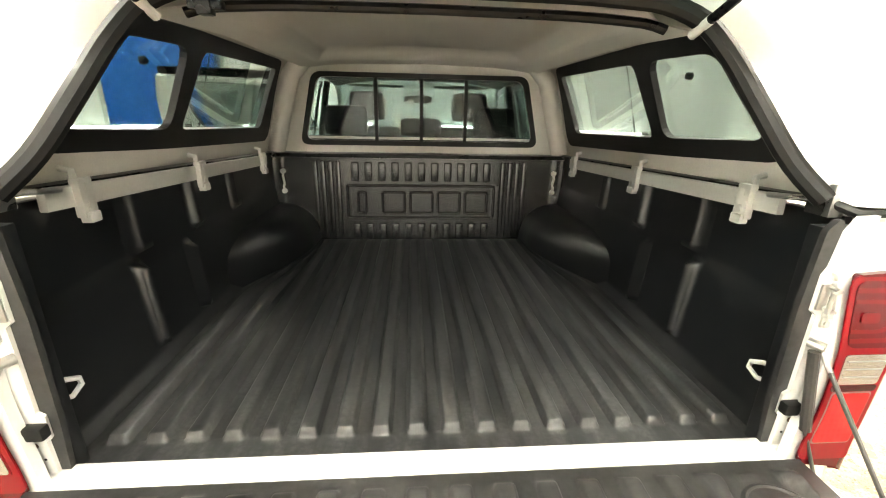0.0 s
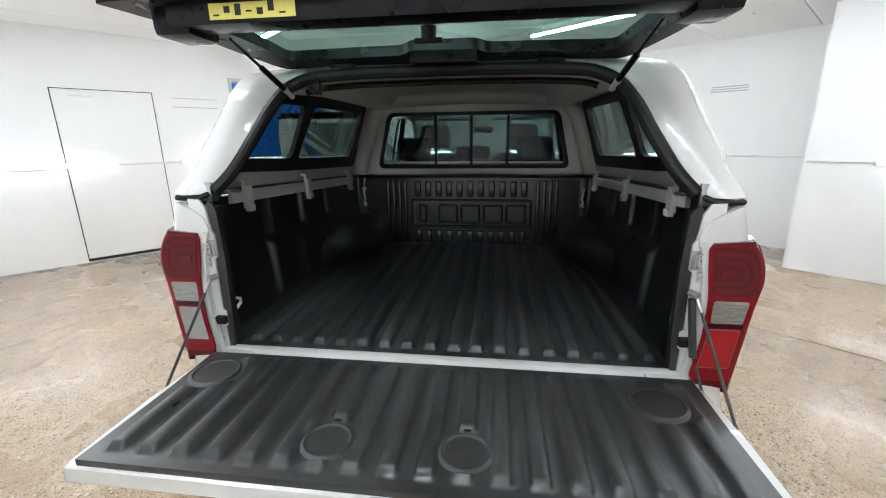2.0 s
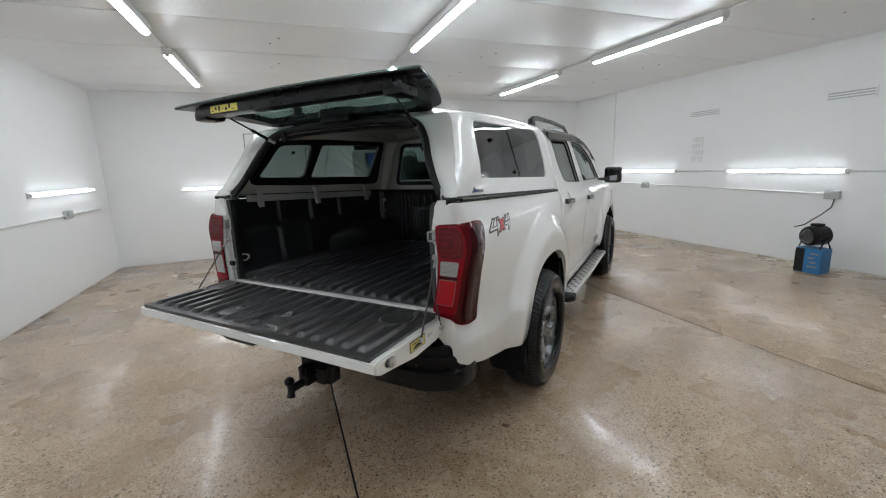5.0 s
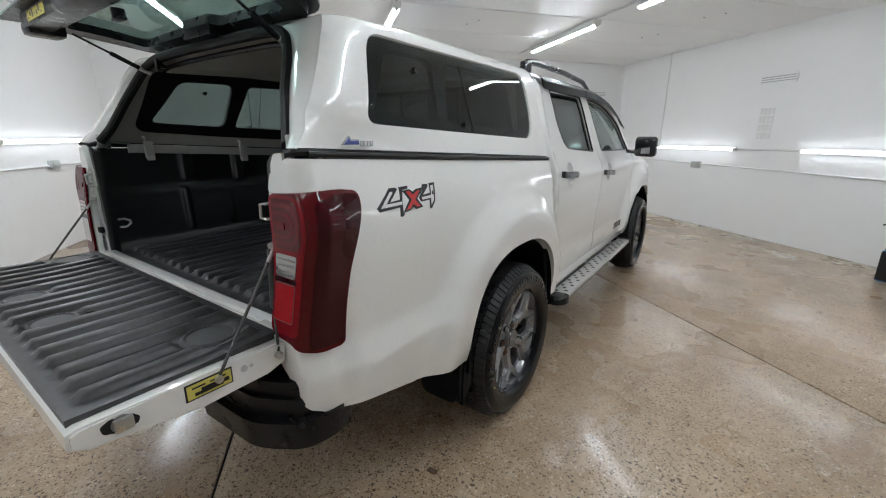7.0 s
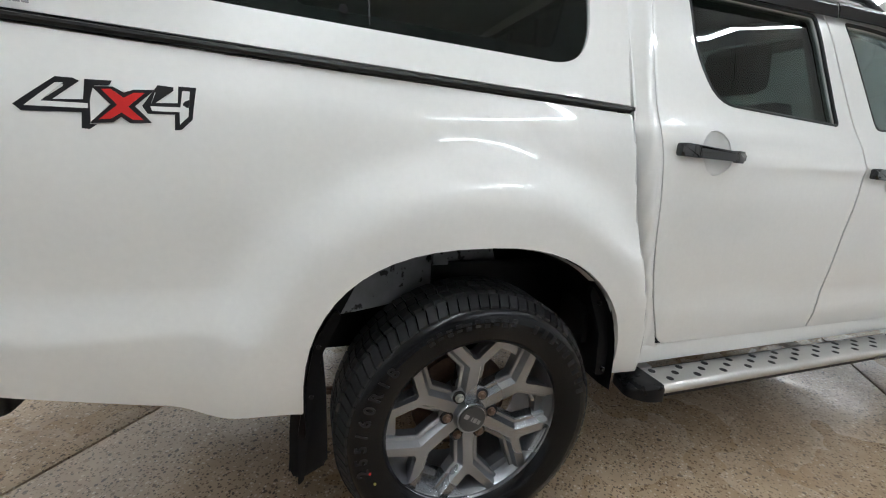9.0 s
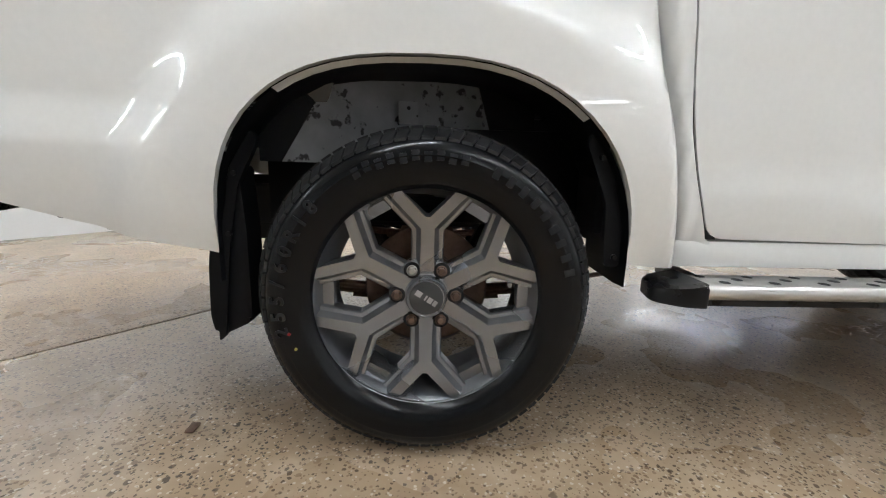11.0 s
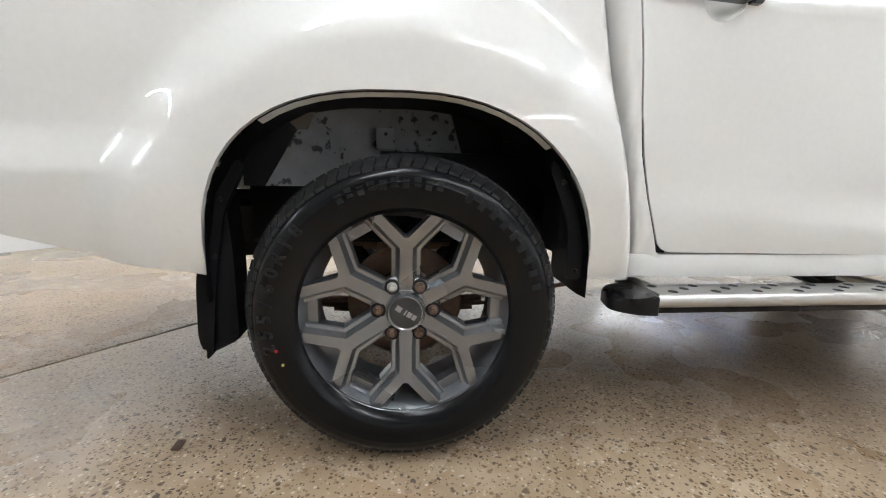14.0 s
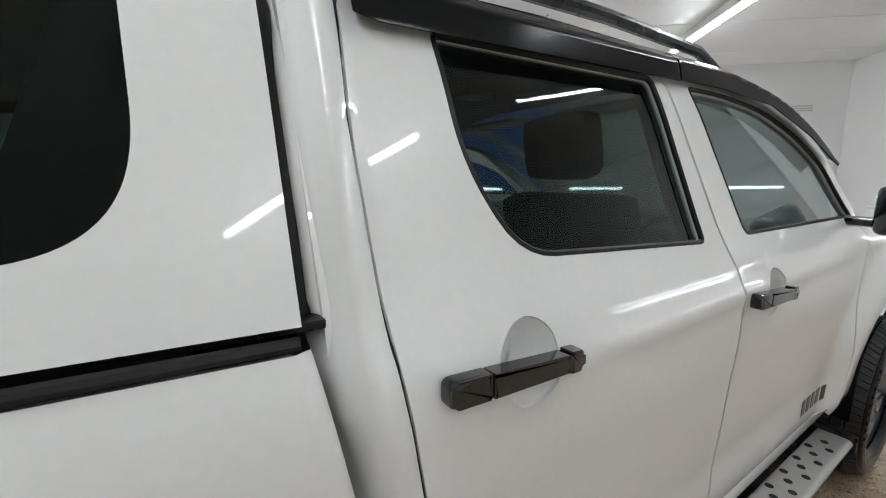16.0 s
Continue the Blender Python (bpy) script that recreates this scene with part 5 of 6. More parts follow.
# ---------------------------------------------------------------- cab
def dusty_material():
    """Grey dusted steel with dark tar splashes."""
    m = grain(material("dusty_steel", (0.165, 0.169, 0.178), 0.55), 18, 0.35)
    t, b, node, link = nodes_of(m)
    old = b.inputs["Base Color"].links[0].from_socket
    n = node("ShaderNodeTexNoise")
    n.inputs["Scale"].default_value, n.inputs["Detail"].default_value = 30, 12
    link(coords(t), n.inputs["Vector"])
    r = node("ShaderNodeMapRange")
    r.inputs["From Min"].default_value, r.inputs["From Max"].default_value = 0.59, 0.64
    link(n.outputs["Fac"], r.inputs["Value"])
    x = node("ShaderNodeMix")
    x.data_type = "RGBA"
    link(r.outputs[0], x.inputs[0])
    link(old, x.inputs[6])
    x.inputs[7].default_value = (0.01, 0.01, 0.011, 1)
    link(x.outputs[2], b.inputs["Base Color"])
    return m


DUSTY = dusty_material()


def cab_half(z):
    return interp(z, [0.48, 0.56, 0.80, 1.00, 1.15, 1.24, 1.30, 1.34, 1.50, 1.69, 1.76, 1.80], [0.795, 0.820, 0.845, 0.851, 0.850, 0.840, 0.815, 0.800, 0.756, 0.700, 0.655, 0.58])


def cab_rear(z):
    """Where the cab corner turns in, next to the bed."""
    return interp(z, [0.492, 0.71, 1.10, 1.31, 1.55, 1.75], [0.616, 0.577, 0.503, 0.470, 0.466, 0.478])


def cab_map(u, v, lift=0.0):
    x = cab_half(v) + lift
    # a crease along the doors, and the waist drawn in below it
    x += 0.010 * smooth01(0.05, 0.0, abs(v - 1.185 - 0.02 * (u - 1.5))) * smooth01(0.5, 0.8, u) - 0.008 * smooth01(0.25, 0.1, abs(v - 0.82))
    x += 0.011 * min(1.0, max(0.0, (0.80 - 0.056 * u - v) / 0.095)) ** 1.3 * smooth01(0.62, 0.72, u) * smooth01(2.60, 2.45, u)
    x += 0.012 * smooth01(0.03, 0.0, abs(u - 0.525 - 0.10 * smooth01(1.2, 0.55, v)))
    t = min(1.0, max(0.0, (cab_rear(v) + 0.052 - u) / 0.066))
    x -= 0.070 * (1 - math.sqrt(max(0.0, 1 - t * t * 0.985)))
    x -= 0.05 * smooth01(2.55, 2.75, u) * smooth01(1.2, 1.35, v)
    # front wing swells round the front wheel
    r = math.hypot(u - 3.1, (v - 0.42))
    x += 0.045 * smooth01(0.80, 0.56, r) * smooth01(2.3, 2.55, u)
    x -= 0.25 * smooth01(3.55, 4.05, u)
    return (x, u, v)


def round_cup(y, z, r):
    return [(y + 0.038 + r * math.cos(a), z - 0.002 + 1.10 * r * math.sin(a)) for a in np.linspace(0, math.tau, 36, endpoint=False)]


quarter = [(0.603, 0.492), (0.564, 0.71), (0.490, 1.10), (0.457, 1.31), (0.453, 1.55), (0.461, 1.70), (0.49, 1.745), (0.548, 1.75), (0.542, 1.70), (0.533, 1.56), (0.545, 1.28), (0.612, 0.81), (0.690, 0.553), (0.705, 0.543), (0.715, 0.492)]
door_rear = round_poly([(0.695, 0.553), (1.462, 0.545), (1.492, 0.74), (1.509, 1.15), (1.470, 1.30), (1.325, 1.725), (0.552, 1.725), (0.538, 1.56), (0.550, 1.28), (0.617, 0.81)], [0.04, 0.01, 0.1, 0.1, 0.02, 0.01, 0.01, 0.1, 0.1, 0.1], 4)
win_rear = round_poly([(0.692, 1.70), (0.714, 1.50), (0.80, 1.358), (1.378, 1.325), (1.285, 1.70)], [0.02, 0.12, 0.13, 0.02, 0.02])
door_front = round_poly([(1.471, 0.545), (2.49, 0.54), (2.56, 0.70), (2.605, 1.0), (2.63, 1.29), (2.34, 1.545), (2.15, 1.63), (1.88, 1.71), (1.62, 1.735), (1.334, 1.725), (1.479, 1.30), (1.518, 1.15), (1.501, 0.74)], [0.01, 0.04, 0.05, 0.1, 0.02, 0.05, 0.1, 0.1, 0.1, 0.01, 0.02, 0.1, 0.1], 4)
win_front = round_poly([(1.60, 1.325), (2.52, 1.315), (2.31, 1.51), (2.13, 1.595), (1.87, 1.672), (1.62, 1.695), (1.445, 1.695)], [0.02, 0.02, 0.05, 0.1, 0.1, 0.1, 0.02])
# the doors of the far side stand open on their hinges
SWING = {"rear_door": Matrix.Translation((-0.79, 1.485, 0)) @ pose(0, 0, 0, 0, 0, -68) @ Matrix.Translation((0.79, -1.485, 0)),
         "front_door": Matrix.Translation((-0.79, 2.585, 0)) @ pose(0, 0, 0, 0, 0, -57) @ Matrix.Translation((0.79, -2.585, 0))}
for s in SIDES:
    cm = mirror(cab_map, s)
    doors = []
    skin("cab_corner", quarter, cm, WHITE, truck, step=0.022, thick=0.015, outward=s)
    for name, outline, hole, handle in (("rear_door", door_rear, win_rear, 0.733), ("front_door", door_front, win_front, 1.662)):
        door = skin(name, outline, cm, WHITE, truck, [hole, round_cup(handle, 1.207 if name == "rear_door" else 1.162, 0.062)], 0.04, 0.03, GREYTRIM if s > 0 else WHITE, outward=s, label="white cab door with a black handle" if s > 0 else "white cab door standing wide open")
        doors.append(door)
        gl = skin("door_glass", hole, mirror(lambda u, v: (cab_half(v) - 0.016, u, v), s), TINT if name == "rear_door" and s > 0 else TINT_LIGHT, door, step=0.08, thick=0.004, outward=s, label="tinted door glass")
        gl.visible_shadow = False
        edge = [mirror(lambda u, v: (cab_half(v) - 0.004, u, v), s)(u, v) for u, v in resample(hole, 0.04)]
        part("window_seal", tube(edge, 0.0065, 6, closed=True), RUBBER, door, "black window seal")
        # handle: recessed cup, strap and end pieces
        hz = 1.207 if name == "rear_door" else 1.162
        hx = cab_map(handle, hz)[0]
        cup = mirror(lambda u, v, y=handle + 0.038, z=hz - 0.002: (cab_map(u, v)[0] - 0.003 - 0.028 * max(0.0, 1 - ((u - y) ** 2 + ((v - z) / 1.10) ** 2) / 0.063 ** 2) ** 0.8, u, v), s)
        skin("handle_cup", round_cup(handle, hz, 0.0635), cup, WHITE, door, step=0.012, thick=0.003, outward=s, label="recessed cup behind the handle")
        for nm, y0, y1, h0, h1 in (("handle_end", -0.128, -0.060, 0.0195, 0.0190), ("handle", -0.058, 0.098, 0.0185, 0.0150), ("handle_end", 0.100, 0.134, 0.0185, 0.0175)):
            out = round_poly([(y0, -h0), (y1, -h1), (y1, h1), (y0, h0)], [0.012 if y0 < -0.1 else 0.002, 0.010 if y1 > 0.12 else 0.002, 0.010 if y1 > 0.12 else 0.002, 0.012 if y0 < -0.1 else 0.002])
            lean = 0.004 if nm == "handle" else 0.0
            bm = prism(out, lambda u, v, w, y=handle, z=hz: (s * (hx + 0.002 + w + lean * (w > 0.015)), y + u, z + 0.004 - 0.061 * (u + 0.128) * 1.0 + v), 0.021 if nm == "handle" else 0.024, None, 0.007)
            part(nm, bm, GLOSSBLACK, door, "gloss black door handle", smooth=50)
        if s < 0:
            mid = np.mean(hole, 0)
            grow = lambda k: [tuple(mid + (np.array(q) - mid) * np.array((k, k + 0.02))) for q in hole]
            inner = round_poly([(0.685, 1.685), (0.705, 1.51), (0.79, 1.368), (1.335, 1.345), (1.265, 1.685)] if name == "rear_door" else [(1.64, 1.355), (2.38, 1.345), (2.25, 1.49), (2.09, 1.565), (1.85, 1.635), (1.65, 1.66), (1.51, 1.66)], [0.05, 0.12, 0.1, 0.05, 0.05] if name == "rear_door" else [0.06, 0.03, 0.05, 0.1, 0.1, 0.06, 0.06])
            skin("window_surround", grow(1.05), mirror(lambda u, v: (cab_half(v) - 0.034, u, v), s), WHITE, door, [inner], 0.03, 0.012, outward=s)
            part("window_seal", tube([mirror(lambda u, v: (cab_half(v) - 0.047, u, v), s)(u, v) for u, v in resample(inner, 0.03)], 0.005, 6, closed=True), RUBBER, door, "black window seal")
            y0, y1 = (0.68, 1.44) if name == "rear_door" else (1.56, 2.50)
            card = part("door_card", boxed((-0.745, y0, 0.60), (-0.715, y1, 1.29), 0.02), GREYTRIM, door, "grey plastic door lining")
            part("arm_rest", boxed((-0.72, y0 + 0.10, 0.93), (-0.655, y1 - 0.16, 0.99), 0.02), GREYTRIM, card)
            part("map_pocket", boxed((-0.72, y0 + 0.10, 0.62), (-0.67, y1 - 0.10, 0.74), 0.02), GREYTRIM, card)
            door.matrix_local = SWING[name]
    # dark strips inside the door shells, painting shade into the shut gaps
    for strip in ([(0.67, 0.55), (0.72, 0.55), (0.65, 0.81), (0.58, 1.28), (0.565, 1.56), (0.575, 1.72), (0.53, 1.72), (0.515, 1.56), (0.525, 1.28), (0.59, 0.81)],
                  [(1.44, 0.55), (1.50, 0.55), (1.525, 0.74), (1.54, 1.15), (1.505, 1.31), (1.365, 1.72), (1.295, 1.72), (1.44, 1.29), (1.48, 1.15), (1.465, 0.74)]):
        skin("shut_shade", strip, mirror(lambda u, v: cab_map(u, v, -0.007), s), DARK, truck, step=0.03, thick=0.004, outward=s)
    # wind deflectors
    for leaf, outline in zip(doors, ([(0.560, 1.768), (0.562, 1.700), (0.60, 1.692), (1.372, 1.702), (1.362, 1.775), (0.95, 1.778)],
                    [(1.374, 1.776), (1.384, 1.704), (1.62, 1.705), (1.87, 1.682), (2.12, 1.602), (2.34, 1.505), (2.36, 1.535), (2.14, 1.655), (1.88, 1.742), (1.62, 1.776)])):
        def visor(u, v, k=s):
            top = interp(u, [0.5, 1.4, 1.62, 1.88, 2.14, 2.36], [1.772, 1.776, 1.776, 1.742, 1.655, 1.535])
            d = min(1.0, max(0.0, (top - v) / 0.08))
            return (k * (cab_half(top - 0.035) + 0.034 * min(1.0, d * 3) + 0.012 * d), u, v)
        skin("wind_deflector", outline, visor, SMOKED, leaf, step=0.013, thick=0.004, outward=s, label="smoked black wind deflector")
    # front wing, rocker
    wing = [(2.498, 0.50), (2.57, 0.70), (2.613, 1.0), (2.638, 1.285), (2.70, 1.27), (3.2, 1.20), (3.75, 1.10), (3.90, 1.02), (3.93, 0.60), (3.70, 0.56)] + [(2 * 3.1 - u, v) for u, v in arch(3.1, 0.51, 0.470, 0.418)] + [(2.60, 0.50)]
    skin("front_wing", wing, cm, WHITE, truck, step=0.05, thick=0.015, outward=s)
    bm = boxed((min(s * 0.70, s * 0.826), 0.60, 0.477), (max(s * 0.70, s * 0.826), 2.62, 0.549), 0.018)
    part("rocker_panel", bm, WHITE, truck)
    # door shuts: dark sheet behind the gaps, standing in for their shade
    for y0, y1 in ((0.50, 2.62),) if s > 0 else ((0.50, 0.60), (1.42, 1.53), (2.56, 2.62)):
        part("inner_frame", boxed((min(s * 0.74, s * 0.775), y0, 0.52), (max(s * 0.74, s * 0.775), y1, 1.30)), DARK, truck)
    part("cant_rail", tube([(s * 0.640, 0.50, 1.752), (s * 0.640, 1.4, 1.762), (s * 0.640, 1.65, 1.755), (s * 0.66, 1.90, 1.712), (s * 0.69, 2.15, 1.635), (s * 0.72, 2.36, 1.54), (s * 0.755, 2.66, 1.31)], 0.026, 10), WHITE, truck, smooth=60)
    part("pillar", tube([(s * 0.735, 1.43, 1.31), (s * 0.640, 1.325, 1.72)], 0.022, 8), DARK, truck)
    # side step with punched tread
    st = part("side_step", boxed((min(s * 0.832, s * 0.925), 0.63, 0.446), (max(s * 0.832, s * 0.925), 2.44, 0.462), 0.004), STEPSTEEL, truck, "brushed steel side step with punched holes")
    part("step_edge", tube([(s * 0.922, 0.62, 0.4435), (s * 0.922, 2.44, 0.4435)], 0.0185, 12), STEPSTEEL, st, smooth=60)
    part("step_under", boxed((min(s * 0.79, s * 0.925), 0.62, 0.408), (max(s * 0.79, s * 0.925), 2.46, 0.436), 0.008), PLASTIC, st)
    for y0, y1 in ((0.535, 0.64), (2.43, 2.51)):
        bm = bmesh.new()
        back = -1 if y0 < 1 else 1
        ya, yb = (y1, y0 - 0.005) if back < 0 else (y0, y1 + 0.03)
        pts = round_poly([(0.795, ya), (0.95, ya), (0.945, (ya + yb) / 2), (0.90, yb), (0.80, yb - 0.2 * (yb - ya))], [0.004, 0.012, 0.06, 0.03, 0.02])
        prism(pts, lambda u, v, w, ya=ya, yb=yb: (s * u, v, 0.412 + w * (0.9 - 0.35 * abs((v - ya) / (yb - ya)))), 0.060, bm, 0.010)
        part("step_end", bm, PLASTIC, st, "black end cap")
    hole = tube([(0, 0, 0), (0, 0, 0.0012)], 0.0125, 12)
    hm = part("step_hole", hole, DARK, st)
    hm.location = (s * 0.905, 0.70, 0.4615)
    for k in range(1, 42):
        row, col = k % 3, k // 3
        o = new("step_hole", hm.data)
        o.parent = st
        o.location = (s * (0.905 - 0.027 * row), 0.70 + 0.122 * col + (0.0, 0.05, -0.026)[row], 0.4615)
    for y in (0.70, 1.5, 2.3):
        part("step_bracket", boxed((min(s * 0.66, s * 0.80), y - 0.03, 0.425), (max(s * 0.66, s * 0.80), y + 0.03, 0.445), 0.004), ALU, st)
    # wheel arch linings and mud flap
    for cy in (0.0, 3.1):
        pts = [(cy - 0.470, 0.44)] + arch(cy, 0.51, 0.470, 0.424, 0.74 if cy == 0 else 0.88) + [(cy + 0.470, 0.44)]
        bm = bmesh.new()
        rows = []
        for x, shrink in ((0.885, 0.998), (0.84, 0.985), (0.78, 0.99), (0.63, 1.0 if cy == 0 else 1.10)):
            rows.append([bm.verts.new((s * (max(x, 0.748 - house_reach(u - 0.02)) if cy == 0 else x), cy + (u - cy) * shrink + 0.004 * math.sin(9 * k) * (x < 0.88), 0.44 + (v - 0.44) * shrink)) for k, (u, v) in enumerate(pts)])
        for r0, r1 in zip(rows, rows[1:]):
            for i in range(len(pts) - 1):
                bm.faces.new((r0[i], r0[i + 1], r1[i + 1], r1[i]))
        part("arch_lining", bm, ARCH, truck, "black wheel arch lining", smooth=60)
        lip = [p for p in pts if p[1] > (0.855 if p[0] < cy else 0.80)]
        bm = bmesh.new()
        rows = [[bm.verts.new((s * x, cy + (u - cy) * q, 0.44 + (v - 0.44) * q)) for u, v in lip] for x, q in ((0.895, 0.998), (0.868, 0.986), (0.868, 0.990))]
        for r0, r1 in zip(rows, rows[1:]):
            for i in range(len(lip) - 1):
                bm.faces.new((r0[i], r0[i + 1], r1[i + 1], r1[i]))
        part("arch_lip", bm, WHITE, truck, "white turned-in arch lip", smooth=60)
    for name, y0, y1, mat, label in (("inner_wing", -0.235, 0.135, DUSTY, "dusty grey inner wing with tar splashes"), ("wing_lining", -0.40, -0.237, ARCH, "black lining behind the wheel"), ("wing_lining", 0.137, 0.30, ARCH, "black lining before the wheel")):
        bm = bmesh.new()
        rows = []
        for i in range(15):
            y = y0 + (y1 - y0) * i / 14
            row = []
            for a in [-3, -2, -1] + [math.pi / 24 * j for j in range(13)]:
                # the strips widen downwards, as the lining does
                rise = 0.155 + 0.045 * smooth01(-0.40, -0.10, y)
                z = 0.862 + (rise * math.sin(a) ** 0.8 if a >= 0 else 0.05 * a)
                yy = min(0.31, max(-0.42, y * (1 - 2.4 * (z - 0.95))))
                row.append(bm.verts.new((s * (0.752 - house_reach(yy) * (math.cos(a) ** 0.8 if a > 0 else 1.0)), yy, z)))
            rows.append(row)
        for r0, r1 in zip(rows, rows[1:]):
            for j in range(len(r0) - 1):
                bm.faces.new((r0[j], r0[j + 1], r1[j + 1], r1[j]))
        part(name, bm, mat, truck, label, smooth=60)
    part("bracket_tab", boxed((min(s * 0.63, s * 0.648), -0.080, 0.833), (max(s * 0.63, s * 0.648), -0.036, 0.878), 0.003), DUSTY, truck, "grey steel tab")
    bm = prism(round_poly([(-0.455, 0.70), (-0.425, 0.70), (-0.415, 0.55), (-0.415, 0.335), (-0.459, 0.312), (-0.499, 0.294), (-0.512, 0.34), (-0.507, 0.48), (-0.492, 0.56)], [0.01, 0.01, 0.02, 0.01, 0.02, 0.018, 0.02, 0.05, 0.03]), lambda u, v, w, k=s: (k * (0.78 + w), u, v), 0.082, None, 0.012)
    prism(round_poly([(0.66, 0.55), (0.858, 0.55), (0.858, 0.40), (0.85, 0.30), (0.66, 0.30)], [0.02, 0.01, 0.02, 0.04, 0.05]), lambda u, v, w, k=s: (u * k, -0.478 - 0.026 * smooth01(0.5, 0.3, v) - w, v), 0.012, bm)
    part("mud_flap", bm, ARCH, truck, "black mud flap")
    bm = prism([(u, v) for u, v in round_poly([(-0.470, 0.55), (-0.44, 0.70), (-0.39, 0.78), (-0.375, 0.76), (-0.425, 0.66), (-0.452, 0.52), (-0.476, 0.30), (-0.492, 0.285), (-0.488, 0.44)], 0.015)], lambda u, v, w, k=s: (k * (0.850 + w), u, v), 0.02)
    part("arch_edge_trim", bm, ARCH, truck, "black arch edge trim")
    bm = prism(round_poly([(0.462, 0.485), (0.425, 0.485), (0.415, 0.64), (0.36, 0.77), (0.37, 0.80), (0.43, 0.70), (0.462, 0.58)], 0.015), lambda u, v, w, k=s: (k * (0.848 + w), u, v), 0.014)
    part("arch_edge_trim", bm, ARCH, truck, "black arch edge trim")
    for y, z in ((-0.432, 0.685), (-0.452, 0.548), (0.445, 0.51), (0.395, 0.74)):
        part("arch_screw", tube([(s * 0.86, y, z), (s * 0.874, y, z)], 0.006, 12), PLASTIC, truck)
    part("inner_panel", boxed((min(s * 0.60, s * 0.62), -0.45, 0.55), (max(s * 0.60, s * 0.62), 0.45, 0.815), 0.004), ARCH, truck)
    part("arch_tab", boxed((min(s * 0.653, s * 0.664), -0.083, 0.82), (max(s * 0.653, s * 0.664), -0.031, 0.877), 0.003), DUSTY, truck)
    part("tab_hole", tube([(s * 0.663, -0.056, 0.860), (s * 0.666, -0.056, 0.860)], 0.005, 10), DARK, truck)
    # mirror
    bm = bmesh.new()
    box(bm, (0.885, 2.40, 1.258), (1.072, 2.50, 1.438), 0.04, segments=4)
    bmesh.ops.transform(bm, matrix=Matrix.Diagonal((s, 1, 1, 1)), verts=bm.verts)
    mir = part("door_mirror", bm, GLOSSBLACK, truck, "gloss black door mirror", smooth=60)
    part("mirror_glass", boxed((-0.062, -0.002, 1.285), (0.062, 0.002, 1.415), 0.001, Matrix.Translation((s * 0.965, 2.398, 0)) @ pose(0, 0, 0, 0, 0, -14 * s)), material("mirror", (0.30, 0.31, 0.33), 0.02, 1.0), mir)
    part("mirror_arm", tube([(s * 0.79, 2.45, 1.305), (s * 0.90, 2.45, 1.30)], 0.028, 10, flat=0.7), GLOSSBLACK, mir)
    if s < 0:
        mir.matrix_local = SWING["front_door"]
    # roof rail
    bm = tube([(s * 0.565, 0.60, 1.825), (s * 0.562, 0.66, 1.858), (s * 0.56, 0.80, 1.872), (s * 0.56, 1.3, 1.874), (s * 0.56, 1.75, 1.858), (s * 0.56, 1.95, 1.80)], [0.018, 0.020, 0.020, 0.018, 0.017, 0.012], 10, flat=1.0)
    part("roof_rail", bm, PLASTIC, truck, "black roof rail")
    part("rail_foot", boxed((min(s * 0.548, s * 0.58), 0.59, 1.79), (max(s * 0.548, s * 0.58), 0.70, 1.858), 0.012), PLASTIC, truck)


def roof_z(x, y):
    return 1.818 - 0.058 * (abs(x) / 0.65) ** 3.5 - 0.03 * smooth01(0.75, 0.46, y) - 0.03 * smooth01(1.3, 1.75, y)


skin("roof", round_poly([(-0.648, 0.475), (0.648, 0.475), (0.645, 1.66), (-0.645, 1.66)], 0.05), lambda x, y: (x, y, roof_z(x, y)), WHITE, truck, step=0.06, thick=0.03, back=GREYTRIM, outward=1, label="white cab roof")
ws = skin("windscreen", [(-0.64, 0.0), (0.64, 0.0), (0.755, 1.0), (-0.755, 1.0)], lambda x, t: (x, 1.655 + 1.06 * t - 0.10 * (x / 0.7) ** 2 * t, 1.775 - 0.50 * t - 0.07 * t * t - 0.05 * (x / 0.7) ** 2 * (1 - t)), TINT_LIGHT, truck, step=0.1, thick=0.005, outward=1, label="clear windscreen")
ws.visible_shadow = False
skin("bonnet", round_poly([(-0.79, 2.66), (0.79, 2.66), (0.76, 3.80), (0.55, 3.95), (-0.55, 3.95), (-0.76, 3.80)], 0.06), lambda x, y: (x, y, 1.275 - 0.13 * smooth01(2.6, 4.1, y) - 0.08 * (abs(x) / 0.8) ** 3 - 0.10 * smooth01(3.6, 4.0, y)), WHITE, truck, step=0.08, thick=0.02, outward=1, label="white bonnet")
part("front_end", boxed((-0.74, 3.72, 0.52), (0.74, 3.92, 1.05), 0.08), WHITE, truck)
part("firewall", boxed((-0.78, 2.62, 0.50), (0.78, 2.66, 1.20)), DARK, truck)
part("cab_floor", boxed((-0.78, 0.50, 0.50), (0.78, 2.66, 0.54)), DARK, truck)
# back wall of the cab with its window
skin("cab_back", round_poly([(-0.80, 0.60), (0.80, 0.60), (0.80, 1.30), (0.66, 1.76), (-0.66, 1.76), (-0.80, 1.30)], 0.03), lambda x, z: (x, 0.475, z), WHITE, truck, [round_poly([(-0.66, 1.36), (0.66, 1.36), (0.57, 1.70), (-0.57, 1.70)], 0.06)], 0.08, 0.03, GREYTRIM, outward=1)
cg = skin("rear_glass", round_poly([(-0.66, 1.36), (0.66, 1.36), (0.57, 1.70), (-0.57, 1.70)], 0.06), lambda x, z: (x, 0.49, z), TINT_LIGHT, truck, step=0.15, thick=0.004, outward=1, label="cab rear glass")
cg.visible_shadow = False

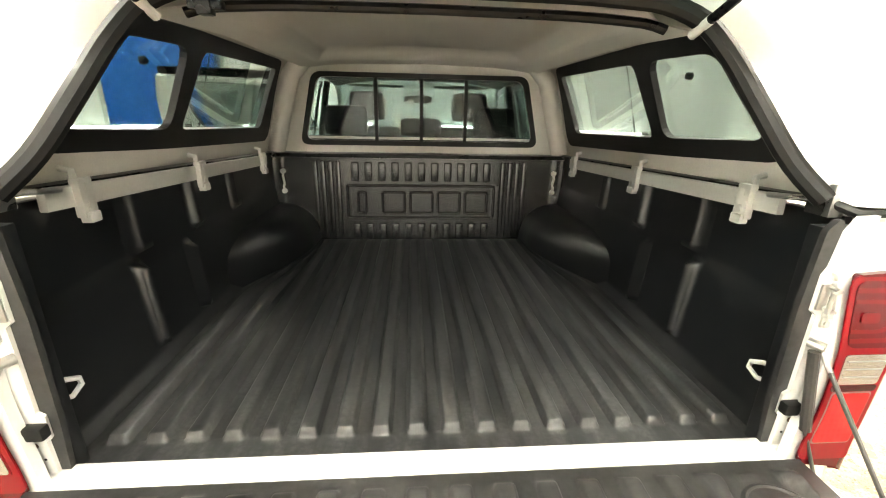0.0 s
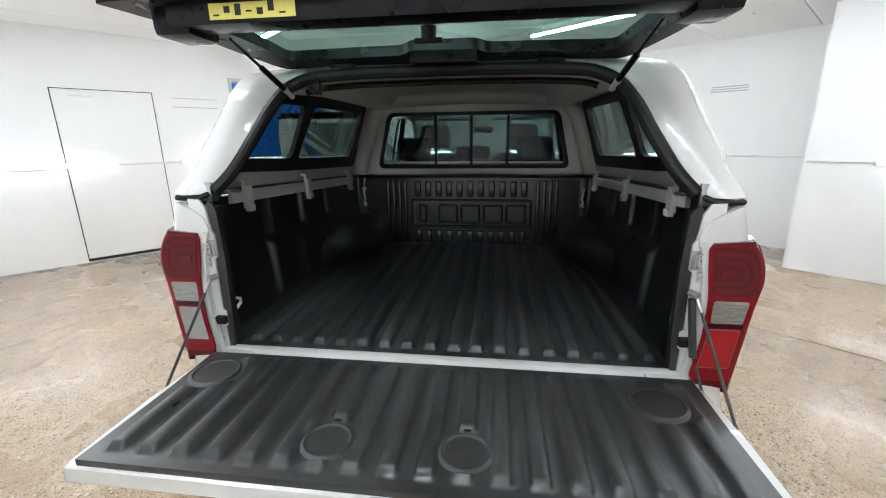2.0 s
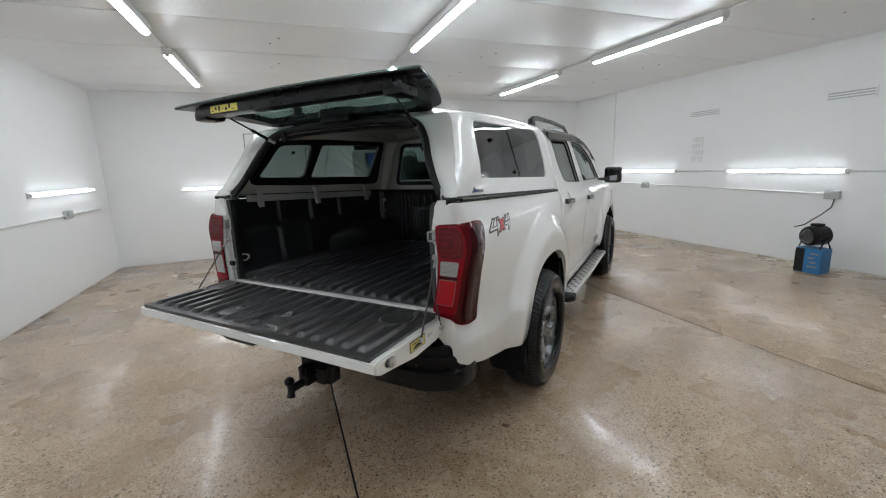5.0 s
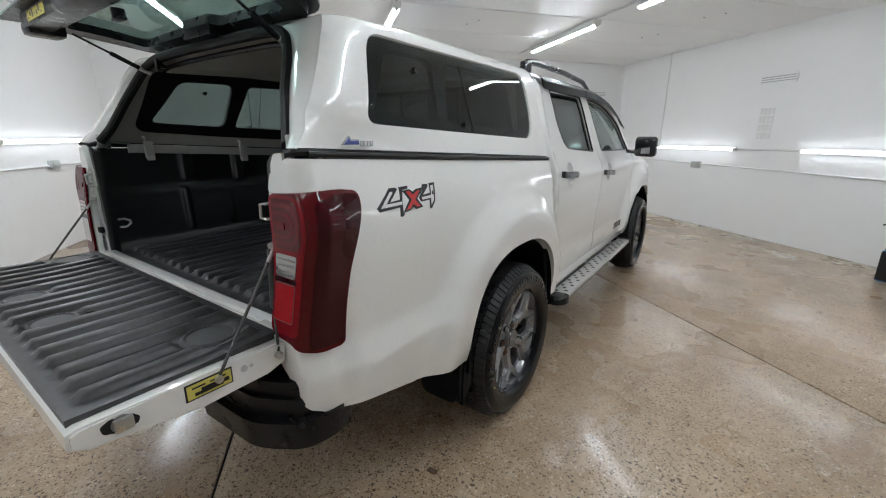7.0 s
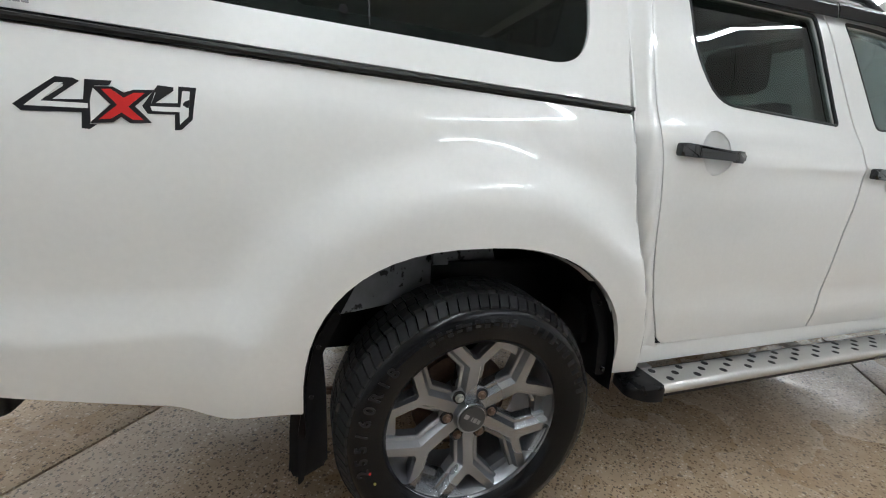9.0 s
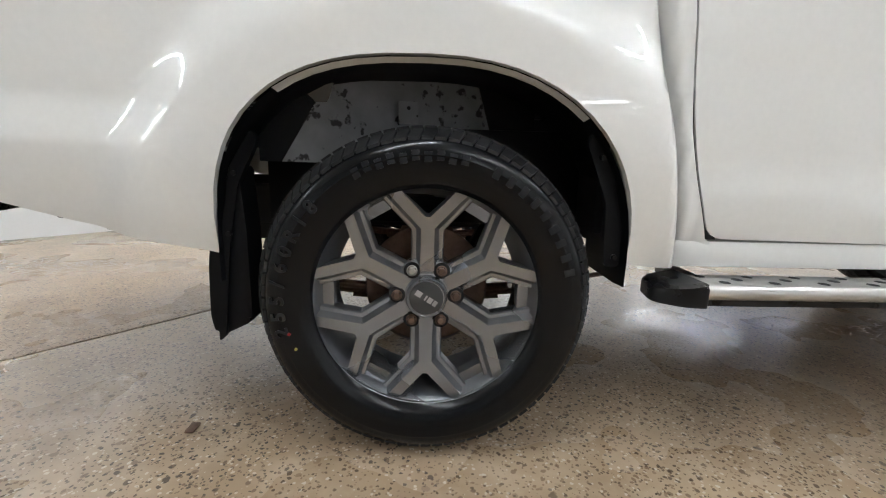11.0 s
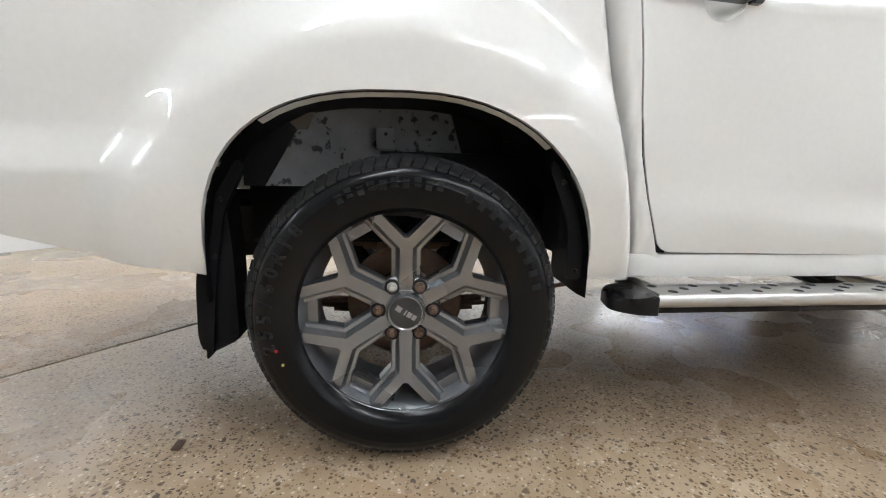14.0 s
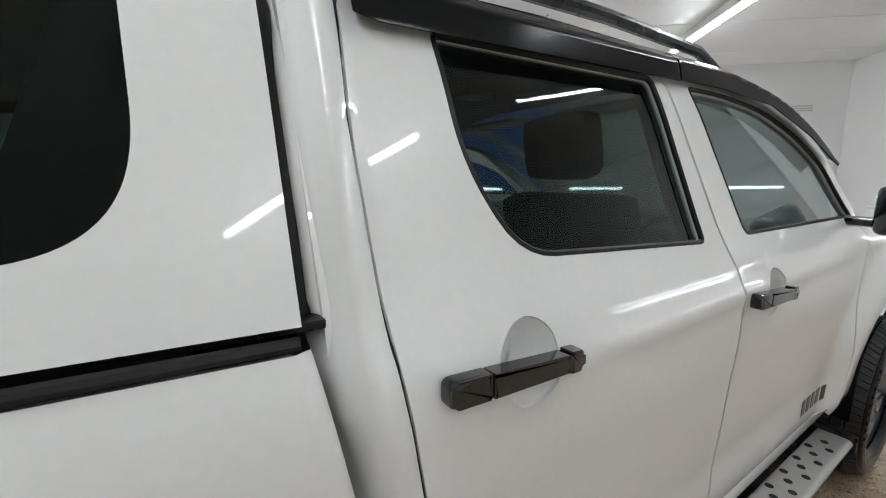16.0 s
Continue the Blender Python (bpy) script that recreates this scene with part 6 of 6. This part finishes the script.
# dark sheet added for the shade between bed and cab
part("gap_shade", boxed((-0.76, 0.435, 0.55), (0.76, 0.455, 1.29)), DARK, truck)
for s in SIDES:
    part("gap_seal", tube([(s * 0.765, 0.458, 1.30), (s * 0.735, 0.458, 1.42), (s * 0.70, 0.458, 1.56), (s * 0.655, 0.458, 1.70), (s * 0.60, 0.46, 1.765)], [0.012, 0.014, 0.011, 0.014, 0.012], 10), RUBBER, truck, "black rubber between canopy and cab", smooth=60)
# under the body
part("rear_axle", tube([(-0.70, 0, 0.40), (-0.2, 0, 0.40), (-0.12, 0, 0.40), (0.12, 0, 0.40), (0.2, 0, 0.40), (0.70, 0, 0.40)], [0.045, 0.05, 0.12, 0.12, 0.05, 0.045], 16), RUST, truck, "rusty rear axle", smooth=60)
for s in SIDES:
    part("chassis_rail", boxed((min(s * 0.42, s * 0.50), -1.15, 0.52), (max(s * 0.42, s * 0.50), 3.7, 0.64), 0.01), DARK, truck)
    bm = bmesh.new()
    for k in range(4):
        h = 0.62 - 0.13 * k
        tube([(s * 0.55, h * e, 0.335 - 0.012 * k + 0.16 * (h * e) ** 2) for e in np.linspace(-1, 1, 9)], 0.008, 6, bm=bm)
    part("leaf_spring", bm, RUST, truck)
    part("shock_absorber", tube([(s * 0.50, 0.12, 0.38), (s * 0.47, 0.28, 0.72)], 0.025, 10), PLASTIC, truck)
part("spare_wheel", lathe([(0.47, 0.0), (0.47, 0.25), (0.44, 0.36), (0.50, 0.38), (0.60, 0.36), (0.60, 0.0)], 40, "z"), RUBBER, truck).location = (0, -0.72, 0)

# decals
def on_side(y, z, d=0.0015):
    return Vector((bed_half(y, z) + d, y, z))


def decal(name, polys, mat, label="", lift=0.0015):
    bm = bmesh.new()
    for pts in polys:
        pts = resample(pts, 0.03)
        a = [bm.verts.new(on_side(y, z, lift)) for y, z in pts]
        b = [bm.verts.new(on_side(y, z, 0.0)) for y, z in pts]
        bm.faces.new(a)
        for i in range(len(pts)):
            bm.faces.new((a[i], a[(i + 1) % len(pts)], b[(i + 1) % len(pts)], b[i]))
    return part(name, bm, mat, truck, label)


Y0, Z0, SY, SZ = -0.953, 1.186, 0.295, 0.084


def dq(pts):
    return [(Y0 + a * SY, Z0 + b * SZ) for a, b in pts]


def dp(pts):
    """Points of the drawn decal, 935 wide and 202 high on its own slope."""
    return dq([((x - 80) / 935, (262 - (y - 0.098 * (x - 80))) / 202) for x, y in pts])


decal("side_decal", [dp([(80, 190), (285, 80), (370, 88), (402, 103), (268, 177), (418, 184), (428, 95), (565, 106), (552, 126), (474, 124), (462, 240), (440, 292), (475, 297), (438, 316), (398, 310), (405, 240), (118, 220)]),
                     dp([(718, 225), (805, 133), (890, 145), (890, 162), (790, 214), (912, 220), (918, 142), (1018, 152), (990, 300), (925, 345), (887, 345), (893, 272), (745, 262)])],
      DECAL, "black and red 4x4 decal", 0.0012)
for pts in ([(132, 198), (286, 106), (325, 108), (212, 182), (440, 202), (438, 224)], [(470, 132), (548, 212), (447, 284), (452, 190)],
            [(762, 228), (926, 240), (940, 165), (982, 168), (968, 285), (918, 320), (920, 262), (770, 250)]):
    decal("side_decal_fill", [dp(pts)], WHITE, "", 0.0018)
decal("side_decal_x", [dp([(462, 128), (570, 133), (628, 162), (680, 150), (790, 155), (680, 225), (765, 305), (650, 300), (604, 270), (560, 292), (440, 290), (555, 212)])], DECAL, "black edge of the cross", 0.0024)
decal("side_decal_red", [dp([(512, 142), (560, 143), (625, 185), (680, 165), (738, 167), (645, 225), (722, 290), (665, 285), (610, 250), (550, 275), (490, 275), (590, 215)])], RED, "red cross of the decal", 0.003)
bm = bmesh.new()
for k in range(5):
    y = 2.18 + 0.05 * k
    pts = [(y, 0.60), (y + 0.034, 0.60), (y + 0.052, 0.655), (y + 0.018, 0.655)]
    prism(pts, lambda u, v, w: (cab_map(u, v)[0] + 0.0005 + w, u, v), 0.0012, bm)
part("door_decal", bm, DECAL, truck, "row of dark slanted bars")

# ---------------------------------------------------------------- inside the cab
def front_seat(x):
    seat = part("front_seat", boxed((x - 0.24, 1.55, 0.62), (x + 0.24, 2.05, 0.86), 0.05), CLOTH, truck, "dark cloth front seat", smooth=60)
    part("seat_back", boxed((-0.24, -0.06, 0), (0.24, 0.07, 0.62), 0.05, Matrix.Translation((x, 1.52, 0.82)) @ pose(0, 0, 0, 14)), CLOTH, seat, smooth=60)
    part("headrest", boxed((-0.13, -0.05, 0.66), (0.13, 0.05, 0.86), 0.045, Matrix.Translation((x, 1.50, 0.82)) @ pose(0, 0, 0, 10)), CLOTH, seat, smooth=60)
    return seat


for x in (-0.37, 0.37):
    front_seat(x)
bench = part("rear_bench", boxed((-0.70, 0.75, 0.65), (0.70, 1.15, 0.92), 0.05), CLOTH, truck, "dark cloth rear bench", smooth=60)
part("bench_back", boxed((-0.70, -0.06, 0.0), (0.70, 0.06, 0.50), 0.05, Matrix.Translation((0, 0.70, 0.90)) @ pose(0, 0, 0, 8)), CLOTH, bench, smooth=60)
for x in (-0.42, 0.0, 0.42):
    part("headrest", boxed((x - 0.12, 0.60, 1.40), (x + 0.12, 0.69, 1.56 if x else 1.50), 0.04), CLOTH, bench, smooth=60)
part("dashboard", boxed((-0.74, 2.22, 0.85), (0.74, 2.66, 1.22), 0.08), PLASTIC, truck, "dark dashboard", smooth=60)
part("steering_wheel", tube([(0.37 + 0.185 * math.cos(a), 2.12 - 0.07 * math.sin(a), 1.13 + 0.17 * math.sin(a)) for a in np.linspace(0, math.tau, 32, endpoint=False)], 0.016, 8, closed=True), PLASTIC, truck, "dark steering wheel", smooth=60)
part("steering_hub", tube([(0.37, 2.10, 1.13), (0.37, 2.20, 1.12)], 0.065, 14), PLASTIC, truck)
bm = boxed((-0.12, 1.88, 1.60), (0.12, 1.91, 1.665), 0.02)
tube([(0, 1.91, 1.64), (0, 1.95, 1.70)], 0.012, 8, bm=bm)
part("rear_view_mirror", bm, PLASTIC, truck, "dark rear view mirror")
for s in SIDES:
    part("sun_visor", boxed((min(s * 0.12, s * 0.55), 1.62, 1.715), (max(s * 0.12, s * 0.55), 1.80, 1.73), 0.006), GREYTRIM, truck)
part("cabin_lamp", boxed((-0.06, 1.25, 1.765), (0.06, 1.37, 1.782), 0.006), material("lamp_lens", (0.6, 0.45, 0.25), 0.3), truck)
part("bench_notice", boxed((0.46, 0.62, 1.29), (0.60, 0.623, 1.39)), CONDUIT, truck, "white paper notice")

# ---------------------------------------------------------------- fittings of the room
def room_part(name, bm, mat, label, category, kind="", group=""):
    ob = in_room(part(name, bm, mat))
    return tagged(ob, label, category, group, kind)


def conduit(points, label="thin white conduit along the wall"):
    bm = tube(points, 0.011, 8)
    for p in points[1:-1]:
        bmesh.ops.create_uvsphere(bm, u_segments=8, v_segments=6, radius=0.014, matrix=Matrix.Translation(p))
    return room_part("conduit", bm, CONDUIT, label, "conduit")


conduit([(-4.2, V1 - 0.012, 1.27), (PIER_U, V1 - 0.012, 1.27)])
conduit([(PIER_U + 0.02, PIER_V - 0.012, 1.27), (6.0, PIER_V - 0.012, 1.27)])
conduit([(-4.9, V1 - 0.012, 1.04), (-3.35, V1 - 0.012, 1.02), (-0.33, V1 - 0.012, 0.97)])
conduit([(-4.2, V1 - 0.012, 1.27), (-4.2, V1 - 0.012, HIGH - 0.004)], "thin white upright conduit in the corner")
conduit([(-5.0, V0 + 0.012, 1.05), (-2.2, V0 + 0.012, 1.05), (1.0, V0 + 0.012, 1.04)])
conduit([(U0 + 0.012, -1.05, 1.27), (U0 + 0.012, 0.3, 1.27)])
for v in (-2.05, 0.5, 3.05):
    conduit([(-4.9, v, HIGH - 0.012), (5.4, v, HIGH - 0.012)], "thin white conduit under the ceiling")


def socket(u, v, z, turn):
    ob = thing("socket_box", "grey surface-mounted socket box on the wall", "socket", "socket boxes")
    bm = boxed((-0.085, 0.0, -0.055), (0.085, 0.05, 0.055), 0.012)
    part("housing", bm, GREYBOX, ob)
    part("cover", boxed((-0.07, -0.010, -0.02), (0.07, 0.0, 0.045), 0.006), GREYBOX, ob, "grey hinged cover")
    ob.matrix_world = ROOM @ pose(u, v, z, 0, 0, turn)
    return ob


socket(-3.3, V1 - 0.052, 1.0, 0)
socket(-0.28, V1 - 0.052, 0.965, 0)
socket(-3.94, V0 + 0.052, 1.06, 180)
room_part("cable", tube([(-0.25, V1 - 0.03, 0.91), (-0.26, V1 - 0.05, 0.80), (-0.33, V1 - 0.12, 0.70), (-0.40, V1 - 0.30, 0.58), (-0.43, V1 - 0.45, 0.56)], 0.007, 8), RUBBER, "dark cable hanging from the socket box", "cable")


def vent(u, z, w, h, v=V1 - 0.001, turn=0):
    ob = thing("wall_vent", "white slotted vent high on the wall", "vent", "wall vents")
    part("back", boxed((-w / 2 + 0.01, -0.004, -h / 2 + 0.01), (w / 2 - 0.01, 0.0, h / 2 - 0.01)), GREYBOX, ob)
    bm = bmesh.new()
    for lo, hi in (((-w / 2, -0.016, h / 2 - 0.015), (w / 2, -0.004, h / 2)), ((-w / 2, -0.016, -h / 2), (w / 2, -0.004, -h / 2 + 0.015)), ((-w / 2, -0.016, -h / 2), (-w / 2 + 0.015, -0.004, h / 2)), ((w / 2 - 0.015, -0.016, -h / 2), (w / 2, -0.004, h / 2))):
        box(bm, lo, hi)
    part("frame", bm, WALL, ob)
    n = max(2, int(h / 0.03))
    for k in range(n):
        z0 = -h / 2 + (k + 0.5) * h / n
        part("slat", boxed((-w / 2 + 0.012, -0.012, z0 - 0.008), (w / 2 - 0.012, -0.004, z0 + 0.008)), WALL, ob)
    ob.matrix_world = ROOM @ pose(u, v, z, 0, 0, turn)
    return ob


vent(-0.25, 2.21, 0.50, 0.13)
vent(-2.19, 2.22, 0.50, 0.12)
vent(U0 + 0.001, 2.30, 0.46, 0.12, 5.05, 90)
bm = bmesh.new()
for k in range(8):
    box(bm, (-2.36 + 0.11 * (k % 2), V1 - 0.008, 1.42 + 0.11 * (k // 2)), (-2.27 + 0.11 * (k % 2), V1 - 0.001, 1.51 + 0.11 * (k // 2)), 0.002)
room_part("louvre_panel", bm, CONDUIT, "faint grey louvred panel on the white wall", "vent")

# flush door in the end wall
door = thing("door_1", "white flush door with a dark gap round it and a closer", "door", kind="structure")
part("leaf", boxed((0.002, -1.58, 0.06), (0.014, -0.56, 2.19), 0.003), WALL, door)
bm = bmesh.new()
for lo, hi in (((0.001, -1.592, 0.04), (0.006, -1.582, 2.20)), ((0.001, -0.558, 0.04), (0.006, -0.550, 2.20)), ((0.001, -1.592, 2.192), (0.006, -0.550, 2.20)), ((0.001, -1.592, 0.02), (0.008, -0.550, 0.058))):
    box(bm, lo, hi)
part("gap", bm, DARK, door)
part("closer", boxed((0.014, -1.42, 2.11), (0.05, -1.18, 2.155), 0.008), WALL, door)
part("closer_arm", tube([(0.04, -1.30, 2.16), (0.06, -1.38, 2.175), (0.02, -1.47, 2.185)], 0.006, 6), WALL, door)
door.matrix_world = ROOM @ pose(U0, 0, 0)
bm = boxed((U0 + 0.001, -0.33, 2.02), (U0 + 0.012, 0.25, 2.03))
box(bm, (U0 + 0.001, -0.33, 2.14), (U0 + 0.012, 0.25, 2.148))
room_part("wall_hatch", bm, GREYBOX, "thin seams of a flush hatch in the white wall", "panel", "structure")
# wide window to the yard
window = thing("window_1", "wide clear window in a thin white frame", "window", kind="structure")
bm = bmesh.new()
for lo, hi in (((-0.2, WIN_V0, WIN_Z0), (0.01, WIN_V0 + 0.05, WIN_Z1)), ((-0.2, WIN_V1 - 0.05, WIN_Z0), (0.01, WIN_V1, WIN_Z1)), ((-0.2, WIN_V0, WIN_Z0), (0.01, WIN_V1, WIN_Z0 + 0.05)), ((-0.2, WIN_V0, WIN_Z1 - 0.05), (0.01, WIN_V1, WIN_Z1))):
    box(bm, lo, hi, 0.004)
part("window_frame", bm, GREYBOX, window)
p = part("pane", boxed((-0.1, WIN_V0 + 0.04, WIN_Z0 + 0.04), (-0.094, WIN_V1 - 0.04, WIN_Z1 - 0.04)), tinted("window_glass", (0.95, 1.0, 1.0), 0.9), window)
p.visible_shadow = False
window.matrix_world = ROOM @ pose(U0, 0, 0)
# yard outside
yard = part("ground", boxed((-80, -80, -0.5), (80, 80, -0.31)), grain(material("asphalt", (0.06, 0.06, 0.06), 0.8), 20, 0.3), None)
tagged(yard, "grey asphalt yard outside", "ground", kind="structure")

shed = thing("blue_shed", "large blue clad building across the yard", "building")
part("wall", boxed((-12.3, -9, -0.31), (-12.0, 12, 7), 0.0), BLUE, shed)
part("band", boxed((-11.998, -9, 4.6), (-11.95, 12, 5.0)), CONDUIT, shed)
for k in range(14):
    part("rib", boxed((-11.999, -8.6 + 1.5 * k, -0.3), (-11.97, -8.55 + 1.5 * k, 4.5)), BLUE, shed)
shed.matrix_world = ROOM.copy()

# fan heater standing on a blue cardboard box
carton = thing("cardboard_box", "blue and black printed cardboard box on the floor", "box")
part("carton", boxed((-0.14, -0.11, 0.0), (0.14, 0.11, 0.32), 0.006), grain(material("blue_carton", (0.02, 0.14, 0.32), 0.5), 30, 0.2), carton)
part("black_panel", boxed((-0.142, -0.113, 0.01), (-0.04, 0.0, 0.31), 0.002), DECAL, carton)
for k in range(4):
    part("print_bar", boxed((0.0 + 0.02 * (k % 2), -0.1125, 0.08 + 0.055 * k), (0.11 - 0.02 * (k % 3), -0.111, 0.10 + 0.055 * k)), DECALGREY, carton)
carton.matrix_world = pose(3.23, 4.12, 0, 0, 0, -40.1)
heater = thing("fan_heater", "round black fan heater standing on a blue box", "heater")
bm = lathe([(-0.12, 0.0), (-0.12, 0.10), (-0.10, 0.125), (0.10, 0.125), (0.13, 0.105), (0.13, 0.09), (0.07, 0.085), (0.07, 0.0)], 32)
bmesh.ops.transform(bm, matrix=pose(0, 0, 0.155, 0, 0, -90), verts=bm.verts)
part("drum", bm, PLASTIC, heater)
for s in SIDES:
    part("foot", tube([(s * 0.13, -0.08, 0.0), (s * 0.13, 0.0, 0.15), (s * 0.13, 0.08, 0.0)], 0.009, 8), PLASTIC, heater)
bm = bmesh.new()
for r in (0.03, 0.055, 0.08):
    tube([(r * math.cos(a), -0.131, 0.155 + r * math.sin(a)) for a in np.linspace(0, math.tau, 20, endpoint=False)], 0.003, 6, closed=True, bm=bm)
part("grille", bm, STEEL, heater)
part("control_box", boxed((-0.05, -0.05, 0.275), (0.05, 0.06, 0.31), 0.008), PLASTIC, heater)
heater.matrix_world = pose(3.23, 4.12, 0.3215, 0, 0, -52)

# small marks: a chip on the floor, dark holes in the ceiling
chip = part("stone_chip", boxed((-0.022, -0.012, 0), (0.02, 0.012, 0.008), 0.005), RUST)
tagged(chip, "small brown chip lying on the concrete floor", "debris")
chip.location = (0.80, -0.62, 0.0005)


def ceiling_plug(u, v):
    ob = room_part("ceiling_plug", tube([(u, v, HIGH - 0.006), (u, v, HIGH + 0.004)], 0.011, 10), GREYTRIM, "small grey plugged hole in the white ceiling", "plug", group="ceiling plugs")
    return ob


for u0 in (-3.2, -2.1, 0.1, 1.2, 2.3):
    for v0 in (1.55, 4.3, -1.0):
        ceiling_plug(u0 - 0.12, v0), ceiling_plug(u0 + 0.1, v0 + 0.09)
